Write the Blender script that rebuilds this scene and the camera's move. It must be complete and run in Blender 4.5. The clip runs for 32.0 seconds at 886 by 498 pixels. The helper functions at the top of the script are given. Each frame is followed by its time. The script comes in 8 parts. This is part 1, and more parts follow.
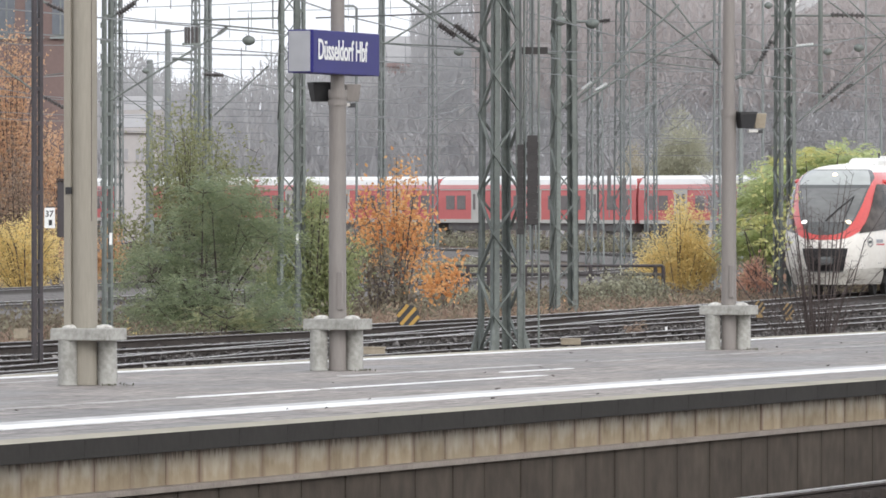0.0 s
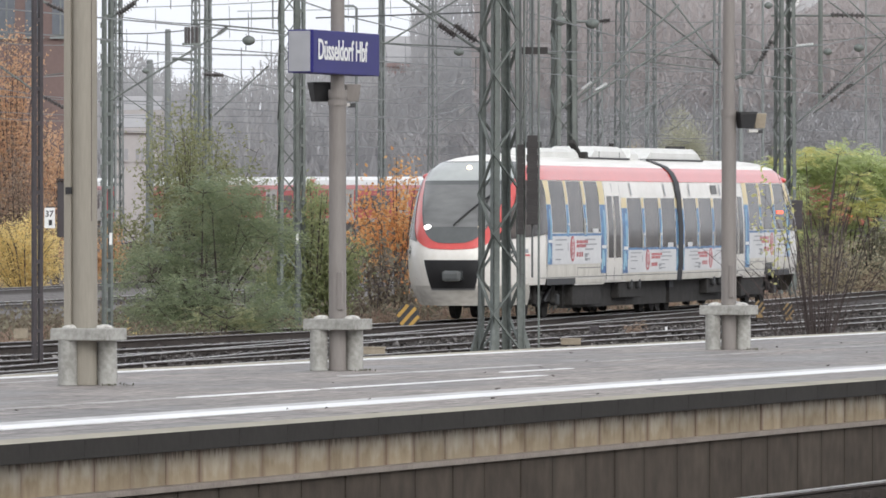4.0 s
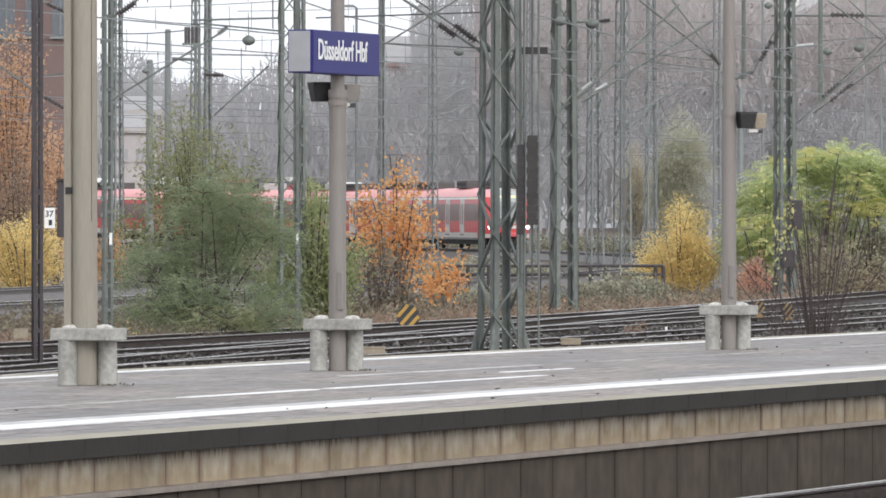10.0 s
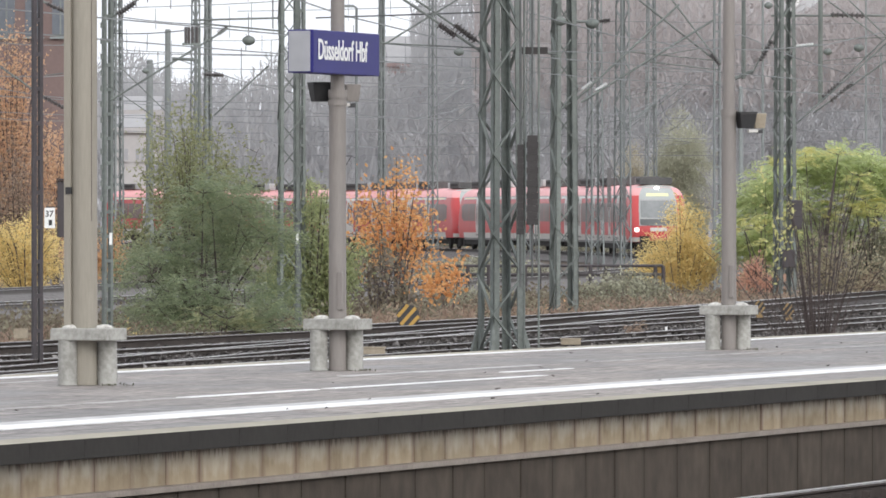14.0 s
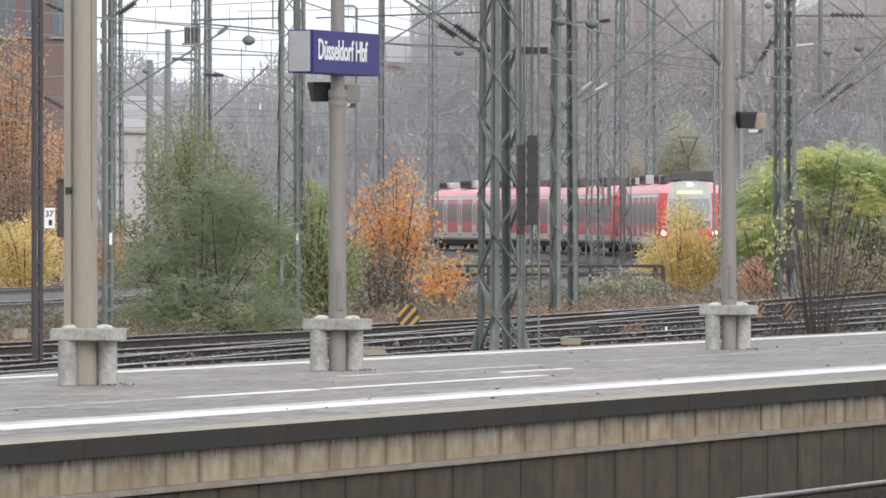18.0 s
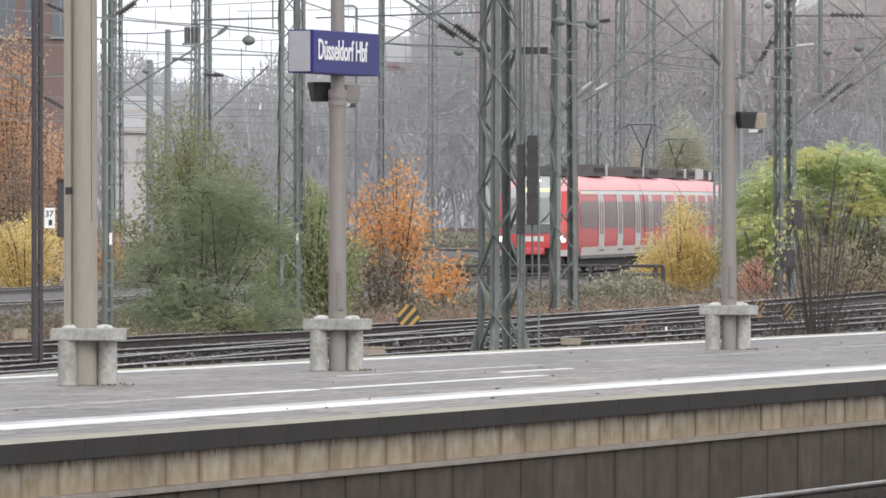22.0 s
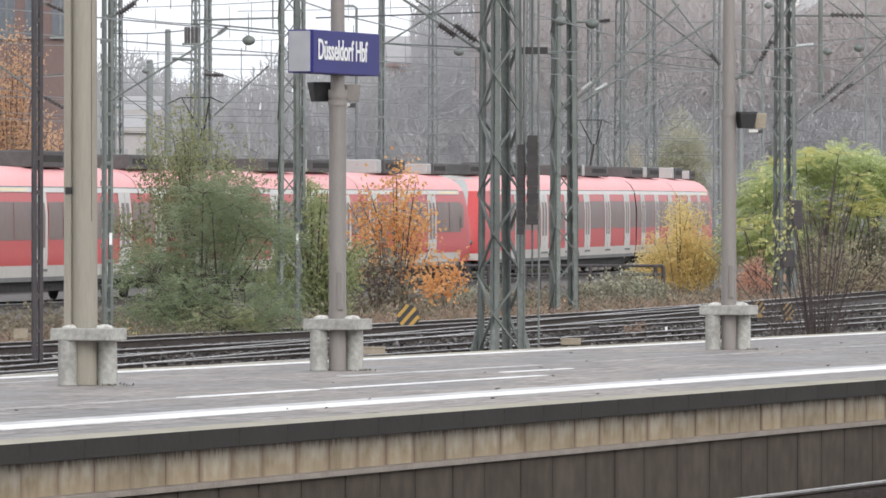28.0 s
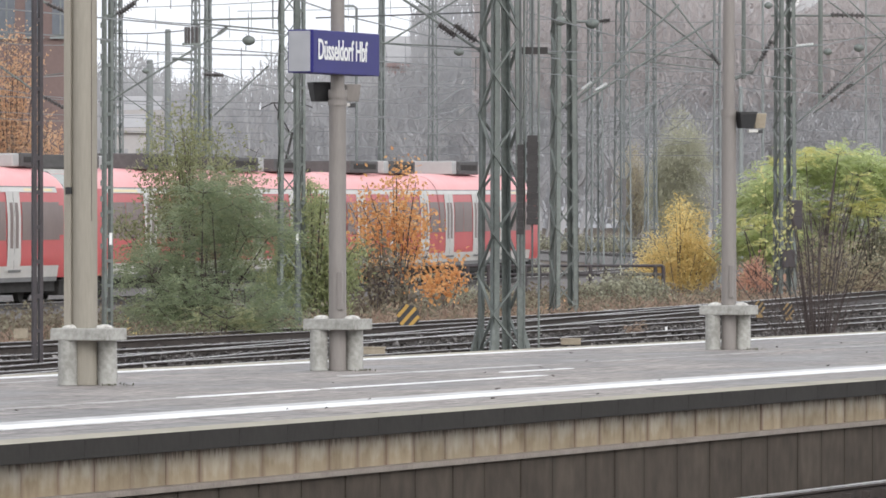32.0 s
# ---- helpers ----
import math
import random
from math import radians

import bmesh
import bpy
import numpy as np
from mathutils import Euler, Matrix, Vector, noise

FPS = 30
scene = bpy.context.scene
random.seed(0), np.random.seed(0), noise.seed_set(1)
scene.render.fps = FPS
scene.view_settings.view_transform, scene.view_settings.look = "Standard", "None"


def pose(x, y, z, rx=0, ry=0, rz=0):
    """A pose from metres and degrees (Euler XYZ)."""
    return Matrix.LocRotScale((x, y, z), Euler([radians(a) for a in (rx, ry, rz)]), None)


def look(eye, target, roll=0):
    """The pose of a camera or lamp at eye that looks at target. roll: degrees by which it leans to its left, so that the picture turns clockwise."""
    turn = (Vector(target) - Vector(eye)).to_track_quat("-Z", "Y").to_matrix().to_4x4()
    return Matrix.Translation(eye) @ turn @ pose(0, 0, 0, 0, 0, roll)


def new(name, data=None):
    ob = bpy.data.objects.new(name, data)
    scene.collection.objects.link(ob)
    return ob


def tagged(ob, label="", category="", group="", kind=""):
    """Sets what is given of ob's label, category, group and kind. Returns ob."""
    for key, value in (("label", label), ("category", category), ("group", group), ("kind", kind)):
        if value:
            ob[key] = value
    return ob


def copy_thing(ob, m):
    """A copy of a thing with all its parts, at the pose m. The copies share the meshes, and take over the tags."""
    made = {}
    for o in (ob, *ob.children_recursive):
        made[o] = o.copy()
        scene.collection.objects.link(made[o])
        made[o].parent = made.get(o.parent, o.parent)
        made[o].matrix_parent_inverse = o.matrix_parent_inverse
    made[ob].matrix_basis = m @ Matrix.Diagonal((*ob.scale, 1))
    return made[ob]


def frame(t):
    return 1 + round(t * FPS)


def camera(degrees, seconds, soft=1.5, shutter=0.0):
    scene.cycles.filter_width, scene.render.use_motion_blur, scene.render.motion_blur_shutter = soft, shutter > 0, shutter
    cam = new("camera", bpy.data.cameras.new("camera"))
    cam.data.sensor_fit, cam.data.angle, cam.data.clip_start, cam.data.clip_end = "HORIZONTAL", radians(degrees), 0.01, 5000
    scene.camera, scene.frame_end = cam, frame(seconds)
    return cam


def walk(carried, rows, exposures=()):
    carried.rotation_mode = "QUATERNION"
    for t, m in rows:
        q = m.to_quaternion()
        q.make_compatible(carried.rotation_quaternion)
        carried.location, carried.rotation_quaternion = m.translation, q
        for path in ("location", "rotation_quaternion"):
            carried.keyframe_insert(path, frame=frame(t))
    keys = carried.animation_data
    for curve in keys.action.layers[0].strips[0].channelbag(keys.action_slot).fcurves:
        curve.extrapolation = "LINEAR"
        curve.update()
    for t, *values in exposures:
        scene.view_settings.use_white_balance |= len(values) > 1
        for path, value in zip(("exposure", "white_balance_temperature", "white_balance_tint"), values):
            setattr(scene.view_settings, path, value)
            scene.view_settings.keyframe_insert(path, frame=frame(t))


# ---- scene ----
# Camera: a long lens on a tripod, standing on the next platform. z = 0 is the top of the rails.
cam = camera(6.411, 32.0, soft=1.65)
EYE = (0.0, 0.0, 2.12)
AIM = look(EYE, (0.0, 1000.0, -0.809))
# the camera stops down a little while the white railcar fills the view
walk(cam, [(0.0, AIM), (32.0, AIM)], [(0.0, 0.20), (2.0, 0.14), (3.5, 0.08), (5.5, -0.10), (8.0, -0.06), (9.5, 0.12), (11.0, 0.20), (32.0, 0.20)])

# ---- light: a bright, wet, overcast November day ----
world = bpy.data.worlds.new("overcast")
scene.world = world
world.use_nodes = True
wt = world.node_tree
wt.nodes.clear()
w_sky = wt.nodes.new("ShaderNodeTexSky")
w_sky.sky_type, w_sky.sun_disc = "NISHITA", False
w_sky.sun_elevation, w_sky.sun_rotation = radians(28), radians(150)
w_sky.air_density, w_sky.dust_density = 1.0, 4.0
w_hsv = wt.nodes.new("ShaderNodeHueSaturation")
w_hsv.inputs["Saturation"].default_value = 0.08
w_mix = wt.nodes.new("ShaderNodeMix")
w_mix.data_type = "RGBA"
w_mix.inputs["Factor"].default_value = 0.72
w_mix.inputs["B"].default_value = (7.5, 7.75, 8.3, 1)
w_bg = wt.nodes.new("ShaderNodeBackground")
w_bg.inputs["Strength"].default_value = 0.166
w_out = wt.nodes.new("ShaderNodeOutputWorld")
wt.links.new(w_sky.outputs[0], w_hsv.inputs["Color"])
wt.links.new(w_hsv.outputs[0], w_mix.inputs["A"])
wt.links.new(w_mix.outputs["Result"], w_bg.inputs["Color"])
wt.links.new(w_bg.outputs[0], w_out.inputs["Surface"])
sun = new("sun", bpy.data.lights.new("sun", "SUN"))
sun.data.energy, sun.data.angle, sun.data.color = 0.9, radians(25), (1.0, 0.96, 0.9)
sun.matrix_world = look((40, -60, 60), (0, 60, 0))


# ---- materials ----
def mat(name, c1, c2=None, rough=0.7, metal=0.0, scale=3.0, fine=40.0, bump=0.15, rand=0.0, stretch=(1, 1, 1), c3=None, island=False, coat=0.0, amount=0.5, spec=0.5, through_light=0.0):
    """A surface with a coarse and a fine variation between two colours, relief, and an optional change from piece to piece."""
    m = bpy.data.materials.new(name)
    m.use_nodes = True
    nt = m.node_tree
    b = nt.nodes["Principled BSDF"]
    c2 = c2 or tuple(v * 0.72 for v in c1)
    tc = nt.nodes.new("ShaderNodeTexCoord")
    mp = nt.nodes.new("ShaderNodeMapping")
    mp.inputs["Scale"].default_value = stretch
    nt.links.new(tc.outputs["Object"], mp.inputs["Vector"])
    n1 = nt.nodes.new("ShaderNodeTexNoise")
    n1.inputs["Scale"].default_value, n1.inputs["Detail"].default_value = scale, 5
    n2 = nt.nodes.new("ShaderNodeTexNoise")
    n2.inputs["Scale"].default_value, n2.inputs["Detail"].default_value = fine, 3
    for n in (n1, n2):
        nt.links.new(mp.outputs[0], n.inputs["Vector"])
    add = nt.nodes.new("ShaderNodeMath")
    add.operation = "MULTIPLY_ADD"
    add.inputs[1].default_value = 0.45
    nt.links.new(n2.outputs["Fac"], add.inputs[0])
    sc = nt.nodes.new("ShaderNodeMath")
    sc.operation = "MULTIPLY"
    sc.inputs[1].default_value = 0.55
    nt.links.new(n1.outputs["Fac"], sc.inputs[0])
    nt.links.new(sc.outputs[0], add.inputs[2])
    ramp = nt.nodes.new("ShaderNodeValToRGB")
    lo, hi = 0.5 - 0.18 / max(amount, 0.1) * 0.5, 0.5 + 0.18 / max(amount, 0.1) * 0.5
    ramp.color_ramp.elements[0].position, ramp.color_ramp.elements[0].color = lo, (*c2, 1)
    ramp.color_ramp.elements[1].position, ramp.color_ramp.elements[1].color = hi, (*c1, 1)
    if c3:
        e = ramp.color_ramp.elements.new(min(hi + 0.08, 0.98))
        e.color = (*c3, 1)
    last = ramp.outputs["Color"]
    if island:
        geo = nt.nodes.new("ShaderNodeNewGeometry")
        mixf = nt.nodes.new("ShaderNodeMath")
        mixf.operation = "MULTIPLY_ADD"
        mixf.inputs[1].default_value = 0.5
        nt.links.new(geo.outputs["Random Per Island"], mixf.inputs[0])
        half = nt.nodes.new("ShaderNodeMath")
        half.operation = "MULTIPLY"
        half.inputs[1].default_value = 0.5
        nt.links.new(add.outputs[0], half.inputs[0])
        nt.links.new(half.outputs[0], mixf.inputs[2])
        nt.links.new(mixf.outputs[0], ramp.inputs["Fac"])
        ramp.color_ramp.elements[0].position = 0.25
        ramp.color_ramp.elements[1].position = 0.6
        if c3:
            ramp.color_ramp.elements[2].position = 0.8
    else:
        nt.links.new(add.outputs[0], ramp.inputs["Fac"])
    if rand:
        info = nt.nodes.new("ShaderNodeObjectInfo")
        vr = nt.nodes.new("ShaderNodeMapRange")
        vr.inputs["To Min"].default_value, vr.inputs["To Max"].default_value = 1 - rand, 1 + rand
        nt.links.new(info.outputs["Random"], vr.inputs["Value"])
        hs = nt.nodes.new("ShaderNodeHueSaturation")
        nt.links.new(vr.outputs[0], hs.inputs["Value"])
        nt.links.new(last, hs.inputs["Color"])
        last = hs.outputs[0]
    nt.links.new(last, b.inputs["Base Color"])
    b.inputs["Roughness"].default_value, b.inputs["Metallic"].default_value = rough, metal
    b.inputs["Coat Weight"].default_value = coat
    b.inputs["Specular IOR Level"].default_value = spec
    if through_light:
        tr = nt.nodes.new("ShaderNodeBsdfTranslucent")
        nt.links.new(last, tr.inputs["Color"])
        mx = nt.nodes.new("ShaderNodeMixShader")
        mx.inputs[0].default_value = through_light
        nt.links.new(b.outputs[0], mx.inputs[1])
        nt.links.new(tr.outputs[0], mx.inputs[2])
        nt.links.new(mx.outputs[0], nt.nodes["Material Output"].inputs["Surface"])
    if bump:
        bp = nt.nodes.new("ShaderNodeBump")
        bp.inputs["Strength"].default_value, bp.inputs["Distance"].default_value = bump, 0.02
        nt.links.new(add.outputs[0], bp.inputs["Height"])
        nt.links.new(bp.outputs[0], b.inputs["Normal"])
    return m


def ramp_node(nt, fac, stops):
    r = nt.nodes.new("ShaderNodeValToRGB")
    while len(r.color_ramp.elements) < len(stops):
        r.color_ramp.elements.new(0.5)
    for e, (p, c) in zip(r.color_ramp.elements, stops):
        e.position, e.color = p, (*c, 1)
    nt.links.new(fac, r.inputs["Fac"])
    return r.outputs["Color"]


def noise_node(nt, vec, scale, detail=4):
    n = nt.nodes.new("ShaderNodeTexNoise")
    n.inputs["Scale"].default_value, n.inputs["Detail"].default_value = scale, detail
    nt.links.new(vec, n.inputs["Vector"])
    return n.outputs["Fac"]


def mix_node(nt, fac, a, b):
    m = nt.nodes.new("ShaderNodeMix")
    m.data_type = "RGBA"
    nt.links.new(fac, m.inputs["Factor"])
    for sock, v in (("A", a), ("B", b)):
        if isinstance(v, tuple):
            m.inputs[sock].default_value = (*v, 1)
        else:
            nt.links.new(v, m.inputs[sock])
    return m.outputs["Result"]


def math_node(nt, op, a, b=0.0, c=0.0):
    m = nt.nodes.new("ShaderNodeMath")
    m.operation = op
    for i, v in enumerate((a, b, c)):
        if isinstance(v, (int, float)):
            m.inputs[i].default_value = v
        else:
            nt.links.new(v, m.inputs[i])
    return m.outputs[0]


def panel_mat(name, base, dark, pale, rust, rand, lime=0.0, size=(0.68, 0.09, 0.235), spec=0.25):
    """Old concrete panels: every panel with its own runs of dirt, rust washed out of the joints, lime from the top edge."""
    m = bpy.data.materials.new(name)
    m.use_nodes = True
    nt = m.node_tree
    b = nt.nodes["Principled BSDF"]
    tc = nt.nodes.new("ShaderNodeTexCoord")
    info = nt.nodes.new("ShaderNodeObjectInfo")
    shift = nt.nodes.new("ShaderNodeVectorMath")
    shift.operation = "MULTIPLY_ADD"
    shift.inputs[1].default_value = (37.0, 0, 11.0)
    comb = nt.nodes.new("ShaderNodeCombineXYZ")
    for i in range(3):
        nt.links.new(info.outputs["Random"], comb.inputs[i])
    real = nt.nodes.new("ShaderNodeMapping")
    real.inputs["Scale"].default_value = size
    nt.links.new(tc.outputs["Object"], real.inputs["Vector"])
    nt.links.new(comb.outputs[0], shift.inputs[0])
    nt.links.new(real.outputs[0], shift.inputs[2])
    runs = nt.nodes.new("ShaderNodeMapping")
    runs.inputs["Scale"].default_value = (5.0, 1.0, 1.1)
    nt.links.new(shift.outputs[0], runs.inputs["Vector"])
    blot = noise_node(nt, shift.outputs[0], 3.4, 5)
    streak = noise_node(nt, runs.outputs[0], 1.6, 6)
    both = math_node(nt, "MULTIPLY_ADD", streak, 0.3, math_node(nt, "MULTIPLY", blot, 0.7))
    col = ramp_node(nt, both, [(0.24, dark), (0.48, base), (0.76, pale)])
    sep = nt.nodes.new("ShaderNodeSeparateXYZ")
    nt.links.new(tc.outputs["Object"], sep.inputs[0])
    if lime:
        wavy = math_node(nt, "MULTIPLY_ADD", math_node(nt, "SUBTRACT", both, 0.5), 1.9, sep.outputs[2])
        top = nt.nodes.new("ShaderNodeMapRange")
        top.inputs["From Min"].default_value, top.inputs["From Max"].default_value = -0.2, 0.5
        top.inputs["To Max"].default_value = lime
        nt.links.new(wavy, top.inputs["Value"])
        col = mix_node(nt, top.outputs[0], col, (0.52, 0.48, 0.42))
    if lime:
        # soot washed down from the coping in short uneven runs
        fine = nt.nodes.new("ShaderNodeMapping")
        fine.inputs["Scale"].default_value = (14.0, 1.0, 1.4)
        nt.links.new(shift.outputs[0], fine.inputs["Vector"])
        drip = math_node(nt, "MULTIPLY_ADD", math_node(nt, "SUBTRACT", noise_node(nt, fine.outputs[0], 1.8, 4), 0.5), 1.1, sep.outputs[2])
        soot = nt.nodes.new("ShaderNodeMapRange")
        soot.inputs["From Min"].default_value, soot.inputs["From Max"].default_value = 0.30, 0.56
        soot.inputs["To Max"].default_value = 0.8
        nt.links.new(drip, soot.inputs["Value"])
        col = mix_node(nt, soot.outputs[0], col, (0.095, 0.068, 0.060))
    edge = math_node(nt, "MULTIPLY_ADD", math_node(nt, "SUBTRACT", blot, 0.5), 0.25, math_node(nt, "ABSOLUTE", sep.outputs[0]))
    near = nt.nodes.new("ShaderNodeMapRange")
    near.inputs["From Min"].default_value, near.inputs["From Max"].default_value = 0.37, 0.53
    nt.links.new(edge, near.inputs["Value"])
    washed = math_node(nt, "MULTIPLY", near.outputs[0], math_node(nt, "MULTIPLY_ADD", info.outputs["Random"], 0.55, 0.3))
    col = mix_node(nt, washed, col, rust)
    vr = nt.nodes.new("ShaderNodeMapRange")
    vr.inputs["To Min"].default_value, vr.inputs["To Max"].default_value = 1 - rand, 1 + rand
    nt.links.new(info.outputs["Random"], vr.inputs["Value"])
    hs = nt.nodes.new("ShaderNodeHueSaturation")
    nt.links.new(vr.outputs[0], hs.inputs["Value"])
    nt.links.new(col, hs.inputs["Color"])
    nt.links.new(hs.outputs[0], b.inputs["Base Color"])
    b.inputs["Roughness"].default_value = 0.8
    b.inputs["Specular IOR Level"].default_value = spec
    bp = nt.nodes.new("ShaderNodeBump")
    bp.inputs["Strength"].default_value, bp.inputs["Distance"].default_value = 0.25, 0.008
    nt.links.new(noise_node(nt, shift.outputs[0], 30), bp.inputs["Height"])
    nt.links.new(bp.outputs[0], b.inputs["Normal"])
    return m


def paving_mat(name="wet_paving", slabs=False):
    """Wet small paving with rows of joints, damp patches and puddled gloss."""
    m = bpy.data.materials.new(name)
    m.use_nodes = True
    nt = m.node_tree
    b = nt.nodes["Principled BSDF"]
    where = nt.nodes.new("ShaderNodeNewGeometry")
    flat = nt.nodes.new("ShaderNodeMapping")
    flat.inputs["Rotation"].default_value = (0, 0, radians(-72.27))
    nt.links.new(where.outputs["Position"], flat.inputs["Vector"])
    place = flat.outputs[0]
    brick = nt.nodes.new("ShaderNodeTexBrick")
    brick.inputs["Scale"].default_value = 1.0
    brick.inputs["Brick Width"].default_value, brick.inputs["Row Height"].default_value = 0.6, 0.4
    brick.inputs["Mortar Size"].default_value = 0.02
    brick.inputs["Color1"].default_value = (0.256, 0.238, 0.231, 1)
    brick.inputs["Color2"].default_value = (0.204, 0.192, 0.188, 1)
    brick.inputs["Mortar"].default_value = (0.10, 0.095, 0.09, 1)
    nt.links.new(place, brick.inputs["Vector"])
    mp = nt.nodes.new("ShaderNodeMapping")
    mp.inputs["Scale"].default_value = (0.28, 0.9, 1)
    nt.links.new(place, mp.inputs["Vector"])
    damp = noise_node(nt, mp.outputs[0], 0.9, 6)
    grit = noise_node(nt, place, 14, 3)
    d = ramp_node(nt, damp, [(0.38, (0.56, 0.55, 0.55)), (0.6, (1.16, 1.14, 1.12))])
    mul = nt.nodes.new("ShaderNodeMix")
    mul.data_type, mul.blend_type = "RGBA", "MULTIPLY"
    mul.inputs["Factor"].default_value = 1.0
    if slabs:
        info = nt.nodes.new("ShaderNodeObjectInfo")
        nt.links.new(ramp_node(nt, info.outputs["Random"], [(0.0, (0.206, 0.190, 0.181)), (1.0, (0.252, 0.232, 0.221))]), mul.inputs["A"])
    else:
        nt.links.new(brick.outputs["Color"], mul.inputs["A"])
    nt.links.new(d, mul.inputs["B"])
    g = ramp_node(nt, grit, [(0.32, (0.62, 0.62, 0.62)), (0.66, (1.3, 1.3, 1.3))])
    mul2 = nt.nodes.new("ShaderNodeMix")
    mul2.data_type, mul2.blend_type = "RGBA", "MULTIPLY"
    mul2.inputs["Factor"].default_value = 1.0
    nt.links.new(mul.outputs["Result"], mul2.inputs["A"])
    nt.links.new(g, mul2.inputs["B"])
    wet = nt.nodes.new("ShaderNodeMapping")
    wet.inputs["Scale"].default_value = (1.1, 8.0, 1)
    nt.links.new(place, wet.inputs["Vector"])
    dash = ramp_node(nt, noise_node(nt, wet.outputs[0], 1.6, 6), [(0.34, (0.52, 0.51, 0.50)), (0.46, (0.96, 0.955, 0.95)), (0.66, (1.22, 1.20, 1.18))])
    mul3 = nt.nodes.new("ShaderNodeMix")
    mul3.data_type, mul3.blend_type = "RGBA", "MULTIPLY"
    mul3.inputs["Factor"].default_value = 1.0
    nt.links.new(mul2.outputs["Result"], mul3.inputs["A"])
    nt.links.new(dash, mul3.inputs["B"])
    nt.links.new(mul3.outputs["Result"], b.inputs["Base Color"])
    rr = nt.nodes.new("ShaderNodeMapRange")
    rr.inputs["From Min"].default_value, rr.inputs["From Max"].default_value = 0.35, 0.62
    rr.inputs["To Min"].default_value, rr.inputs["To Max"].default_value = 0.44, 0.78
    nt.links.new(damp, rr.inputs["Value"])
    nt.links.new(rr.outputs[0], b.inputs["Roughness"])
    bp = nt.nodes.new("ShaderNodeBump")
    bp.inputs["Strength"].default_value, bp.inputs["Distance"].default_value = 0.4, 0.006
    nt.links.new(grit, bp.inputs["Height"])
    nt.links.new(bp.outputs[0], b.inputs["Normal"])
    return m


def glow(name, color, strength):
    m = bpy.data.materials.new(name)
    m.use_nodes = True
    b = m.node_tree.nodes["Principled BSDF"]
    b.inputs["Base Color"].default_value = (*color, 1)
    b.inputs["Emission Color"].default_value = (*color, 1)
    b.inputs["Emission Strength"].default_value = strength
    return m


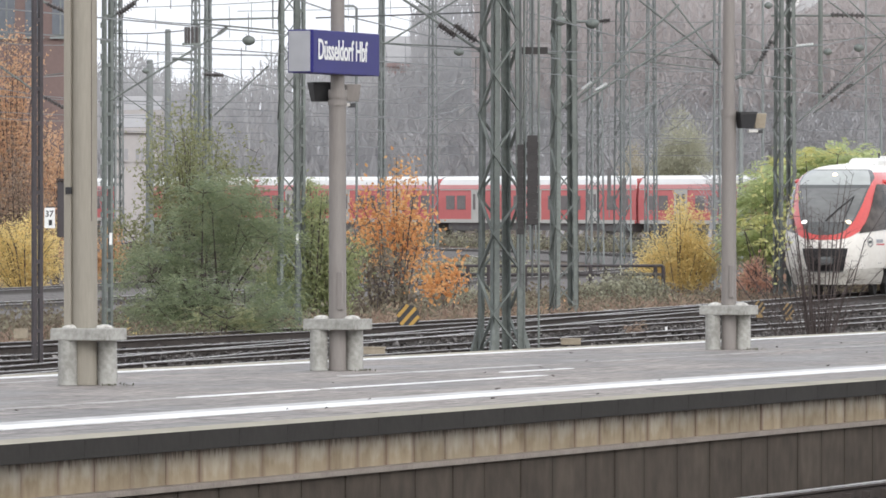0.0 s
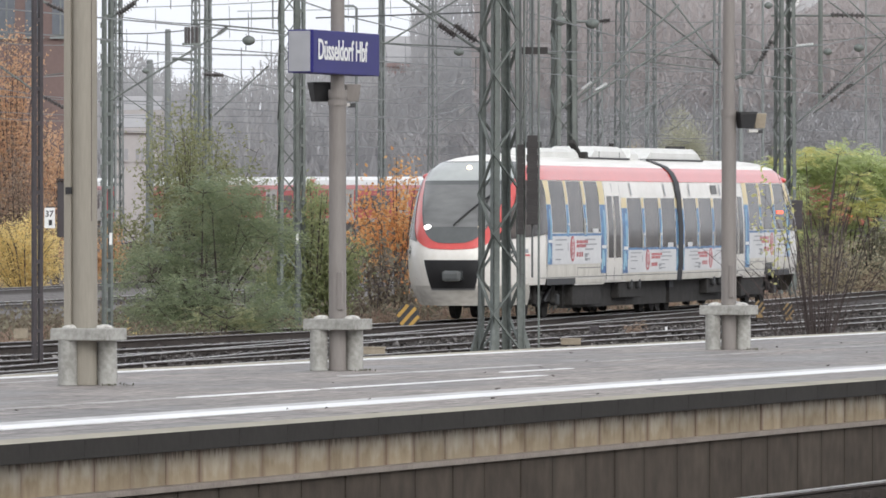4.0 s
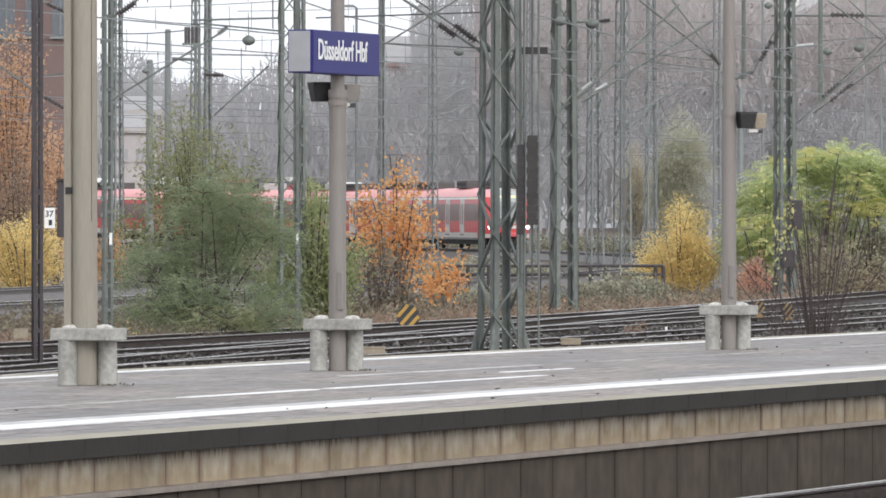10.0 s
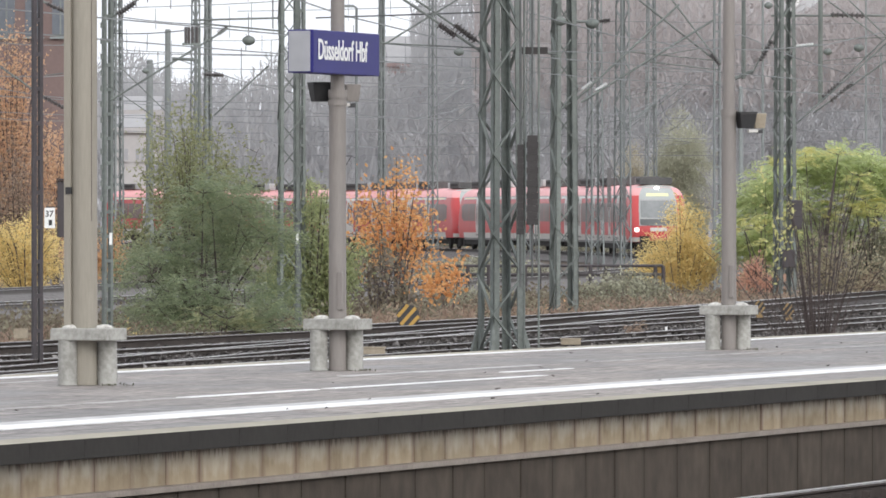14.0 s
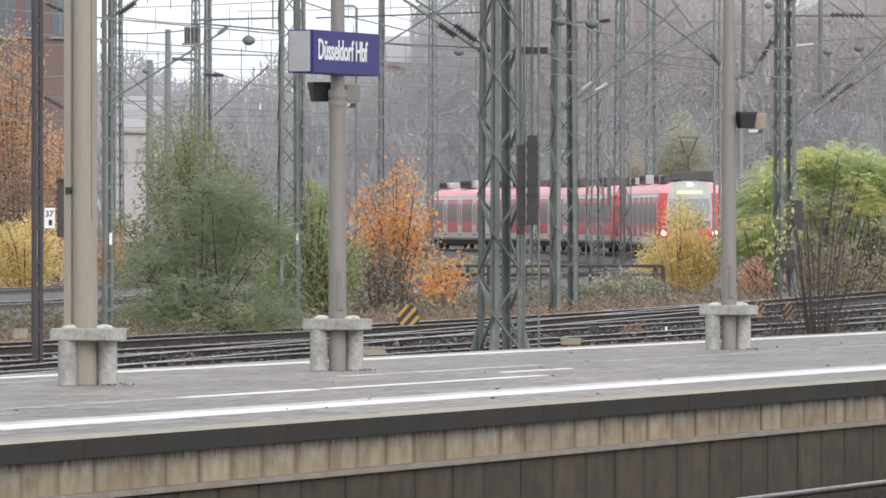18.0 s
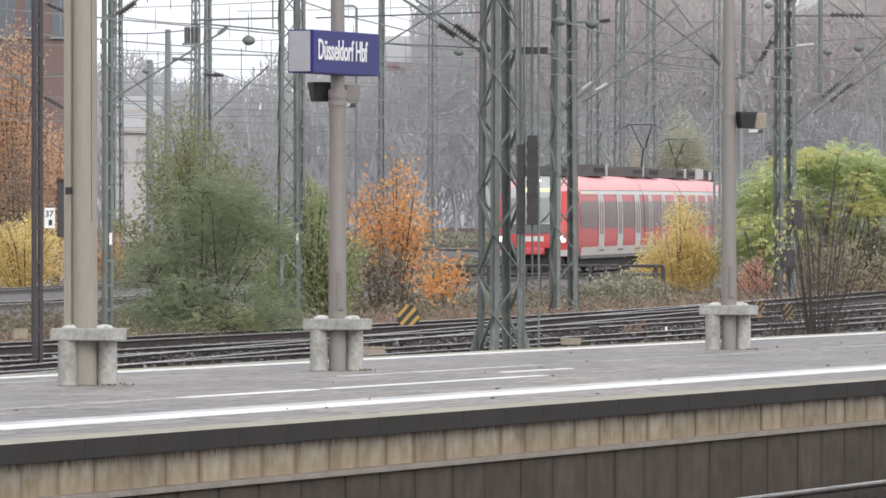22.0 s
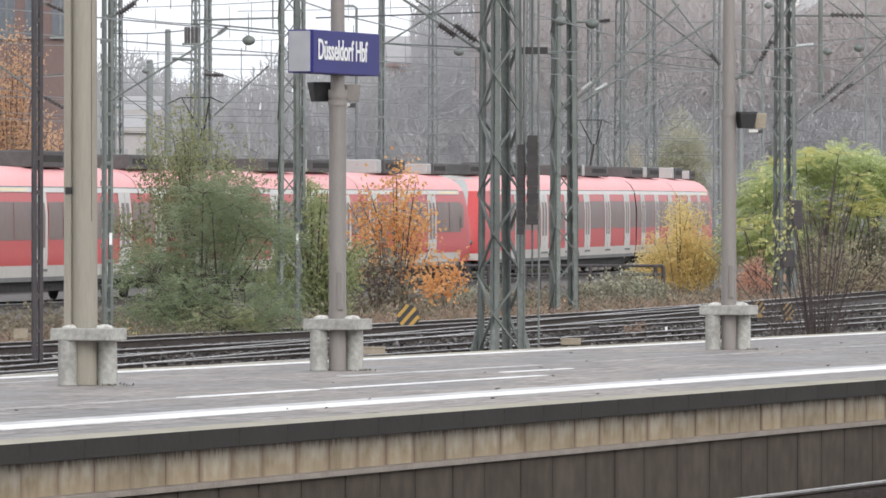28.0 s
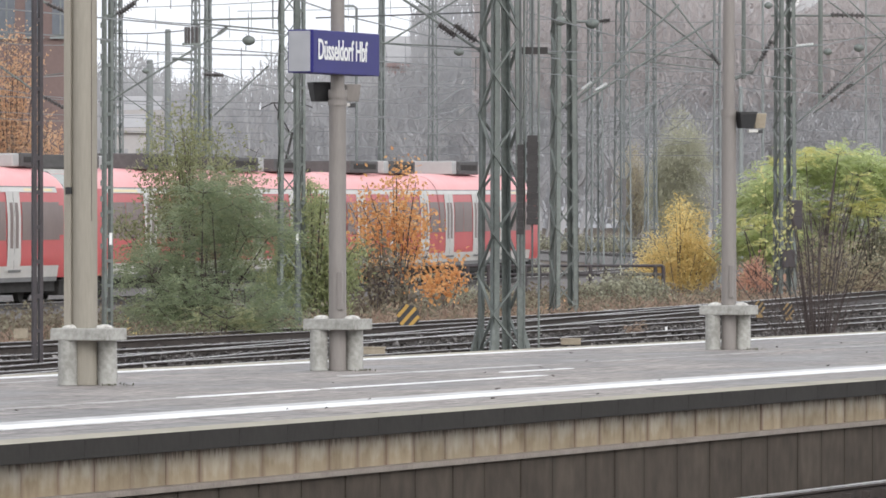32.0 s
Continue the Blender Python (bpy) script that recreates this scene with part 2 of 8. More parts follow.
M = {
    "paving": paving_mat(),
    "slab": paving_mat("wet_slab", True),
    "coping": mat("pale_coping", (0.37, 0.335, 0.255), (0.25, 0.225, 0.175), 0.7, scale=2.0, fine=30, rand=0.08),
    "coping_face": mat("dark_coping_face", (0.043, 0.040, 0.037), (0.031, 0.029, 0.027), 0.8, scale=1.2, fine=14, rand=0.05, spec=0.15, bump=0.08),
    "panel": panel_mat("stained_concrete_panel", (0.285, 0.228, 0.155), (0.155, 0.118, 0.078), (0.385, 0.33, 0.24), (0.12, 0.070, 0.055), 0.12, 0.7),
    "ledge": mat("ledge_concrete", (0.30, 0.26, 0.22), (0.18, 0.15, 0.13), 0.75, scale=3, fine=30),
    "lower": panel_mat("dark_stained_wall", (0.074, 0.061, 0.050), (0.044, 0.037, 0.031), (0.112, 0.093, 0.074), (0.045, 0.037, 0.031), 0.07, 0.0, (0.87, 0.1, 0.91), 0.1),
    "line": mat("white_road_paint", (0.84, 0.84, 0.84), (0.66, 0.66, 0.66), 0.5, scale=2.5, fine=25, bump=0.05, stretch=(0.4, 1, 1), amount=0.6),
    "line_worn": mat("worn_white_paint", (0.56, 0.55, 0.54), (0.34, 0.33, 0.33), 0.5, scale=2.5, fine=18, bump=0.05, stretch=(0.3, 1, 1), amount=0.8),
    "line_faint": mat("faint_worn_paint", (0.40, 0.385, 0.375), (0.24, 0.225, 0.215), 0.6, scale=2.0, fine=14, bump=0.05, stretch=(0.5, 1, 1), amount=1.0),
    "concrete": mat("light_concrete", (0.39, 0.385, 0.36), (0.235, 0.23, 0.21), 0.75, scale=5, fine=26, rand=0.06, amount=0.8),
    "pole_big": mat("beige_spun_concrete", (0.305, 0.28, 0.235), (0.235, 0.214, 0.178), 0.75, scale=2, fine=20, stretch=(3, 3, 0.3)),
    "pole": mat("grey_painted_steel", (0.235, 0.212, 0.197), (0.19, 0.172, 0.16), 0.55, scale=2, fine=30, stretch=(2, 2, 0.3)),
    "mast": mat("green_grey_mast_paint", (0.172, 0.194, 0.18), (0.112, 0.124, 0.116), 0.65, scale=1.6, fine=14, rand=0.15, bump=0.1, amount=0.7),
    # mast paint for the distance, lightened so its colour holds the haze
    "mast_far": mat("hazed_mast_paint", (0.222, 0.242, 0.24), (0.17, 0.186, 0.184), 0.7, scale=2.0, fine=12, rand=0.2, bump=0.1),
    "mast_brown": mat("dark_brown_steel", (0.055, 0.045, 0.05), (0.035, 0.03, 0.032), 0.5, scale=3, fine=20),
    "black": mat("black_plastic", (0.022, 0.022, 0.024), (0.014, 0.014, 0.015), 0.5, scale=4, fine=30, bump=0.05),
    "roof_case": mat("dusty_roof_case", (0.115, 0.112, 0.112), (0.075, 0.073, 0.073), 0.7, scale=2, fine=9, spec=0.2),
    "dark": mat("dark_underframe", (0.052, 0.049, 0.047), (0.026, 0.025, 0.024), 0.8, scale=3, fine=18, spec=0.2),
    "blue": mat("sign_blue", (0.030, 0.029, 0.165), (0.026, 0.025, 0.14), 0.45, scale=2, fine=20, bump=0.02, spec=0.2),
    "end_plate": mat("dull_aluminium", (0.50, 0.50, 0.52), (0.40, 0.40, 0.42), 0.36, 0.85, scale=1.2, fine=5, bump=0.0),
    "white": mat("white_enamel", (0.82, 0.82, 0.81), (0.74, 0.74, 0.73), 0.4, scale=2, fine=20, bump=0.02),
    "t_white": mat("dusty_white_train_paint", (0.82, 0.795, 0.75), (0.70, 0.67, 0.615), 0.38, scale=0.8, fine=9, bump=0.03, coat=0.3),
    "t_dusty": mat("dusty_lower_paint", (0.70, 0.67, 0.61), (0.55, 0.52, 0.46), 0.5, scale=1.4, fine=7, bump=0.02, stretch=(1.5, 1, 0.5), amount=0.6),
    "t_red": mat("coral_red_paint", (0.62, 0.075, 0.065), (0.52, 0.055, 0.05), 0.3, scale=0.7, fine=10, bump=0.02, coat=0.5),
    "t_roof": mat("white_roof", (0.76, 0.76, 0.74), (0.6, 0.6, 0.57), 0.5, scale=1.0, fine=10, bump=0.05),
    "s_red": mat("traffic_red_paint", (0.52, 0.078, 0.080), (0.45, 0.066, 0.068), 0.4, scale=0.7, fine=8, bump=0.02, coat=0.05, spec=0.3),
    # the far train's red, made paler so the haze sits in its colour
    "x_red": mat("hazed_far_red", (0.64, 0.165, 0.165), (0.57, 0.14, 0.14), 0.5, scale=0.7, fine=5, bump=0.0),
    # pink roof colour: the highlight along the red roof is painted in
    "s_roof": mat("highlit_red_roof", (0.80, 0.375, 0.375), (0.73, 0.315, 0.315), 0.45, scale=0.8, fine=8, bump=0.02),
    "s_white": mat("light_grey_stripe", (0.57, 0.555, 0.53), (0.48, 0.465, 0.44), 0.4, scale=1, fine=8, bump=0.02),
    "s_glass": mat("tinted_train_glass", (0.205, 0.150, 0.138), (0.155, 0.115, 0.108), 0.4, scale=0.9, fine=5, bump=0.0, spec=0.22),
    "s_grey": mat("grey_skirt", (0.20, 0.20, 0.20), (0.13, 0.13, 0.13), 0.6, scale=1, fine=9),
    # light and dark blotches painted in for reflections and the interior behind
    "glass": mat("tinted_window", (0.098, 0.082, 0.074), (0.022, 0.019, 0.018), 0.14, spec=0.17, scale=0.7, fine=2.2, bump=0.0, amount=0.85, stretch=(1, 1, 1.4)),
    # the greys of these three panes hold the sky's reflection as base colour
    "screen": mat("windscreen_glass", (0.27, 0.28, 0.28), (0.19, 0.20, 0.20), 0.14, scale=1.2, fine=5, bump=0.0),
    "t_screen": mat("railcar_windscreen", (0.19, 0.192, 0.19), (0.115, 0.117, 0.115), 0.16, scale=0.9, fine=3, bump=0.0, amount=0.6, stretch=(1, 0.6, 2.0)),
    "panel_glass": mat("upper_front_glass", (0.42, 0.44, 0.43), (0.35, 0.37, 0.36), 0.2, scale=1.2, fine=5, bump=0.0),
    "front_grey": mat("front_frame_grey", (0.38, 0.38, 0.375), (0.32, 0.32, 0.315), 0.35, scale=1.2, fine=5, bump=0.0),
    "mask": mat("grey_front_mask", (0.10, 0.105, 0.105), (0.08, 0.085, 0.085), 0.25, scale=1.2, fine=8, bump=0.0),
    "rubber": mat("gangway_rubber", (0.018, 0.018, 0.024), (0.012, 0.012, 0.016), 0.6, scale=4, fine=20),
    "t_board": mat("weathered_white_board", (0.70, 0.70, 0.70), (0.60, 0.60, 0.61), 0.45, scale=1.2, fine=9, bump=0.0),
    "ad_blue": mat("advert_blue", (0.075, 0.25, 0.48), (0.03, 0.10, 0.27), 0.35, scale=3.5, fine=7, bump=0.0, amount=0.9, stretch=(1, 1, 0.6)),
    "ad_sky": mat("advert_light_blue", (0.30, 0.55, 0.68), (0.24, 0.46, 0.6), 0.35, scale=1.5, fine=8, bump=0.0),
    "ad_yellow": mat("advert_cream_yellow", (0.72, 0.58, 0.26), (0.66, 0.55, 0.34), 0.35, scale=1.5, fine=8, bump=0.0),
    "ad_red": mat("advert_red", (0.55, 0.08, 0.09), (0.48, 0.07, 0.08), 0.35, scale=2, fine=8, bump=0.0),
    "ad_grey": mat("advert_grey", (0.30, 0.31, 0.33), (0.26, 0.27, 0.29), 0.35, scale=2, fine=8, bump=0.0),
    "rail": mat("worn_rail_steel", (0.55, 0.54, 0.53), (0.25, 0.238, 0.23), 0.30, 0.75, scale=0.35, fine=3, bump=0.03),
    "rail_side": mat("rusty_rail_web", (0.078, 0.066, 0.06), (0.05, 0.043, 0.04), 0.9, scale=3, fine=20, spec=0.1),
    "sleeper": mat("wet_sleeper", (0.085, 0.077, 0.072), (0.05, 0.045, 0.042), 0.85, scale=3, fine=20, rand=0.2, spec=0.08),
    "ballast": mat("ballast_stone", (0.105, 0.097, 0.093), (0.04, 0.036, 0.035), 0.9, scale=9, fine=28, bump=1.0, amount=1.0, c3=(0.19, 0.18, 0.172), spec=0.06),
    "stones": mat("loose_ballast_stones", (0.115, 0.107, 0.103), (0.035, 0.032, 0.031), 0.9, scale=3, fine=20, island=True, c3=(0.33, 0.315, 0.305), spec=0.06),
    "soil": mat("weedy_ground", (0.115, 0.085, 0.06), (0.065, 0.05, 0.038), 0.95, scale=0.35, fine=5, bump=0.6, c3=(0.12, 0.115, 0.06), amount=0.8),
    "yellow": mat("warning_yellow", (0.50, 0.30, 0.06), (0.36, 0.22, 0.05), 0.6, scale=3, fine=20),
    "teal": mat("teal_plastic", (0.05, 0.33, 0.26), (0.04, 0.27, 0.21), 0.5),
    "bark": mat("wet_bark", (0.095, 0.075, 0.07), (0.055, 0.043, 0.042), 0.9, scale=6, fine=40, stretch=(1, 1, 0.3)),
    # distant twigs: haze is painted into this pale grey
    "bark_far": mat("hazed_twigs", (0.345, 0.339, 0.346), (0.312, 0.308, 0.318), 0.95, scale=0.6, fine=3, bump=0.0),
    "insulator": mat("brown_insulator", (0.085, 0.075, 0.074), (0.06, 0.053, 0.053), 0.3, scale=5, fine=20),
    "insulator_white": mat("white_insulator", (0.7, 0.72, 0.72), (0.6, 0.62, 0.62), 0.25, scale=5, fine=20),
    "wire": mat("dull_wire", (0.10, 0.105, 0.105), (0.07, 0.075, 0.075), 0.6, scale=3, fine=20, bump=0),
    # paler wire colour with the haze of distance mixed in
    "wire_far": mat("hazed_far_wire", (0.23, 0.24, 0.245), (0.19, 0.2, 0.205), 0.7, scale=3, fine=20, bump=0),
    "weights": mat("cast_iron_weights", (0.052, 0.047, 0.047), (0.033, 0.03, 0.03), 0.8, scale=5, fine=25),
    "teal": mat("teal_green_plastic", (0.08, 0.30, 0.23), (0.06, 0.23, 0.18), 0.5, scale=4, fine=20),
    # paler copy of the iron weights, haze put into its colour
    "weights_far": mat("pale_iron_weights", (0.15, 0.145, 0.145), (0.11, 0.106, 0.106), 0.85, scale=5, fine=25),
    # distant brick, render, slate and panes: haze is mixed into these pale colours
    "brick_far": mat("hazed_red_brick", (0.355, 0.27, 0.26), (0.29, 0.222, 0.216), 0.9, scale=0.08, fine=1.2, bump=0.0, amount=0.5),
    "stone_far": mat("grey_render_wall", (0.47, 0.445, 0.44), (0.39, 0.37, 0.365), 0.9, scale=0.1, fine=1.5, bump=0.0),
    "slate_far": mat("grey_slate", (0.37, 0.365, 0.37), (0.31, 0.305, 0.31), 0.7, scale=0.1, fine=1.5, bump=0.0),
    "window_far": mat("far_window", (0.36, 0.36, 0.375), (0.3, 0.3, 0.31), 0.3, scale=0.2, fine=2, bump=0.0),
    "window_tower": mat("bluish_window", (0.14, 0.155, 0.18), (0.08, 0.09, 0.105), 0.3, scale=0.6, fine=3, bump=0.0, rand=0.3),
    # panes and underframe of the far train, greyed in colour for haze
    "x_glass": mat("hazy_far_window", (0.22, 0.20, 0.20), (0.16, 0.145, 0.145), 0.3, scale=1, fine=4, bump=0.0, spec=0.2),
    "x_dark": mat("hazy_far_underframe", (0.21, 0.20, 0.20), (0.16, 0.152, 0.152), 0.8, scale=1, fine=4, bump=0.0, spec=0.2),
    # ballast and rail web of distant tracks, haze painted in as paler colour
    "ballast_far": mat("hazed_far_ballast", (0.205, 0.195, 0.19), (0.12, 0.113, 0.11), 0.9, scale=6, fine=20, bump=0.6, amount=0.8, spec=0.06),
    "web_far": mat("hazed_far_rail", (0.15, 0.14, 0.136), (0.11, 0.103, 0.10), 0.9, scale=3, fine=20, spec=0.1),
    "board_dull": mat("faded_board_yellow", (0.30, 0.20, 0.085), (0.20, 0.135, 0.065), 0.7, scale=4, fine=20),
    "t_dirty": mat("sooty_white_paint", (0.66, 0.64, 0.59), (0.40, 0.375, 0.335), 0.6, scale=1.6, fine=6, bump=0.03, stretch=(1, 0.5, 1.6), amount=0.6),
    "brick": mat("red_brown_brick", (0.20, 0.142, 0.132), (0.155, 0.112, 0.105), 0.9, scale=0.3, fine=6, bump=0.1),
    # haze over the woods painted into the colours: bluish first, then a warm variation
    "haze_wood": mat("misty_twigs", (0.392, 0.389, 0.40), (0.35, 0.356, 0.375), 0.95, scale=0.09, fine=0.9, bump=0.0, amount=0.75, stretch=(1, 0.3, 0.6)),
    "warm_haze_wood": mat("warm_haze_twigs", (0.374, 0.336, 0.331), (0.343, 0.323, 0.326), 0.95, scale=0.08, fine=0.8, bump=0.0, amount=0.8, stretch=(1, 0.3, 0.8)),
    "ad_pale": mat("pale_worn_concrete", (0.60, 0.585, 0.55), (0.27, 0.26, 0.24), 0.75, scale=7, fine=40, amount=0.8),
    "panel_plain": mat("beige_concrete", (0.36, 0.31, 0.235), (0.24, 0.20, 0.15), 0.8, scale=4, fine=30),
    "moss": mat("dark_moss", (0.10, 0.10, 0.06), (0.06, 0.055, 0.04), 0.9, scale=4, fine=30, bump=0),
    "lamp_white": glow("headlamp_white", (1.0, 0.95, 0.93), 3.0),
    "lamp_warm": glow("headlamp_warm", (1.0, 0.80, 0.55), 1.6),
    "lamp_red": glow("display_red", (1.0, 0.12, 0.06), 1.6),
    "display": glow("amber_display", (0.62, 0.60, 0.36), 0.25),
}


# ---- small builders ----
def part(name, bm, material, parent=None, label="", smooth=False):
    """Link a bmesh as one mesh object under a thing or part."""
    me = bpy.data.meshes.new(name)
    bm.to_mesh(me)
    bm.free()
    if smooth:
        me.shade_smooth()
        me.set_sharp_from_angle(angle=radians(50))
    me.materials.append(material)
    ob = new(name, me)
    ob.parent = parent
    if label:
        tagged(ob, label)
    return ob


def piece(name, me, m=None, parent=None):
    """A further object on a shared mesh."""
    ob = new(name, me)
    ob.parent = parent
    if m is not None:
        ob.matrix_basis = m
    return ob


def raw(name, verts, faces, material, smooth=False):
    me = bpy.data.meshes.new(name)
    me.from_pydata([tuple(v) for v in verts], [], faces)
    me.materials.append(material)
    if smooth:
        me.shade_smooth()
    me.update()
    return me


def thing(name, m, label="", category="", group="", kind=""):
    ob = new(name)
    ob.empty_display_size = 0.1
    ob.matrix_basis = m
    return tagged(ob, label, category, group, kind)


def box(bm, c, s, m=None, bevel=0.0):
    r = bmesh.ops.create_cube(bm, size=1.0)
    mm = Matrix.Translation(c) @ Matrix.Diagonal((*s, 1))
    bmesh.ops.transform(bm, matrix=(m @ mm) if m is not None else mm, verts=r["verts"])
    if bevel:
        edges = list({e for v in r["verts"] for e in v.link_edges})
        bmesh.ops.bevel(bm, geom=edges, offset=bevel, segments=2, affect="EDGES", profile=0.6)
    return bm


def rod(bm, p, q, r1, r2=None, n=8):
    """A tapered bar from p to q."""
    p, q = Vector(p), Vector(q)
    d = q - p
    m = Matrix.Translation((p + q) / 2) @ d.to_track_quat("Z", "Y").to_matrix().to_4x4()
    bmesh.ops.create_cone(bm, cap_ends=True, segments=n, radius1=r1, radius2=r1 if r2 is None else r2, depth=d.length, matrix=m)
    return bm


def BM():
    return bmesh.new()


def boxpart(name, c, s, material, parent, label="", bevel=0.0, m=None):
    return part(name, box(BM(), c, s, m, bevel), material, parent, label)


def rodpart(name, p, q, r, material, parent, label="", r2=None, n=10):
    return part(name, rod(BM(), p, q, r, r2, n), material, parent, label, smooth=False)


def unit_box_mesh(name, material):
    bm = box(BM(), (0, 0, 0), (1, 1, 1))
    me = bpy.data.meshes.new(name)
    bm.to_mesh(me)
    bm.free()
    me.materials.append(material)
    return me


def along(p, q, wide, deep):
    """The pose that lays a unit box from p to q, with that section."""
    p, q = Vector(p), Vector(q)
    d = q - p
    return Matrix.Translation((p + q) / 2) @ d.to_track_quat("Z", "Y").to_matrix().to_4x4() @ Matrix.Diagonal((wide, deep, d.length, 1))


# ---- plan: the lines on which the trains run ----
class Line:
    """A smooth line through plan points (x, y, z), by length."""

    def __init__(self, pts, dense=False):
        p = np.array(pts, float)
        if dense:
            self.p = p
            self.s = np.r_[0, np.cumsum(np.linalg.norm(np.diff(p[:, :2], axis=0), axis=1))]
            return
        out = []
        for i in range(len(p) - 1):
            a, b = p[max(i - 1, 0)], p[min(i + 2, len(p) - 1)]
            for k in range(24):
                t = k / 24
                m0, m1 = (p[i + 1] - a) / 2, (b - p[i]) / 2
                out.append((2 * t**3 - 3 * t**2 + 1) * p[i] + (t**3 - 2 * t**2 + t) * m0 + (3 * t**2 - 2 * t**3) * p[i + 1] + (t**3 - t**2) * m1)
        out.append(p[-1])
        self.p = np.array(out)
        self.s = np.r_[0, np.cumsum(np.linalg.norm(np.diff(self.p[:, :2], axis=0), axis=1))]

    def at(self, s):
        return Vector([float(np.interp(s, self.s, self.p[:, k])) for k in range(3)])

    def where_y(self, y):
        """The length at which the line has that y."""
        k = np.argsort(self.p[:, 1])
        return float(np.interp(y, self.p[k, 1], self.s[k]))

    def beside(self, off):
        """A line that runs beside this one, off metres to its left."""
        d = np.gradient(self.p[:, :2], axis=0)
        d /= np.linalg.norm(d, axis=1)[:, None]
        q = self.p.copy()
        q[:, 0] -= d[:, 1] * off
        q[:, 1] += d[:, 0] * off
        return Line(q, True)


# from the far end towards the station
LINE_1 = Line([(75, 470, 0.7), (37, 322, 0.45), (17.05, 247, 0.26), (10.2, 217.5, 0.14), (7.21, 203.5, 0.09), (2.76, 185, 0.03), (-5.45, 151.5, 0), (-18.07, 100, 0), (-37.7, 20, 0), (-57.3, -60, 0), (-95, -215, 0)])
LINE_S = Line([(-205, 865, 1.9), (-95, 668, 1.5), (-38, 571, 1.15), (-12.48, 525.58, 0.78), (-1.98, 497.81, 0.72), (1.39, 483.35, 0.71), (3.92, 468.72, 0.69), (7.71, 446.77, 0.65), (10.36, 424.66, 0.6), (11.44, 402.41, 0.56), (11.93, 380.14, 0.52), (11.47, 357.88, 0.47), (8.78, 330, 0.4), (5.0, 302, 0.32), (-0.57, 273, 0.2), (-7.02, 240, 0.09), (-13.7, 206, 0.01), (-25.42, 143, -0.03), (-46, 26, -0.05)])
LINE_X = Line([(180, 227, 0.8), (100, 368, 1.0), (15.4, 517, 1.32), (-8.96, 560, 1.5), (-60, 650, 1.7), (-150, 808, 2.0), (-330, 1124, 2.4)])
LINE_2 = LINE_1.beside(4.3)
LINE_3 = LINE_1.beside(8.4)
LINE_4 = LINE_S.beside(-9.0)


def ground_z(y):
    return float(np.interp(y, [-200, 160, 215, 312, 420, 474, 515, 542, 565, 750, 5000], [-0.6, -0.55, -0.5, -0.1, 0.1, 0.25, 0.4, 0.85, 1.05, 2.0, 3.0]))


def build_ground():
    xs = np.r_[-3000, -800, np.arange(-160, 161, 8), 800, 3000]
    ys = np.r_[-300, -60, np.arange(0, 140, 10), np.arange(140, 320, 3), np.arange(320, 720, 10), 1000, 2500, 4800]
    verts, faces = [], []
    for y in ys:
        for x in xs:
            bumpy = 0.10 * noise.noise((x * 0.15, y * 0.15, 0.3)) if 150 < y < 480 else 0
            verts.append((x, y, ground_z(y) + bumpy))
    n = len(xs)
    for j in range(len(ys) - 1):
        for i in range(n - 1):
            faces.append((j * n + i, j * n + i + 1, (j + 1) * n + i + 1, (j + 1) * n + i))
    ob = new("ground", raw("ground", verts, faces, M["soil"], True))
    tagged(ob, "weedy brown railway ground with bare damp soil", "ground", kind="structure")


def sweep(name, line, section, s0, s1, step, material, parent=None, smooth=False):
    """Carry a section (across, up) along a line."""
    n = max(2, int((s1 - s0) / step))
    verts, faces = [], []
    k = len(section)
    for i in range(n + 1):
        s = s0 + (s1 - s0) * i / n
        p, q = line.at(s - 0.5), line.at(s + 0.5)
        d = (q - p).normalized()
        side = Vector((-d.y, d.x, 0)).normalized()
        c = line.at(s)
        for a, z in section:
            verts.append(c + side * a + Vector((0, 0, z)))
    for i in range(n):
        for j in range(k):
            j2 = (j + 1) % k
            faces.append((i * k + j, i * k + j2, (i + 1) * k + j2, (i + 1) * k + j))
    ob = new(name, raw(name, verts, faces, material, smooth))
    ob.parent = parent
    return ob


SLEEPER = None


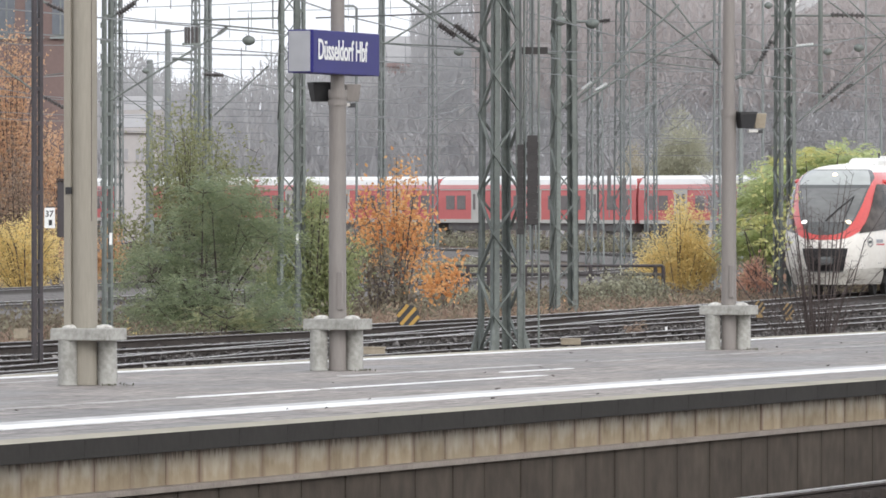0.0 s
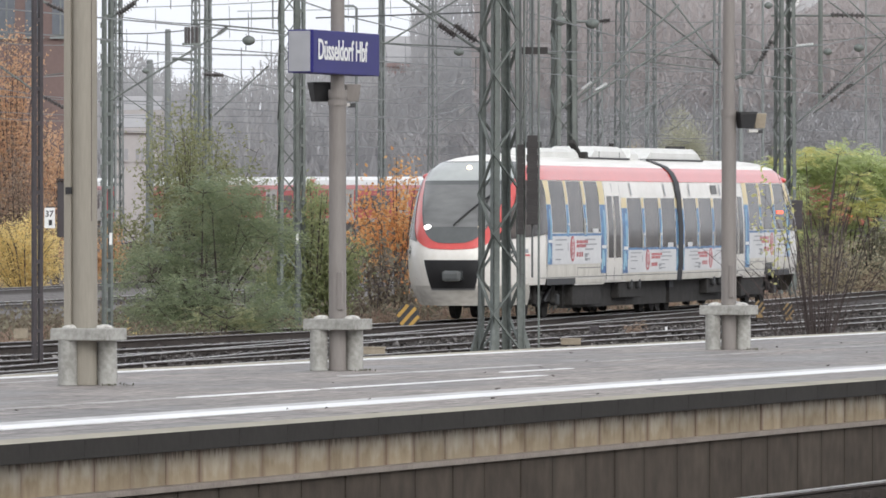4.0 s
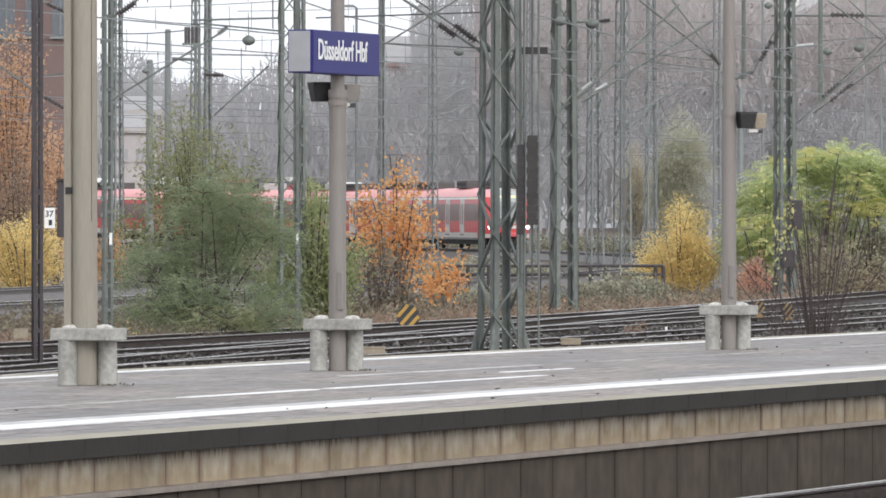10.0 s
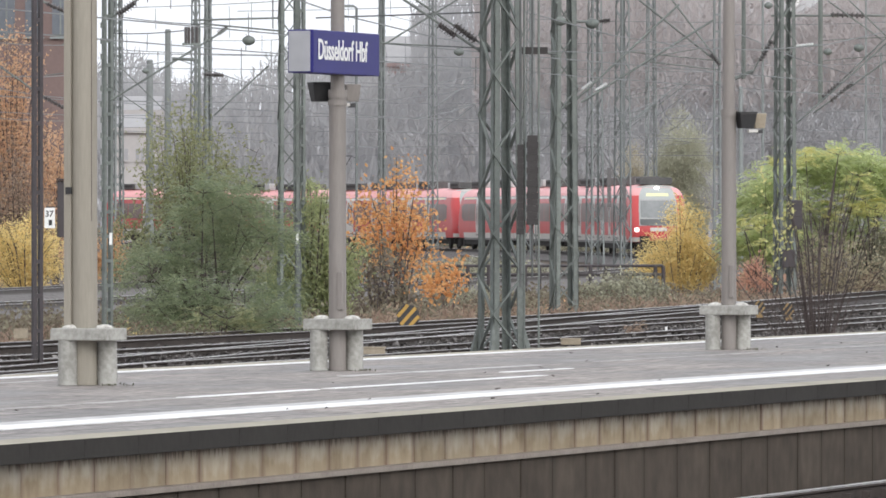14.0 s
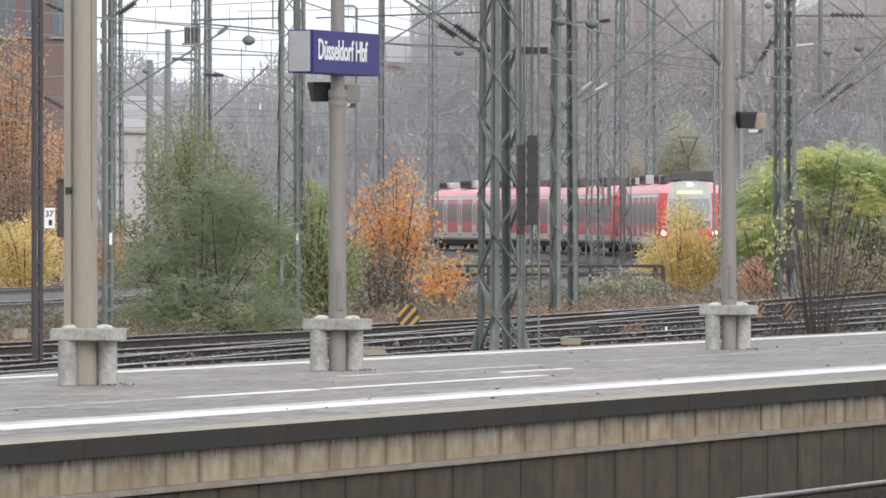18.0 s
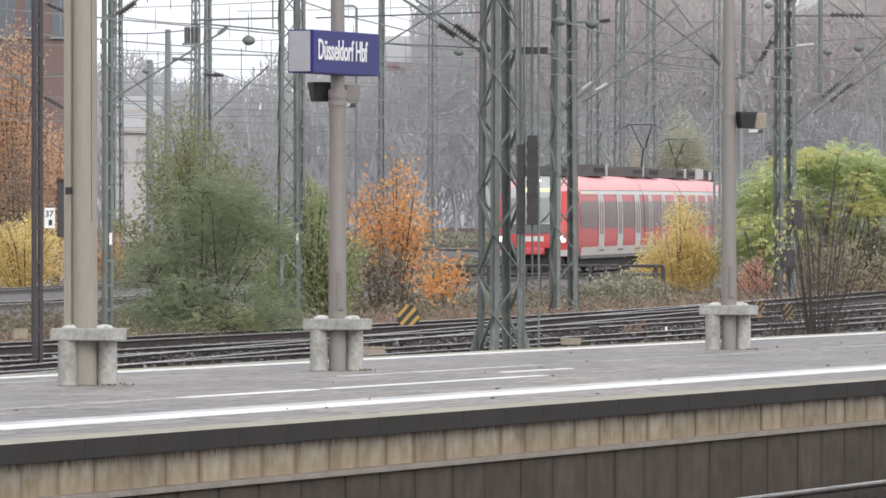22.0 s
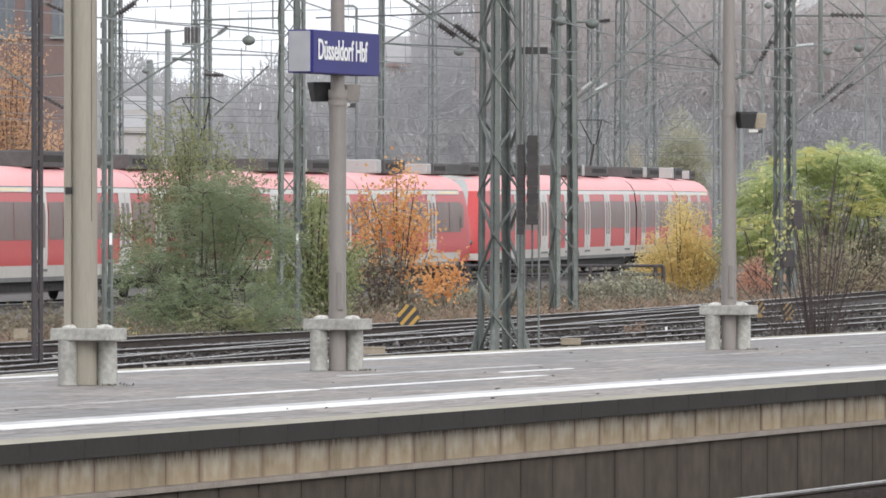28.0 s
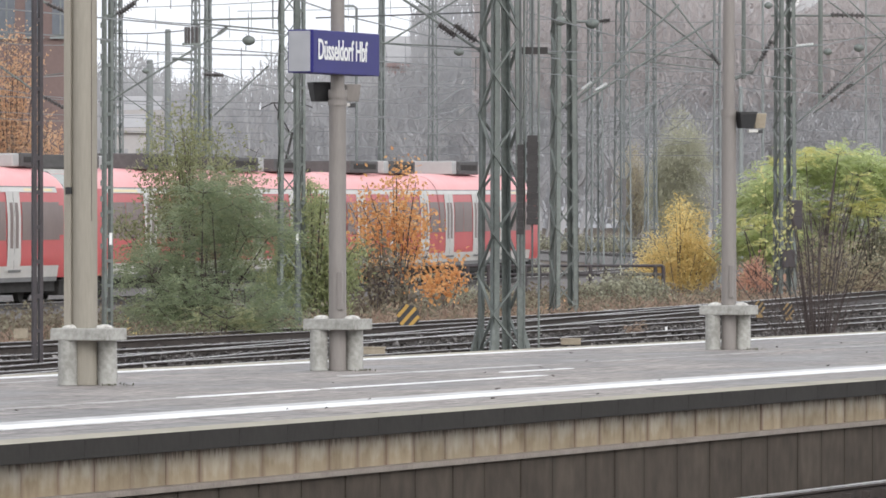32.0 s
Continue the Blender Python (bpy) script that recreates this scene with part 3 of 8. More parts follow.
def track(line, y_far, y_near, label, fill=-0.21, bed="ballast", web="rail_side"):
    """Ballast bed, sleepers and two rails of one track."""
    s0, s1 = sorted((line.where_y(y_far), line.where_y(y_near)))
    root = thing("railway_track", Matrix.Identity(4), label, "railway track", "tracks of the station throat", "structure")
    sweep("ballast_bed", line, [(-1.8, fill), (1.8, fill), (2.6, fill - 0.3), (-2.6, fill - 0.3)], s0, s1, 3.0, M[bed], root)
    for side in (-1, 1):
        c = side * 0.753
        rail = sweep("rail", line, [(c - 0.075, -0.17), (c - 0.075, -0.15), (c - 0.012, -0.13), (c - 0.012, -0.045), (c - 0.036, -0.03), (c - 0.036, -0.003), (c + 0.036, -0.003), (c + 0.036, -0.03), (c + 0.012, -0.045), (c + 0.012, -0.13), (c + 0.075, -0.15), (c + 0.075, -0.17)], s0, s1, 2.0, M[web], root)
        sweep("rail_head", line, [(c - 0.037, -0.012), (c - 0.034, 0.0), (c + 0.034, 0.0), (c + 0.037, -0.012)], s0, s1, 2.0, M["rail"], rail)
    verts, faces = [], []
    n = int((s1 - s0) / 0.62)
    for i in range(n):
        s = s0 + i * 0.62
        p = line.at(s)
        d = (line.at(s + 0.4) - line.at(s - 0.4)).normalized()
        side = Vector((-d.y, d.x, 0))
        b = len(verts)
        for z in (-0.26, -0.165):
            for e, f in ((-1.28, -0.12), (1.28, -0.12), (1.28, 0.12), (-1.28, 0.12)):
                verts.append(p + side * e + d * f + Vector((0, 0, z)))
        faces += [(b + 4, b + 5, b + 6, b + 7), (b, b + 1, b + 5, b + 4), (b + 1, b + 2, b + 6, b + 5), (b + 2, b + 3, b + 7, b + 6), (b + 3, b, b + 4, b + 7)]
    ob = new("sleepers", raw("sleepers", verts, faces, M["sleeper"]))
    ob.parent = root
    tagged(ob, kind="stuff")
    return root


# ---- the platform: its own axes, x along it, y across it away from the eye ----
PLAT = Matrix.Translation((-2.74, 49.0, 0)) @ Matrix(((0.3045, -0.9525, 0, 0), (0.9525, 0.3045, 0, 0), (0, 0, 1, 0), (0, 0, 0, 1)))
TOP = 0.76


def build_platform():
    root = thing("platform", PLAT, "wide station platform with wet grey paving and pale edges", "platform", kind="structure")
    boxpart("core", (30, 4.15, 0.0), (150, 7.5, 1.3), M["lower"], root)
    part("paving", box(BM(), (30, 4.1, 0.705), (150, 7.44, 0.1)), M["paving"], root, "wet grey asphalt and paving")
    # coping stones along both edges
    cop = box(BM(), (0, 0, 0), (0.997, 0.40, 0.13), None, 0.004)
    me = bpy.data.meshes.new("coping_stone")
    cop.to_mesh(me)
    cop.free()
    me.materials.append(M["coping"])
    me.materials.append(M["coping_face"])
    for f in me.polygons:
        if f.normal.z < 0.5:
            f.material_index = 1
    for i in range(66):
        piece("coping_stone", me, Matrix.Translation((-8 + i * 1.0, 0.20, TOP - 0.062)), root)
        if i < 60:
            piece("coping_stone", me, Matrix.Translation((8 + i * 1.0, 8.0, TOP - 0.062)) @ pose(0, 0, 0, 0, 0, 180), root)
    # upper wall panels, ledge and lower wall panels
    rng = random.Random(5)
    pm = bpy.data.meshes.new("wall_panel")
    b = box(BM(), (0, 0, 0), (1, 0.09, 1), None, 0.005)
    b.to_mesh(pm)
    b.free()
    pm.materials.append(M["panel"])
    x = -10.0
    while x < 50:
        w = rng.choice((0.63, 0.66, 0.68, 0.72))
        gap = rng.choice((0.012, 0.014, 0.016, 0.02, 0.06)) if x > 7.5 else rng.choice((0.004, 0.005, 0.006))
        piece("wall_panel", pm, Matrix.Translation((x + w / 2, 0.175 + rng.uniform(-0.003, 0.003), 0.515)) @ Matrix.Diagonal((w - gap, 1, 0.235, 1)), root)
        x += w
    boxpart("ledge", (20, 0.16, 0.385), (60, 0.26, 0.04), M["ledge"], root, "narrow dusty concrete ledge", 0.006)
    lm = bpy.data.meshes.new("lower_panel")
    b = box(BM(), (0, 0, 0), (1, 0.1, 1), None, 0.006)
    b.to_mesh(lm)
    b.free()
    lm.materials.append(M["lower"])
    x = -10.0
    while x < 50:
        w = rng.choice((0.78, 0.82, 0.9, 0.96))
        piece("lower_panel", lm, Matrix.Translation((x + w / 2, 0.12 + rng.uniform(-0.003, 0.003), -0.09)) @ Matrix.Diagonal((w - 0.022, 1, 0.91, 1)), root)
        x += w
    # painted lines
    boxpart("edge_line", (20, 1.52, TOP), (70, 0.36, 0.008), M["line"], root, "broad white safety line")
    boxpart("edge_line_worn", (20, 1.86, TOP), (70, 0.28, 0.005), M["line_worn"], root)
    for x0, x1, y, w, k in ((13.2, 16.4, 3.50, 0.13, "line"), (16.8, 22.9, 3.5, 0.12, "line"), (6.0, 10.6, 3.45, 0.13, "line_faint"), (10.9, 13.0, 3.48, 0.13, "line_faint"), (22.0, 28.0, 5.1, 0.13, "line_worn"), (12, 20, 6.9, 0.12, "line_faint"), (24.3, 26.4, 4.3, 0.1, "line"), (30, 44, 5.1, 0.1, "line_faint")):
        boxpart("paint_line", ((x0 + x1) / 2, y, TOP), (x1 - x0, w, 0.007), M[k], root)
    boxpart("far_edge_line", (38, 7.72, TOP + 0.002), (60, 0.16, 0.008), M["line"], root)
    # paving slabs on the stretch before the eye
    bm = box(BM(), (0, 0, 0), (0.988, 0.728, 0.03), None, 0.003)
    sm = bpy.data.meshes.new("paving_slab")
    bm.to_mesh(sm)
    bm.free()
    sm.materials.append(M["slab"])
    for i in range(30):
        for k in range(10):
            piece("paving_slab", sm, Matrix.Translation((9.5 + i + 0.5 * (k % 2), 0.78 + k * 0.74, 0.7425 + rng.uniform(0, 0.0012))), root)
    # second platform under the camera
    root2 = thing("platform", PLAT @ Matrix.Translation((-42, -17.4, 0)), "station platform on which the camera stands", "platform", kind="structure")
    boxpart("core", (0, -1.2, 0.1), (60, 4.4, 1.3), M["lower"], root2)
    boxpart("paving", (0, -1.2, 0.755), (60, 4.3, 0.02), M["paving"], root2)


def mast_base(m):
    """A pole's concrete foot: two stubs, a cap and two domed bolts. Axis across the platform."""
    root = thing("concrete_pedestal", m, "light grey concrete pole pedestal, thick cap and two domed nuts", "pedestal", "pedestals on the platform")
    for u, v in ((-0.08, 0.16), (0.10, -0.135)):
        part("stub", rod(BM(), (u, v, 0), (u, v, 0.385), 0.084, 0.082, 24), M["concrete"], root, smooth=True)
    bm = box(BM(), (0, 0, 0.435), (0.38, 0.545, 0.105), pose(0, 0, 0, 0, 0, -9), 0.014)
    part("cap", bm, M["concrete"], root)
    for s in (-1, 1):
        bm = BM()
        bmesh.ops.create_uvsphere(bm, u_segments=14, v_segments=8, radius=0.076, matrix=Matrix.Translation((-0.02, s * 0.15, 0.482)) @ Matrix.Diagonal((1.08, 1.08, 0.52, 1)))
        part("domed_nut", bm, M["ad_pale"], root, smooth=True)
    return root


def build_poles():
    foot = mast_base(PLAT @ Matrix.Translation((24.7, 6.06, TOP)))
    spots = ((17.55, 5.91), (24.7, 6.06), (37.93, 5.95))
    for i, (a, b) in enumerate(spots):
        if i != 1:
            copy_thing(foot, PLAT @ Matrix.Translation((a, b, TOP)))
    # the thick concrete pole
    root = thing("platform_pole", PLAT @ Matrix.Translation((17.6, 5.97, TOP)), "thick beige concrete pole with a fine crack", "pole")
    part("shaft", rod(BM(), (0, 0, 0), (0, 0, 8), 0.117, 0.105, 28), M["pole_big"], root, smooth=True)
    boxpart("cable_channel", (-0.09, 0.11, 2.7), (0.05, 0.06, 4.4), M["pole_big"], root)
    boxpart("crack", (-0.066, -0.093, 4.2), (0.006, 0.004, 5.6), M["bark"], root, "fine dark crack")
    boxpart("junction_box", (-0.10, 0.10, 1.66), (0.04, 0.05, 0.06), M["black"], root)
    # slim steel poles
    for i, (a, b) in enumerate(spots[1:]):
        root = thing("platform_pole", PLAT @ Matrix.Translation((a, b, TOP)), "slim grey steel lamp pole rising from its foot", "pole", "steel poles on the platform")
        part("lower_shaft", rod(BM(), (0, 0, 0), (0, 0, 2.62), 0.084, 0.080, 24), M["pole"], root, smooth=True)
        part("upper_shaft", rod(BM(), (0, 0, 2.6), (0, 0, 8), 0.066, 0.060, 24), M["pole"], root, smooth=True)
        part("collar", rod(BM(), (0, 0, 2.56), (0, 0, 2.64), 0.088, 0.088, 24), M["pole"], root)
        boxpart("hatch", (-0.07, -0.05, 0.75), (0.05, 0.05, 0.36), M["pole"], root, bevel=0.01)


def speaker(m, label, off=0.335, second="pole"):
    root = thing("loudspeaker", m, label, "loudspeaker", "loudspeakers on the poles")
    bm = box(BM(), (0, 0, 0), (0.2, 0.19, 0.17), None, 0.012)
    for v in bm.verts:
        if v.co.z < 0:
            v.co.x *= 0.75
            v.co.y *= 0.75
    part("housing", bm, M["black"], root)
    boxpart("lid", (0, 0, 0.09), (0.21, 0.20, 0.015), M["black"], root, bevel=0.004)
    boxpart("bracket", (off - 0.13, -0.085, -0.115), (0.11, 0.05, 0.032), M["s_white"], root, "pale mounting bracket", 0.004)
    boxpart("clamp_end", (off - 0.05, -0.085, -0.12), (0.05, 0.06, 0.04), M["black"], root)
    bm = box(BM(), (off, 0.10, 0.0), (0.15, 0.17, 0.165), None, 0.012)
    for v in bm.verts:
        if v.co.z < 0:
            v.co.x = off + (v.co.x - off) * 0.8
            v.co.y = 0.10 + (v.co.y - 0.10) * 0.8
    part("second_housing", bm, M[second], root, "pale twin loudspeaker housing")
    return root


def text_mesh(body, size, material):
    cu = bpy.data.curves.new("lettering", "FONT")
    cu.body, cu.size, cu.extrude, cu.offset = body, size, 0.002, 0.004
    ob = new("lettering", cu)
    me = bpy.data.meshes.new_from_object(ob.evaluated_get(bpy.context.evaluated_depsgraph_get()))
    bpy.data.objects.remove(ob)
    me.materials.clear()
    me.materials.append(material)
    return me


def build_sign():
    root = thing("station_sign", PLAT @ Matrix.Translation((24.55, 6.06, 2.97)), "blue station name sign with white lettering on a steel pole", "sign")
    boxpart("case", (0.02, -0.01, 0.77), (1.96, 0.25, 0.40), M["blue"], root, bevel=0.008)
    boxpart("end_plate", (-0.962, 0.0, 0.77), (0.01, 0.21, 0.375), M["end_plate"], root, "brushed metal end plate")
    me = text_mesh("Düsseldorf Hbf", 0.255, M["white"])
    t = piece("lettering", me, Matrix.Translation((-0.84, -0.14, 0.70)) @ pose(0, 0, 0, 90, 0, 0) @ Matrix.Diagonal((0.92, 1.05, 1, 1)), root)
    tagged(t, "white sans-serif lettering")
    part("clamp", rod(BM(), (0.15, 0, 0.28), (0.15, 0, 0.33), 0.092, 0.092, 20), M["pole"], root)


# ---- masts ----
def lattice_mast(p, w, h, turn, material, label, top=0.55, step=None, leg=0.055, fine=True):
    """A four-legged lattice mast with crossing lacing, narrowing to its top."""
    root = thing("lattice_mast", Matrix.Translation(p) @ pose(0, 0, 0, 0, 0, turn), label, "catenary mast", "masts of the overhead line")
    me = unit_box_mesh("mast_bar", material)
    step = step or w * 1.15
    corners = ((-1, -1), (1, -1), (1, 1), (-1, 1))

    def corner(k, z):
        f = (1 - (1 - top) * z / h) * w / 2
        return Vector((corners[k][0] * f, corners[k][1] * f, z))

    for k in range(4):
        bm = BM()
        # an angle section: two thin plates
        for a, b in ((leg, leg * 0.22), (leg * 0.22, leg)):
            p0, p1 = corner(k, 0), corner(k, h)
            v0 = []
            for pt in (p0, p1):
                cx, cy = -corners[k][0], -corners[k][1]
                for dx, dy in ((0, 0), (a, 0), (a, b), (0, b)):
                    v0.append(bm.verts.new(pt + Vector((cx * dx, cy * dy, 0))))
            for q in range(4):
                bm.faces.new((v0[q], v0[(q + 1) % 4], v0[4 + (q + 1) % 4], v0[4 + q]))
        part("leg", bm, material, root)
    n = int(h / step)
    if fine:
        for k in range(4):
            for i in range(n):
                z0, z1 = i * step + 0.25, (i + 1) * step + 0.25
                a, b = (k, (k + 1) % 4) if (i + k) % 2 else ((k + 1) % 4, k)
                piece("lacing_bar", me, along(corner(a, z0), corner(b, z1), min(leg * 0.5, 0.05), 0.03), root)
    else:
        bm = BM()
        for k in range(4):
            for i in range(n):
                z0, z1 = i * step + 0.25, (i + 1) * step + 0.25
                a, b = (k, (k + 1) % 4) if (i + k) % 2 else ((k + 1) % 4, k)
                box(bm, (0, 0, 0), (1, 1, 1), along(corner(a, z0), corner(b, z1), leg * 0.7, leg * 0.16))
        part("lacing", bm, material, root)
    # footing
    boxpart("footing", (0, 0, -0.05), (w * 1.3, w * 1.3, 0.3), M["concrete"], root, bevel=0.02)
    return root


def flat_mast(p, w, h, turn, material, label, deep=0.12, step=0.4, name="flat_mast"):
    """Two channel sections joined by batten plates."""
    root = thing(name, Matrix.Translation(p) @ pose(0, 0, 0, 0, 0, turn), label, "catenary mast", "masts of the overhead line")
    for s in (-1, 1):
        boxpart("channel", (s * w / 2, 0, h / 2), (0.06, deep, h), material, root)
    me = unit_box_mesh("batten", material)
    for i in range(int(h / step)):
        piece("batten", me, Matrix.Translation((0, 0, 0.3 + i * step)) @ Matrix.Diagonal((w, deep * 0.9, 0.07, 1)), root)
    boxpart("footing", (0, 0, -0.05), (w + 0.3, deep + 0.3, 0.3), M["concrete"], root, bevel=0.02)
    return root


def pole_mast(p, r, h, material, label):
    root = thing("pole_mast", Matrix.Translation(p), label, "catenary mast", "masts of the overhead line")
    part("shaft", rod(BM(), (0, 0, 0), (0, 0, h), r, r * 0.7, 14), material, root, smooth=True)
    part("cap", rod(BM(), (0, 0, h), (0, 0, h + 0.06), r * 0.8, r * 0.5, 14), material, root)
    return root


FAR_MASTS = ((-14.6, 355, 0.5, 16), (-12.1, 387, 0.5, 14), (-9.6, 323, 0.35, 15), (-3.5, 452, 0.4, 20), (-0.557, 430, 0.47, 16), (7.2, 375, 0.72, 18), (8.51, 375, 0.67, 18), (11.7, 445, 0.66, 18), (4.87, 440, 0.49, 16))


def build_masts():
    near = "tall green-grey lattice mast with crossing lacing"
    far = "distant grey-green lattice mast"
    m = lattice_mast((0.993, 136.231, -0.35), 0.60, 13, 27, M["mast"], near + " beside the track", top=0.75, leg=0.12)
    # splayed foot plates
    for k, (sx, sy) in enumerate(((-1, -1), (1, -1), (1, 1), (-1, 1))):
        part("foot_plate", rod(BM(), (sx * 0.40, sy * 0.40, 0), (sx * 0.28, sy * 0.28, 0.75), 0.09, 0.03, 4), M["mast"], m)
    lattice_mast((-3.452, 177.692, -0.35), 0.50, 13, 5, M["mast"], near + " behind the bushes", top=0.8, leg=0.10)
    lattice_mast((3.095, 202.462, -0.3), 0.62, 13, 15, M["mast"], near + " in the scrub", top=0.75, leg=0.125)
    lattice_mast((10.112, 234.015, -0.3), 0.55, 13.5, 20, M["mast"], near + " among leaves", top=0.8, leg=0.11)
    flat_mast((-3.361, 185.231, -0.35), 0.2, 12.5, 25, M["mast"], "dark green channel mast behind a lattice mast", 0.12, 0.45)
    flat_mast((-6.854, 161.538, -0.4), 0.16, 12, 40, M["mast"], "slender green channel mast", 0.10, 0.5)
    flat_mast((-11.085, 235.846, -0.4), 0.22, 14, 20, M["mast"], "dark green channel mast behind a signal", 0.12, 0.5)
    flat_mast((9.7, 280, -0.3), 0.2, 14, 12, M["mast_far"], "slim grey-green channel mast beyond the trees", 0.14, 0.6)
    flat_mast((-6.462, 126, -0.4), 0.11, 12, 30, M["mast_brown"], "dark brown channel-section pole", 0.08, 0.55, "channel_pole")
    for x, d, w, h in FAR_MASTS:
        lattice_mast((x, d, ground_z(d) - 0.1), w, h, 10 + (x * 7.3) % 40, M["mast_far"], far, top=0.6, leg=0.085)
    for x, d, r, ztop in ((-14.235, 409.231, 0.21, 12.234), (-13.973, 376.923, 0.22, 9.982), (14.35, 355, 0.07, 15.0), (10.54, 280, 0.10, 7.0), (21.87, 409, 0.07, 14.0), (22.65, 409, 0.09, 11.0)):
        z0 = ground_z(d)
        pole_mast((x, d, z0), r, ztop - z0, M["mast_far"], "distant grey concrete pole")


def striped_board(p, turn, size, paint="yellow"):
    root = thing("striped_board", Matrix.Translation(p) @ pose(0, 0, 0, 0, 0, turn) @ Matrix.Scale(size, 4), "round black and yellow striped warning board on a short post", "warning board", "striped boards")
    bm = BM()
    bmesh.ops.create_cone(bm, cap_ends=True, segments=8, radius1=0.30, radius2=0.30, depth=0.05, matrix=Matrix.Translation((0, 0, 0.21)) @ pose(0, 0, 0, 90, 0, 0) @ pose(0, 0, 0, 0, 0, 22.5))
    part("plate", bm, M["black"], root)
    for o in (-0.19, 0.0, 0.19):
        part("stripe", box(BM(), (0, -0.03, 0), (0.085, 0.012, 0.56 - abs(o) * 0.9), Matrix.Translation((o * 0.72, 0, 0.21 - o * 0.72)) @ pose(0, 0, 0, 0, 42, 0)), M[paint], root)
    boxpart("post", (0.03, 0.0, -0.15), (0.28, 0.06, 0.14), M[paint], root)
    boxpart("stake", (0.0, 0.02, -0.35), (0.08, 0.05, 0.4), M["mast_brown"], root)


def build_clutter():
    """Worn small things that lie about the tracks and the platform."""
    rng = random.Random(21)
    clip = unit_box_mesh("rail_clip", M["rail_side"])
    root = thing("rail_clips", PLAT, "row of rusty rail clips on the near rail", "rail clips", kind="structure")
    for i in range(60):
        for b in (-0.87, -1.09):
            piece("clip", clip, Matrix.Translation((4 + i * 0.62, b, -0.10)) @ Matrix.Diagonal((0.11, 0.07, 0.09, 1)), root)
    # concrete cable trough lids and small boxes by the tracks
    for p, s2, k, lab in (((-7.93, 148.615, 0.082), (0.26, 0.3, 0.16), "panel_plain", "small beige cable box in the weeds"), ((-1.211, 131.385, 0.037), (0.5, 0.35, 0.1), "panel_plain", "pale concrete slab beside the rail"), ((2.225, 137.846, 0.092), (0.35, 0.3, 0.09), "panel_plain", "pale concrete slab between tracks"),
                          ((4.558, 161.538, 0.008), (0.05, 0.08, 0.06), "white", "small white marker stone by the rail"), ((0.638, 159.385, -0.066), (0.4, 0.5, 0.12), "mast_brown", "flat rusty point motor cover")):
        root = thing("trackside_box", Matrix.Translation(p), lab, "box", "trackside boxes")
        boxpart("body", (0, 0, 0), s2, M[k], root, bevel=0.015)
        boxpart("lid", (0, 0, s2[2] / 2 + 0.012), (s2[0] * 1.06, s2[1] * 1.06, 0.025), M[k], root, bevel=0.006)
    root = thing("cable_box", Matrix.Translation((4.49, 216, -0.36)), "small teal green cable box in the scrub", "box")
    boxpart("body", (0, 0, 0.15), (0.23, 0.16, 0.3), M["teal"], root, bevel=0.015)
    boxpart("lid", (0, 0, 0.31), (0.25, 0.18, 0.025), M["teal"], root, bevel=0.006)
    boxpart("stand", (0, 0, -0.09), (0.12, 0.1, 0.2), M["mast_brown"], root)
    boxpart("hood", (-0.16, 0, 0.26), (0.1, 0.1, 0.06), M["white"], root, "pale side fitting", 0.01)
    root = thing("point_indicator", Matrix.Translation((3.34, 174, -0.5)), "small dark point indicator on a short post between rails", "point indicator")
    boxpart("head", (0, 0, 0.31), (0.23, 0.16, 0.17), M["mast_brown"], root, bevel=0.02)
    boxpart("cap", (0, 0, 0.405), (0.25, 0.18, 0.02), M["weights_far"], root)
    rodpart("post", (0, 0, 0), (0, 0, 0.23), 0.03, M["mast_brown"], root)
    boxpart("foot", (0.06, 0, 0.05), (0.34, 0.2, 0.1), M["panel_plain"], root, "pale concrete foot", 0.02)
    # leaves and specks on the paving, moss round the pedestals
    verts, faces = [], []
    for i in range(36):
        x, y = rng.uniform(5, 46), rng.uniform(0.5, 7.5)
        c = PLAT @ Vector((x, y, TOP + 0.012))
        r, a = rng.uniform(0.01, 0.028), rng.uniform(0, 6.28)
        b = len(verts)
        for q in range(5):
            verts.append(c + Vector((r * math.cos(a + q * 1.257), r * 1.5 * math.sin(a + q * 1.257), rng.uniform(0, 0.02))))
        faces.append(tuple(range(b, b + 5)))
    tagged(new("fallen_leaves", raw("fallen_leaves", verts, faces, M["bark"])), "dark fallen leaves and specks on wet paving", "leaves", kind="stuff")
    verts, faces = [], []
    for a, b2 in ((17.55, 5.91), (24.7, 6.06), (37.93, 5.95)):
        for i in range(46):
            w, r = rng.uniform(-2.2, 0.9), rng.uniform(0.16, 0.42) * rng.uniform(0.8, 1.2)
            c = PLAT @ Vector((a + r * math.cos(w) * 1.2, b2 + r * math.sin(w), TOP))
            h = rng.uniform(0.006, 0.024)
            b = len(verts)
            d = Vector((rng.uniform(-0.02, 0.02), rng.uniform(-0.02, 0.02), h))
            verts += [c - Vector((0.008, 0, 0)), c + Vector((0.008, 0, 0)), c + d]
            faces.append((b, b + 1, b + 2))
    tagged(new("moss_tufts", raw("moss_tufts", verts, faces, M["moss"])), "small moss and grass tufts round the pedestals", "moss", kind="stuff")


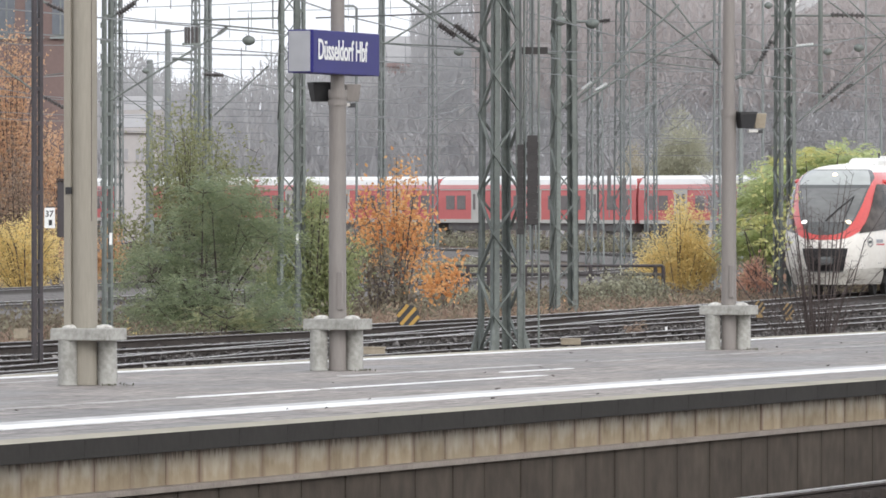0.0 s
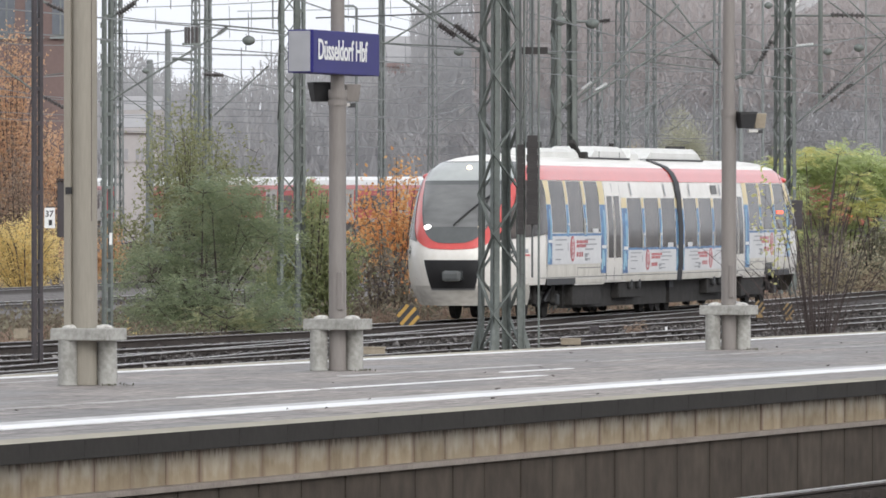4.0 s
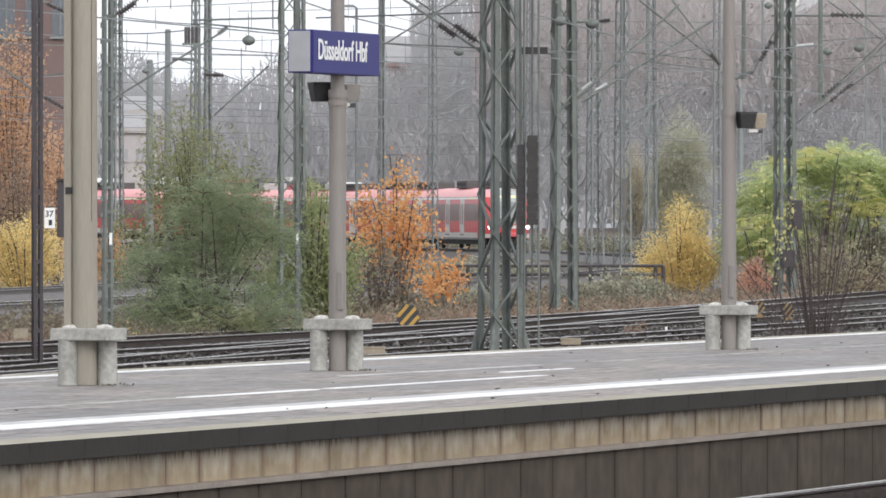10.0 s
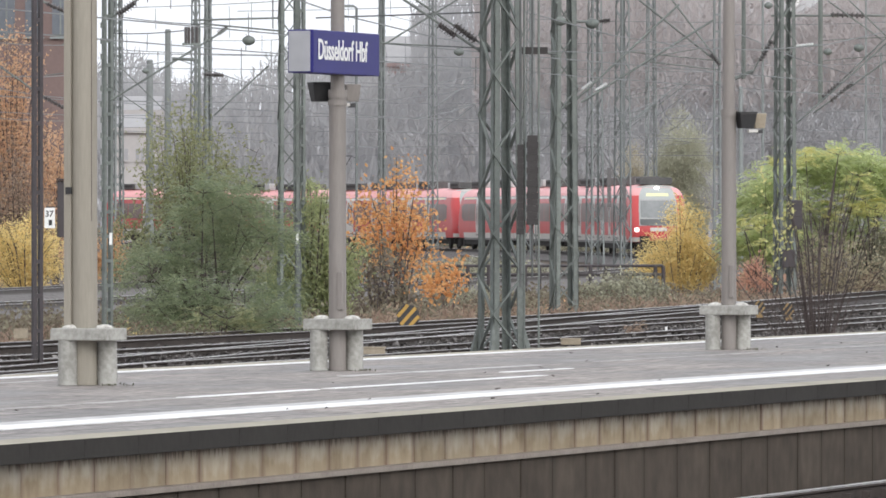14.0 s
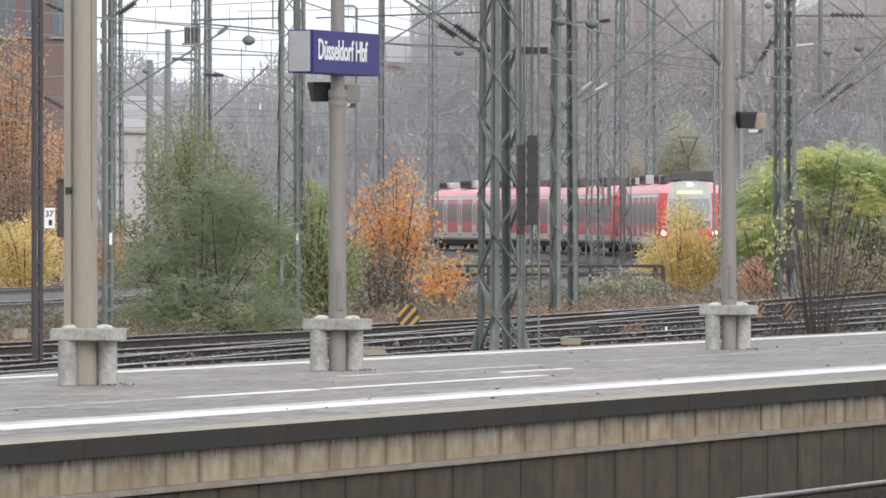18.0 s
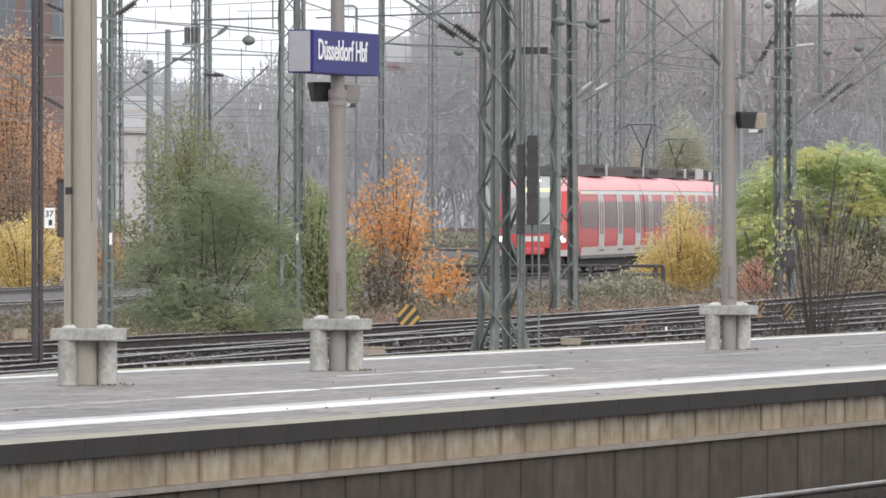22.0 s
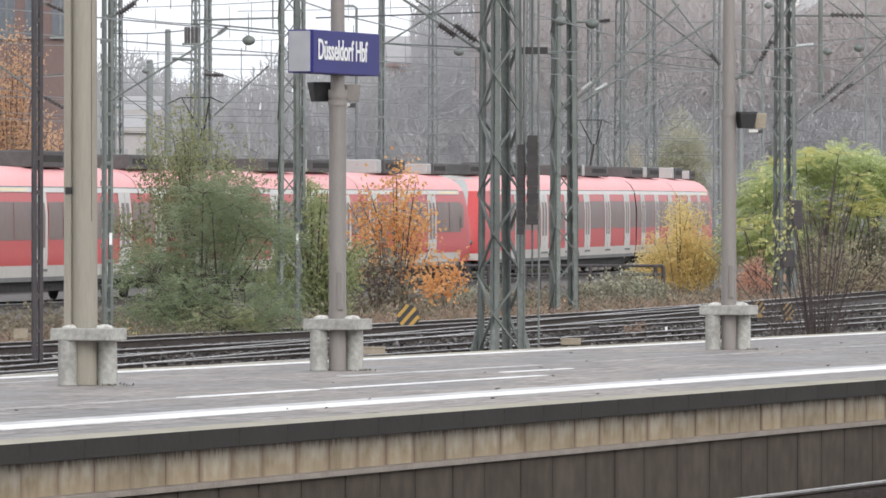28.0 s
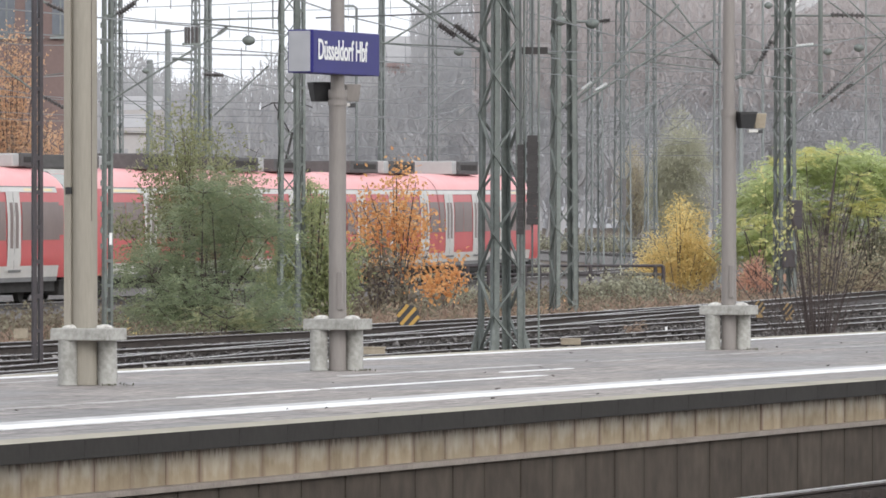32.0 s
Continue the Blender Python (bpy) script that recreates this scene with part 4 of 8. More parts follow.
def build_things():
    """Small things along the tracks."""
    # striped buffer board
    striped_board((-0.749, 169.077, 0.007), 12, 0.86)
    striped_board((7.224, 180.923, 0.143), 28, 0.55, "board_dull")
    striped_board((7.802, 178.769, 0.102), 28, 0.55, "board_dull")
    for p, w in (((-6.739, 160.462, 1.856), 0.06), ((-3.235, 175.538, 1.844), 0.05)):
        root = thing("reflector_plate", Matrix.Translation(p), "small white reflector plate on a mast", "plate", "reflector plates")
        boxpart("plate", (0, 0, 0), (w, 0.02, 0.24), M["white"], root)
        boxpart("backing", (0, 0.03, 0), (w * 0.6, 0.05, 0.2), M["mast"], root)
    # fence of pipes
    root = thing("pipe_fence", Matrix.Identity(4), "dark steel pipe fence along the embankment", "fence")
    xs = [0.102, 0.751, 1.383, 1.981, 2.493, 2.92, 3.432, 4.457, 4.918, 6.421, 6.66]
    for x in xs:
        rodpart("post", (x, 239.1, -0.3), (x, 239.1, 0.908), 0.06, M["mast_brown"], root)
    for z in (0.908, 0.651):
        rodpart("rail", (xs[0], 239.1, z), (xs[-1], 239.1, z), 0.045, M["mast_brown"], root)
    # signal box with number board
    root = thing("railway_signal", Matrix.Translation((-11.269, 234.769, 0)), "dark signal seen from behind on its mast", "signal")
    boxpart("housing", (0, 0, 2.623), (0.35, 0.28, 1.68), M["mast_brown"], root, bevel=0.02)
    boxpart("visor", (0, -0.1, 3.495), (0.34, 0.3, 0.05), M["mast_brown"], root)
    rodpart("mast", (0.06, 0.05, -0.4), (0.06, 0.05, 3.378), 0.045, M["mast"], root)
    root = thing("number_board", Matrix.Translation((-11.618, 233.692, 2.354)), "small white board with black numerals hung on a bracket", "sign")
    boxpart("plate", (0, 0, 0), (0.31, 0.02, 0.60), M["white"], root)
    t = piece("lettering", text_mesh("37", 0.25, M["black"]), Matrix.Translation((-0.14, -0.014, 0.04)) @ pose(0, 0, 0, 90, 0, 0), root)
    boxpart("numeral_bar", (0.02, -0.014, -0.14), (0.10, 0.006, 0.16), M["black"], root)
    boxpart("bracket", (0.1, 0.02, 0.32), (0.42, 0.03, 0.03), M["black"], root)
    # boxes on the mast among the leaves, a small signal beside them and a yard lamp
    for p, s2 in (((10.45, 233.6, 2.45), (0.32, 0.2, 0.85)), ((10.2, 233.55, 1.15), (0.38, 0.2, 0.53))):
        root = thing("relay_box", Matrix.Translation(p), "dark relay box fixed to a mast among leaves", "box", "relay boxes")
        boxpart("housing", (0, 0, 0), s2, M["mast_brown"], root, bevel=0.02)
        boxpart("lid", (0, -0.11, 0), (s2[0] * 0.9, 0.02, s2[2] * 0.9), M["mast_brown"], root)
    root = thing("railway_signal", Matrix.Translation((14.07, 250, 0)), "small dark signal with a pale round lamp", "signal")
    boxpart("housing", (0, 0, 3.10), (0.47, 0.2, 0.85), M["mast_brown"], root, bevel=0.03)
    rodpart("lamp", (-0.05, -0.14, 3.26), (-0.05, -0.08, 3.26), 0.10, M["white"], root, "pale round lamp", n=14)
    rodpart("mast", (0.05, 0.05, -0.4), (0.05, 0.05, 2.751), 0.05, M["mast"], root)
    root = thing("yard_lamp", Matrix.Translation((-3.884, 355.385, 0)), "slim grey yard lamp with a curved head", "lamp post")
    rodpart("post", (0, 0, 0), (0, 0, 11.918), 0.06, M["mast_far"], root)
    rodpart("arm", (0, 0, 11.918), (-0.25, 0, 12.02), 0.04, M["mast_far"], root)
    boxpart("head", (-0.36, 0, 11.995), (0.5, 0.2, 0.12), M["mast_far"], root, bevel=0.03)
    # point lantern and small track furniture
    root = thing("point_lantern", Matrix.Translation((3.01, 157.231, -0.1)), "low brown point lantern on a post", "point lantern")
    boxpart("housing", (0, 0, 0.17), (0.18, 0.14, 0.13), M["mast_brown"], root, bevel=0.015)
    rodpart("post", (0, 0, -0.2), (0, 0, 0.12), 0.025, M["mast_brown"], root)
    root = thing("cable_box", Matrix.Translation((4.237, 202.462, -0.122)), "small teal plastic box lying in the ballast", "box")
    boxpart("housing", (0, 0, 0.04), (0.17, 0.12, 0.09), M["teal"], root, bevel=0.012)
    boxpart("lid", (-0.02, 0, 0.095), (0.2, 0.14, 0.02), M["s_white"], root)


def build_stones():
    rng = np.random.default_rng(77)
    n = 80000
    verts, faces = np.empty((n, 4, 3)), []
    lines = (LINE_1, LINE_2, LINE_3)
    k = 0
    while k < n:
        line = lines[int(rng.integers(0, 3))]
        s = rng.uniform(line.where_y(235), line.where_y(100))
        p = line.at(s)
        d = line.at(s + 0.5) - p
        d.normalize()
        off = rng.uniform(-2.3, 2.3)
        z = -0.22 if line is LINE_1 else -0.125
        if abs(off) > 1.8:
            z -= (abs(off) - 1.8) * 0.37
        c = np.array((p.x - d.y * off, p.y + d.x * off, p.z + z + rng.uniform(0.0, 0.07)))
        verts[k] = c + rng.normal(0, 1, (4, 3)) * np.array((0.035, 0.035, 0.022)) * rng.uniform(0.6, 1.4)
        k += 1
    for i in range(n):
        b = i * 4
        faces += [(b, b + 1, b + 2), (b, b + 3, b + 1), (b + 1, b + 3, b + 2), (b, b + 2, b + 3)]
    tagged(new("ballast_stones", raw("ballast_stones", verts.reshape(-1, 3).tolist(), faces, M["stones"])), "loose wet ballast stones between the rails", "ballast", kind="stuff")


build_ground()
build_stones()
track(LINE_1, 420, -40, "curving main track with worn shiny rails on dark ballast")
track(LINE_2, 260, 40, "second track with worn rails on wet ballast", -0.11)
track(LINE_3, 230, 60, "third track beside the platform with rusty rails", -0.10)
# these tracks take the ballast and web colours that include haze
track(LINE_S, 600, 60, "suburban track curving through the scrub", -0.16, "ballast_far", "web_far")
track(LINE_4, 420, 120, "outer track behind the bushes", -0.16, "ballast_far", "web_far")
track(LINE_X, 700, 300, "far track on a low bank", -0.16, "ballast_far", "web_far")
LINK = Line([tuple(LINE_1.at(LINE_1.where_y(y)).lerp(LINE_3.at(LINE_3.where_y(y)), f)) for y, f in ((225, 0.0), (205, 0.03), (190, 0.12), (175, 0.26), (160, 0.42), (145, 0.58), (130, 0.74), (115, 0.9), (100, 1.0))])
track(LINK, 224, 101, "crossover track that links the main track to the platform track", -0.115)
NEAR = Line([tuple(PLAT @ Vector((a, -1.72, 0))) for a in (90, 45, 20, -5, -60)])
track(NEAR, 120, 0, "near platform track with clipped rails")
build_platform()
build_poles()
build_sign()
speaker(Matrix.Translation((-1.155, 74.523, 3.376)) @ pose(0, 0, 0, 0, 0, 19), "black loudspeaker under the station sign")
speaker(Matrix.Translation((3.327, 86.908, 3.275)) @ pose(0, 0, 0, 0, 0, 19), "black loudspeaker on a bracket high on the pole", 0.18, "panel_plain")
build_masts()
build_things()
build_clutter()
# ---- far background: bare woods and buildings ----
def bare_tree_mesh(name, high, seed, material, twigs=1500, r0=0.13, spread=0.55):
    """A leafless tree: trunk, limbs and a fine net of twigs, as one mesh."""
    rng = np.random.default_rng(seed)
    verts, faces = [], []

    def seg(p, q, r, r2):
        d = q - p
        a = np.cross(d, (0.3, 0.9, 0.1))
        a /= np.linalg.norm(a) + 1e-9
        b = np.cross(d, a)
        b /= np.linalg.norm(b) + 1e-9
        n = len(verts)
        for c, rr in ((p, r), (q, r2)):
            for k in range(3):
                w = 2.094 * k
                verts.append(tuple(c + rr * (a * math.cos(w) + b * math.sin(w))))
        for k in range(3):
            k2 = (k + 1) % 3
            faces.append((n + k, n + k2, n + 3 + k2, n + 3 + k))

    tips = []

    def grow(p, d, length, r, level):
        n = 4 if level < 2 else 3
        for i in range(n):
            d = d + rng.normal(0, 0.16, 3) + np.array((0, 0, 0.05))
            d /= np.linalg.norm(d)
            q = p + d * length / n
            r2 = r * (0.84 if level < 2 else 0.72)
            seg(p, q, r, r2)
            if level < 3 and (i > 0 or level > 0):
                for _ in range(2):
                    e = d + rng.normal(0, spread, 3)
                    e[2] = abs(e[2]) * 0.7 + 0.25
                    e /= np.linalg.norm(e)
                    grow(q, e, length * rng.uniform(0.42, 0.62), r2 * 0.55, level + 1)
            p, r = q, r2
            if level >= 2:
                tips.append((q, d))

    grow(np.zeros(3), np.array((0.0, 0.0, 1.0)), high * 0.72, r0, 0)
    pick = rng.integers(0, len(tips), twigs)
    for k in pick:
        p, d = tips[k]
        e = d + rng.normal(0, 0.6, 3)
        e /= np.linalg.norm(e)
        q = p + e * rng.uniform(0.4, 1.2)
        s = np.cross(e, rng.normal(0, 1, 3))
        s = s / np.linalg.norm(s) * 0.022
        n = len(verts)
        verts.extend((tuple(p - s), tuple(p + s), tuple(q)))
        faces.append((n, n + 1, n + 2))
    return raw(name, verts, faces, material)


def build_woods():
    rng = np.random.default_rng(4)
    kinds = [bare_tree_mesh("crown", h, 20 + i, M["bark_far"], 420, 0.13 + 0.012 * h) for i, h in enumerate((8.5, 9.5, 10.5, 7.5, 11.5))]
    spots = []
    for x in np.arange(-30, 36, 1.55):
        d = rng.uniform(575, 700)
        spots.append((x * d / 590, d, 1.0))
    for x in np.arange(-4, 34, 2.6):
        d = rng.uniform(430, 560)
        if x > 14 or d > 540:
            if abs(LINE_X.at(LINE_X.where_y(d)).x - x * d / 500) > 6:
                spots.append((x * d / 500, d, 0.62))
    for i, (x, d, k) in enumerate(spots):
        me = kinds[int(rng.integers(0, 5))]
        root = thing("bare_tree", Matrix.Translation((x, d, ground_z(d) - 0.1)) @ pose(0, 0, 0, 0, 0, rng.uniform(0, 360)), "leafless grey-brown tree standing in mist", "tree", "bare misty trees")
        piece("crown", me, Matrix.Scale(k * rng.uniform(0.7, 1.1) * (0.68 if x < -3 else 1.0), 4), root)
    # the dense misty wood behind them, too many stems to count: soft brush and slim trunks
    # their haze lies in the material colours, bluish and warm
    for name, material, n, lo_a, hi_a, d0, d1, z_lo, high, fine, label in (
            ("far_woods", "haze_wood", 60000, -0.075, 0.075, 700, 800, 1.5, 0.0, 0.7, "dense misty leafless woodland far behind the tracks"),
            ("russet_woods", "warm_haze_wood", 34000, 0.004, 0.075, 660, 720, 12.0, 0.0, 0.42, "misty treetops in a warm haze tone before the brick building"),
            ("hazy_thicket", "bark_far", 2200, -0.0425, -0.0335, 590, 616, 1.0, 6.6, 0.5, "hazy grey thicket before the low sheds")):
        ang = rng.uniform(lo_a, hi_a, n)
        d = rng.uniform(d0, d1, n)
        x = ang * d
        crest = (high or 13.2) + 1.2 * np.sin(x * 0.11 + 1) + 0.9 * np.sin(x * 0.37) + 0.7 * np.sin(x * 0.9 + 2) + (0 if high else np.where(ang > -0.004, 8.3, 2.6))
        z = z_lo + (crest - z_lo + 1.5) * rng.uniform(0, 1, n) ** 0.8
        trunk = rng.uniform(0, 1, n) < (0.03 if material == "warm_haze_wood" else 0.10)
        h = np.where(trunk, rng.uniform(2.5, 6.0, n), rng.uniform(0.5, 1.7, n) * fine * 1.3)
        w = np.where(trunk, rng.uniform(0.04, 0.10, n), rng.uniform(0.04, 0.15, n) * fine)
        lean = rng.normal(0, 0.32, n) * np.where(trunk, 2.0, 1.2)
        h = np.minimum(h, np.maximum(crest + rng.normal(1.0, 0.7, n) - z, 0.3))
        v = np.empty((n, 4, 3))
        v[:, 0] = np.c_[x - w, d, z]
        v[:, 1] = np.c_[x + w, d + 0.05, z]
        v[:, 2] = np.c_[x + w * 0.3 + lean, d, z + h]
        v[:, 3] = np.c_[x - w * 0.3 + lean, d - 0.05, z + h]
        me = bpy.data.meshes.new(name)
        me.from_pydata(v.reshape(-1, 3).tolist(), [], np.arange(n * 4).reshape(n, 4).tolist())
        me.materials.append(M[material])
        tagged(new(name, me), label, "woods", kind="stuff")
    # rising wooded bank that closes the view
    xs = np.linspace(-110, 110, 90)
    verts, faces = [], []
    for x in xs:
        t = 15.4 + 0.8 * math.sin(x * 0.13) + 0.6 * math.sin(x * 0.41 + 2) + 0.4 * math.sin(x * 1.3) + (5 if x > -2 else 0)
        verts += [(x, 830, 0), (x, 850, t * 0.75), (x, 880, t), (x, 960, t)]
    for i in range(len(xs) - 1):
        for j in range(3):
            faces.append((i * 4 + j, i * 4 + 4 + j, i * 4 + 5 + j, i * 4 + 1 + j))
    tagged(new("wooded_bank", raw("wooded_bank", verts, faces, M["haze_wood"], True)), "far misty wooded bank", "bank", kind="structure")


def facade(name, x0, x1, d, z0, z1, wall, roof_h, label, cols, rows_n, win=(1.1, 1.7), deep=10, roof="slate_far", glazing="window_far", trim="stone_far"):
    """A plain block with real window recesses, a cornice and a pitched roof."""
    root = thing(name, Matrix.Translation(((x0 + x1) / 2, d, z0)), label, "building")
    w, h = x1 - x0, z1 - z0
    boxpart("wall", (0, deep / 2, h / 2), (w, deep, h), M[wall], root)
    boxpart("cornice", (0, -0.15, h - 0.2), (w + 0.4, 0.4, 0.35), M[wall], root)
    if roof_h:
        bm = BM()
        v = [bm.verts.new(p) for p in ((-w / 2, -0.3, h), (w / 2, -0.3, h), (w / 2, deep, h), (-w / 2, deep, h), (-w / 2, deep * 0.5, h + roof_h), (w / 2, deep * 0.5, h + roof_h))]
        for q in ((0, 1, 5, 4), (2, 3, 4, 5), (0, 4, 3), (1, 2, 5)):
            bm.faces.new([v[k] for k in q])
        part("roof", bm, M[roof], root)
    for i in range(cols):
        for j in range(rows_n):
            x = -w / 2 + w * (i + 0.5) / cols
            z = h - 1.9 - j * 3.3
            if z < 1.0:
                continue
            wn = boxpart("window", (x, -0.02, z), (win[0], 0.06, win[1]), M[glazing], root)
            boxpart("window_frame", (x, -0.06, z), (0.08, 0.06, win[1]), M[trim], wn)
            boxpart("window_sill", (x, -0.1, z - win[1] / 2 - 0.08), (win[0] + 0.2, 0.18, 0.1), M[trim], wn)
    return root


def build_buildings():
    D = 860
    facade("brick_warehouse", 4.062, 52.677, 861, 0, 24.3, "brick_far", 7, "long red brick building with a slate roof, paled by mist", 14, 0)
    facade("grey_corner_house", -1.92, 4.08, 838, 0, 23, "stone_far", 0, "grey rendered corner house behind bare trees", 3, 6)
    facade("low_brick_wing", -8.751, -1.702, 850, 0, 19.622, "brick_far", 3, "low brick wing with a pitched roof", 4, 3)
    facade("signal_tower", -21.425, -16.576, 355.385, 0, 13.4, "brick", 0, "red-brown brick railway building with tall bluish windows", 4, 1, (0.75, 1.7), 9, "slate_far", "window_tower", "mast_far")
    facade("pale_shed", -23.16, -20.88, 560, 0, 9.08, "stone_far", 1.0, "small pale rendered shed among trees", 2, 1, (0.6, 0.8), 6)
    facade("grey_workshop", -26.723, -23.031, 646.154, 0, 11.582, "stone_far", 1.2, "low grey workshop in the mist", 3, 2, (1.2, 1.4), 9)
    # slanting roof lights on the warehouse
    for k, x in enumerate((16.0, 18.3, 24.1, 27.0, 29.4, 38.2, 43.9)):
        root = thing("roof_light", Matrix.Translation((x, 861.4, 25.4 + 0.22 * (k % 3))), "pale slanting roof light above the brick building", "skylight", "roof lights")
        boxpart("frame", (0, 0, 0), (0.5, 0.3, 2.2), M["stone_far"], root, m=pose(0, 0, 0, 0, 35, 0))
        boxpart("pane", (0, -0.2, 0), (0.3, 0.05, 2.0), M["white"], root, m=pose(0, 0, 0, 0, 35, 0))


build_woods()
build_buildings()
# ---- overhead line ----
OVERHEAD = thing("overhead_line", Matrix.Identity(4), "web of thin overhead wires strung between the masts", "overhead line", kind="structure")


def wire(p, q, r, k="wire", sag=0.0, name="span_wire"):
    p, q = Vector(p), Vector(q)
    r *= 1.3
    n = 6 if sag else 1
    verts, faces = [], []
    d = (q - p).normalized()
    a = d.cross(Vector((0, 1, 0.01))).normalized() if abs(d.y) < 0.99 else Vector((1, 0, 0))
    b = d.cross(a).normalized()
    for i in range(n + 1):
        t = i / n
        c = p.lerp(q, t) - Vector((0, 0, sag * 4 * t * (1 - t)))
        for w in range(4):
            verts.append(c + r * (a * math.cos(w * 1.5708 + 0.785) + b * math.sin(w * 1.5708 + 0.785)))
    for i in range(n):
        for w in range(4):
            w2 = (w + 1) % 4
            faces.append((i * 4 + w, i * 4 + w2, i * 4 + 4 + w2, i * 4 + 4 + w))
    ob = new(name, raw(name, verts, faces, M[k]))
    ob.parent = OVERHEAD
    return ob


def insulator(parent, p, q, r, k="insulator", n=7):
    """A ribbed insulator between two points."""
    p, q = Vector(p), Vector(q)
    d = (q - p).normalized()
    a = d.cross(Vector((0.2, 0.9, 0.4))).normalized()
    b = d.cross(a)
    prof = [(0.0, 0.4)]
    for i in range(n):
        prof += [((i + 0.25) / n, 0.45), ((i + 0.4) / n, 1.0), ((i + 0.6) / n, 0.9), ((i + 0.75) / n, 0.45)]
    prof.append((1.0, 0.4))
    bm = BM()
    rings = [[bm.verts.new(p.lerp(q, t) + r * k * (a * math.cos(w * 0.7854) + b * math.sin(w * 0.7854))) for w in range(8)] for t, k in prof]
    for u, v in zip(rings, rings[1:]):
        for w in range(8):
            bm.faces.new((u[w], u[(w + 1) % 8], v[(w + 1) % 8], v[w]))
    return part("insulator", bm, M[k], parent, "ribbed insulator")


def arm(rods, insulators=(), k="mast", label="tubular cantilever arm with ribbed insulators", name="cantilever_arm"):
    root = thing(name, Matrix.Identity(4), label, "cantilever", "cantilevers of the overhead line")
    for p, q, r in rods:
        part("tube", rod(BM(), p, q, r * 0.62, r * 0.62, 6), M[k], root)
    for p, q, r, kk in insulators:
        insulator(root, p, q, r, kk)
    return root


def pod(p, r, k="mast"):
    root = thing("tensioning_wheel", Matrix.Translation(p), "round grey-green tensioning pod on the overhead line", "tensioning pod", "tensioning pods")
    bm = BM()
    bmesh.ops.create_uvsphere(bm, u_segments=14, v_segments=8, radius=r * 0.85, matrix=Matrix.Diagonal((1.1, 0.9, 0.78, 1)))
    part("drum", bm, M[k], root, smooth=True)
    part("band", rod(BM(), (-r * 0.25, 0, 0), (r * 0.25, 0, 0), r * 0.68, r * 0.68, 14), M["wire"], root)


def build_wires():
    # heavy arms at the main mast
    arm([((-0.703, 136.769, 6.047), (0.664, 136.769, 5.129), 0.035), ((-0.498, 136.769, 6.047), (0.664, 136.769, 5.266), 0.03), ((0.606, 136.769, 5.168), (0.86, 136.769, 5.168), 0.07)],
        [((-0.078, 136.769, 5.608), (0.215, 136.769, 5.402), 0.09, "insulator"), ((0.195, 136.769, 5.598), (0.567, 136.769, 5.324), 0.09, "insulator")])
    arm([((-1.006, 136.769, 5.266), (0.274, 136.769, 6.047), 0.025), ((0.274, 136.769, 6.047), (0.954, 136.231, 6.45), 0.025), ((-1.094, 136.769, 5.285), (-0.234, 136.769, 5.236), 0.02), ((-1.055, 136.769, 5.275), (-0.977, 136.769, 5.275), 0.02)], [])
    wire((-2.326, 145.385, 5.942), (0.742, 136.769, 5.813), 0.014, "wire")
    wire((-0.234, 136.769, 5.236), (0.742, 136.769, 5.188), 0.012, "wire")
    # tension weights hung beside the main mast
    for x, z0, z1, w in ((1.524, 2.139, 3.663, 0.20), (1.321, 1.975, 3.509, 0.12)):
        root = thing("tension_weights", Matrix.Translation((x, 135, 0)), "column of dark cast-iron tension weights", "weights", "tension weights")
        n = 14
        for i in range(n):
            z = z0 + (z1 - z0) * (i + 0.5) / n
            boxpart("weight_disc", (0, 0, z), (w * (1.0 - 0.12 * (i % 2)), w, (z1 - z0) / n * 0.985), M["weights"], root, bevel=0.006)
        rodpart("rod", (0.0, 0, z0 - 0.9), (0.0, 0, 9), 0.018, M["wire"], root)
        rodpart("guide", (w * 0.55, 0.05, -0.4), (w * 0.55, 0.05, 9), 0.02, M["mast"], root)
    for x, z0, z1, w in ((7.855, 3.0, 4.864, 0.194), (8.567, 2.625, 4.359, 0.194)):
        root = thing("tension_weights", Matrix.Translation((x, 374, 0)), "column of grey tension weights on a distant mast", "weights", "tension weights")
        for i in range(10):
            boxpart("weight_disc", (0, 0, z0 + (z1 - z0) * (i + 0.5) / 10), (w * (1.0 - 0.1 * (i % 2)), w, (z1 - z0) / 10 * 0.98), M["weights_far"], root)
        rodpart("rod", (0, 0, z0 - 0.5), (0, 0, 10), 0.02, M["wire_far"], root)
    boxpart("pulley_bracket", (0, 0, 0), (0.45, 0.1, 0.12), M["weights"], arm([((0.977, 136.769, 5.168), (1.964, 136.769, 5.09), 0.03)], []), m=Matrix.Translation((1.583, 136.769, 5.148)))
    # long arms on the mast in the scrub
    arm([((3.355, 202.462, 5.302), (6.045, 202.462, 7.789), 0.045), ((3.529, 202.462, 5.273), (6.913, 202.462, 7.384), 0.045), ((2.95, 202.462, 5.07), (3.355, 202.462, 5.302), 0.04)],
        [((3.558, 202.462, 5.62), (3.803, 202.462, 5.808), 0.05, "insulator_white"), ((3.905, 202.462, 5.591), (4.194, 202.462, 5.764), 0.05, "insulator_white")])
    arm([((5.292, 215.385, 8.305), (7.508, 215.385, 6.551), 0.04), ((6.215, 215.385, 8.305), (7.569, 215.385, 6.505), 0.04), ((5.092, 215.385, 6.858), (7.508, 215.385, 6.612), 0.025), ((5.631, 215.385, 6.582), (7.508, 215.385, 6.366), 0.025), ((5.938, 215.385, 6.766), (7.092, 215.385, 6.966), 0.02)],
        [((7.292, 215.385, 6.812), (7.538, 215.385, 6.489), 0.09, "insulator")])
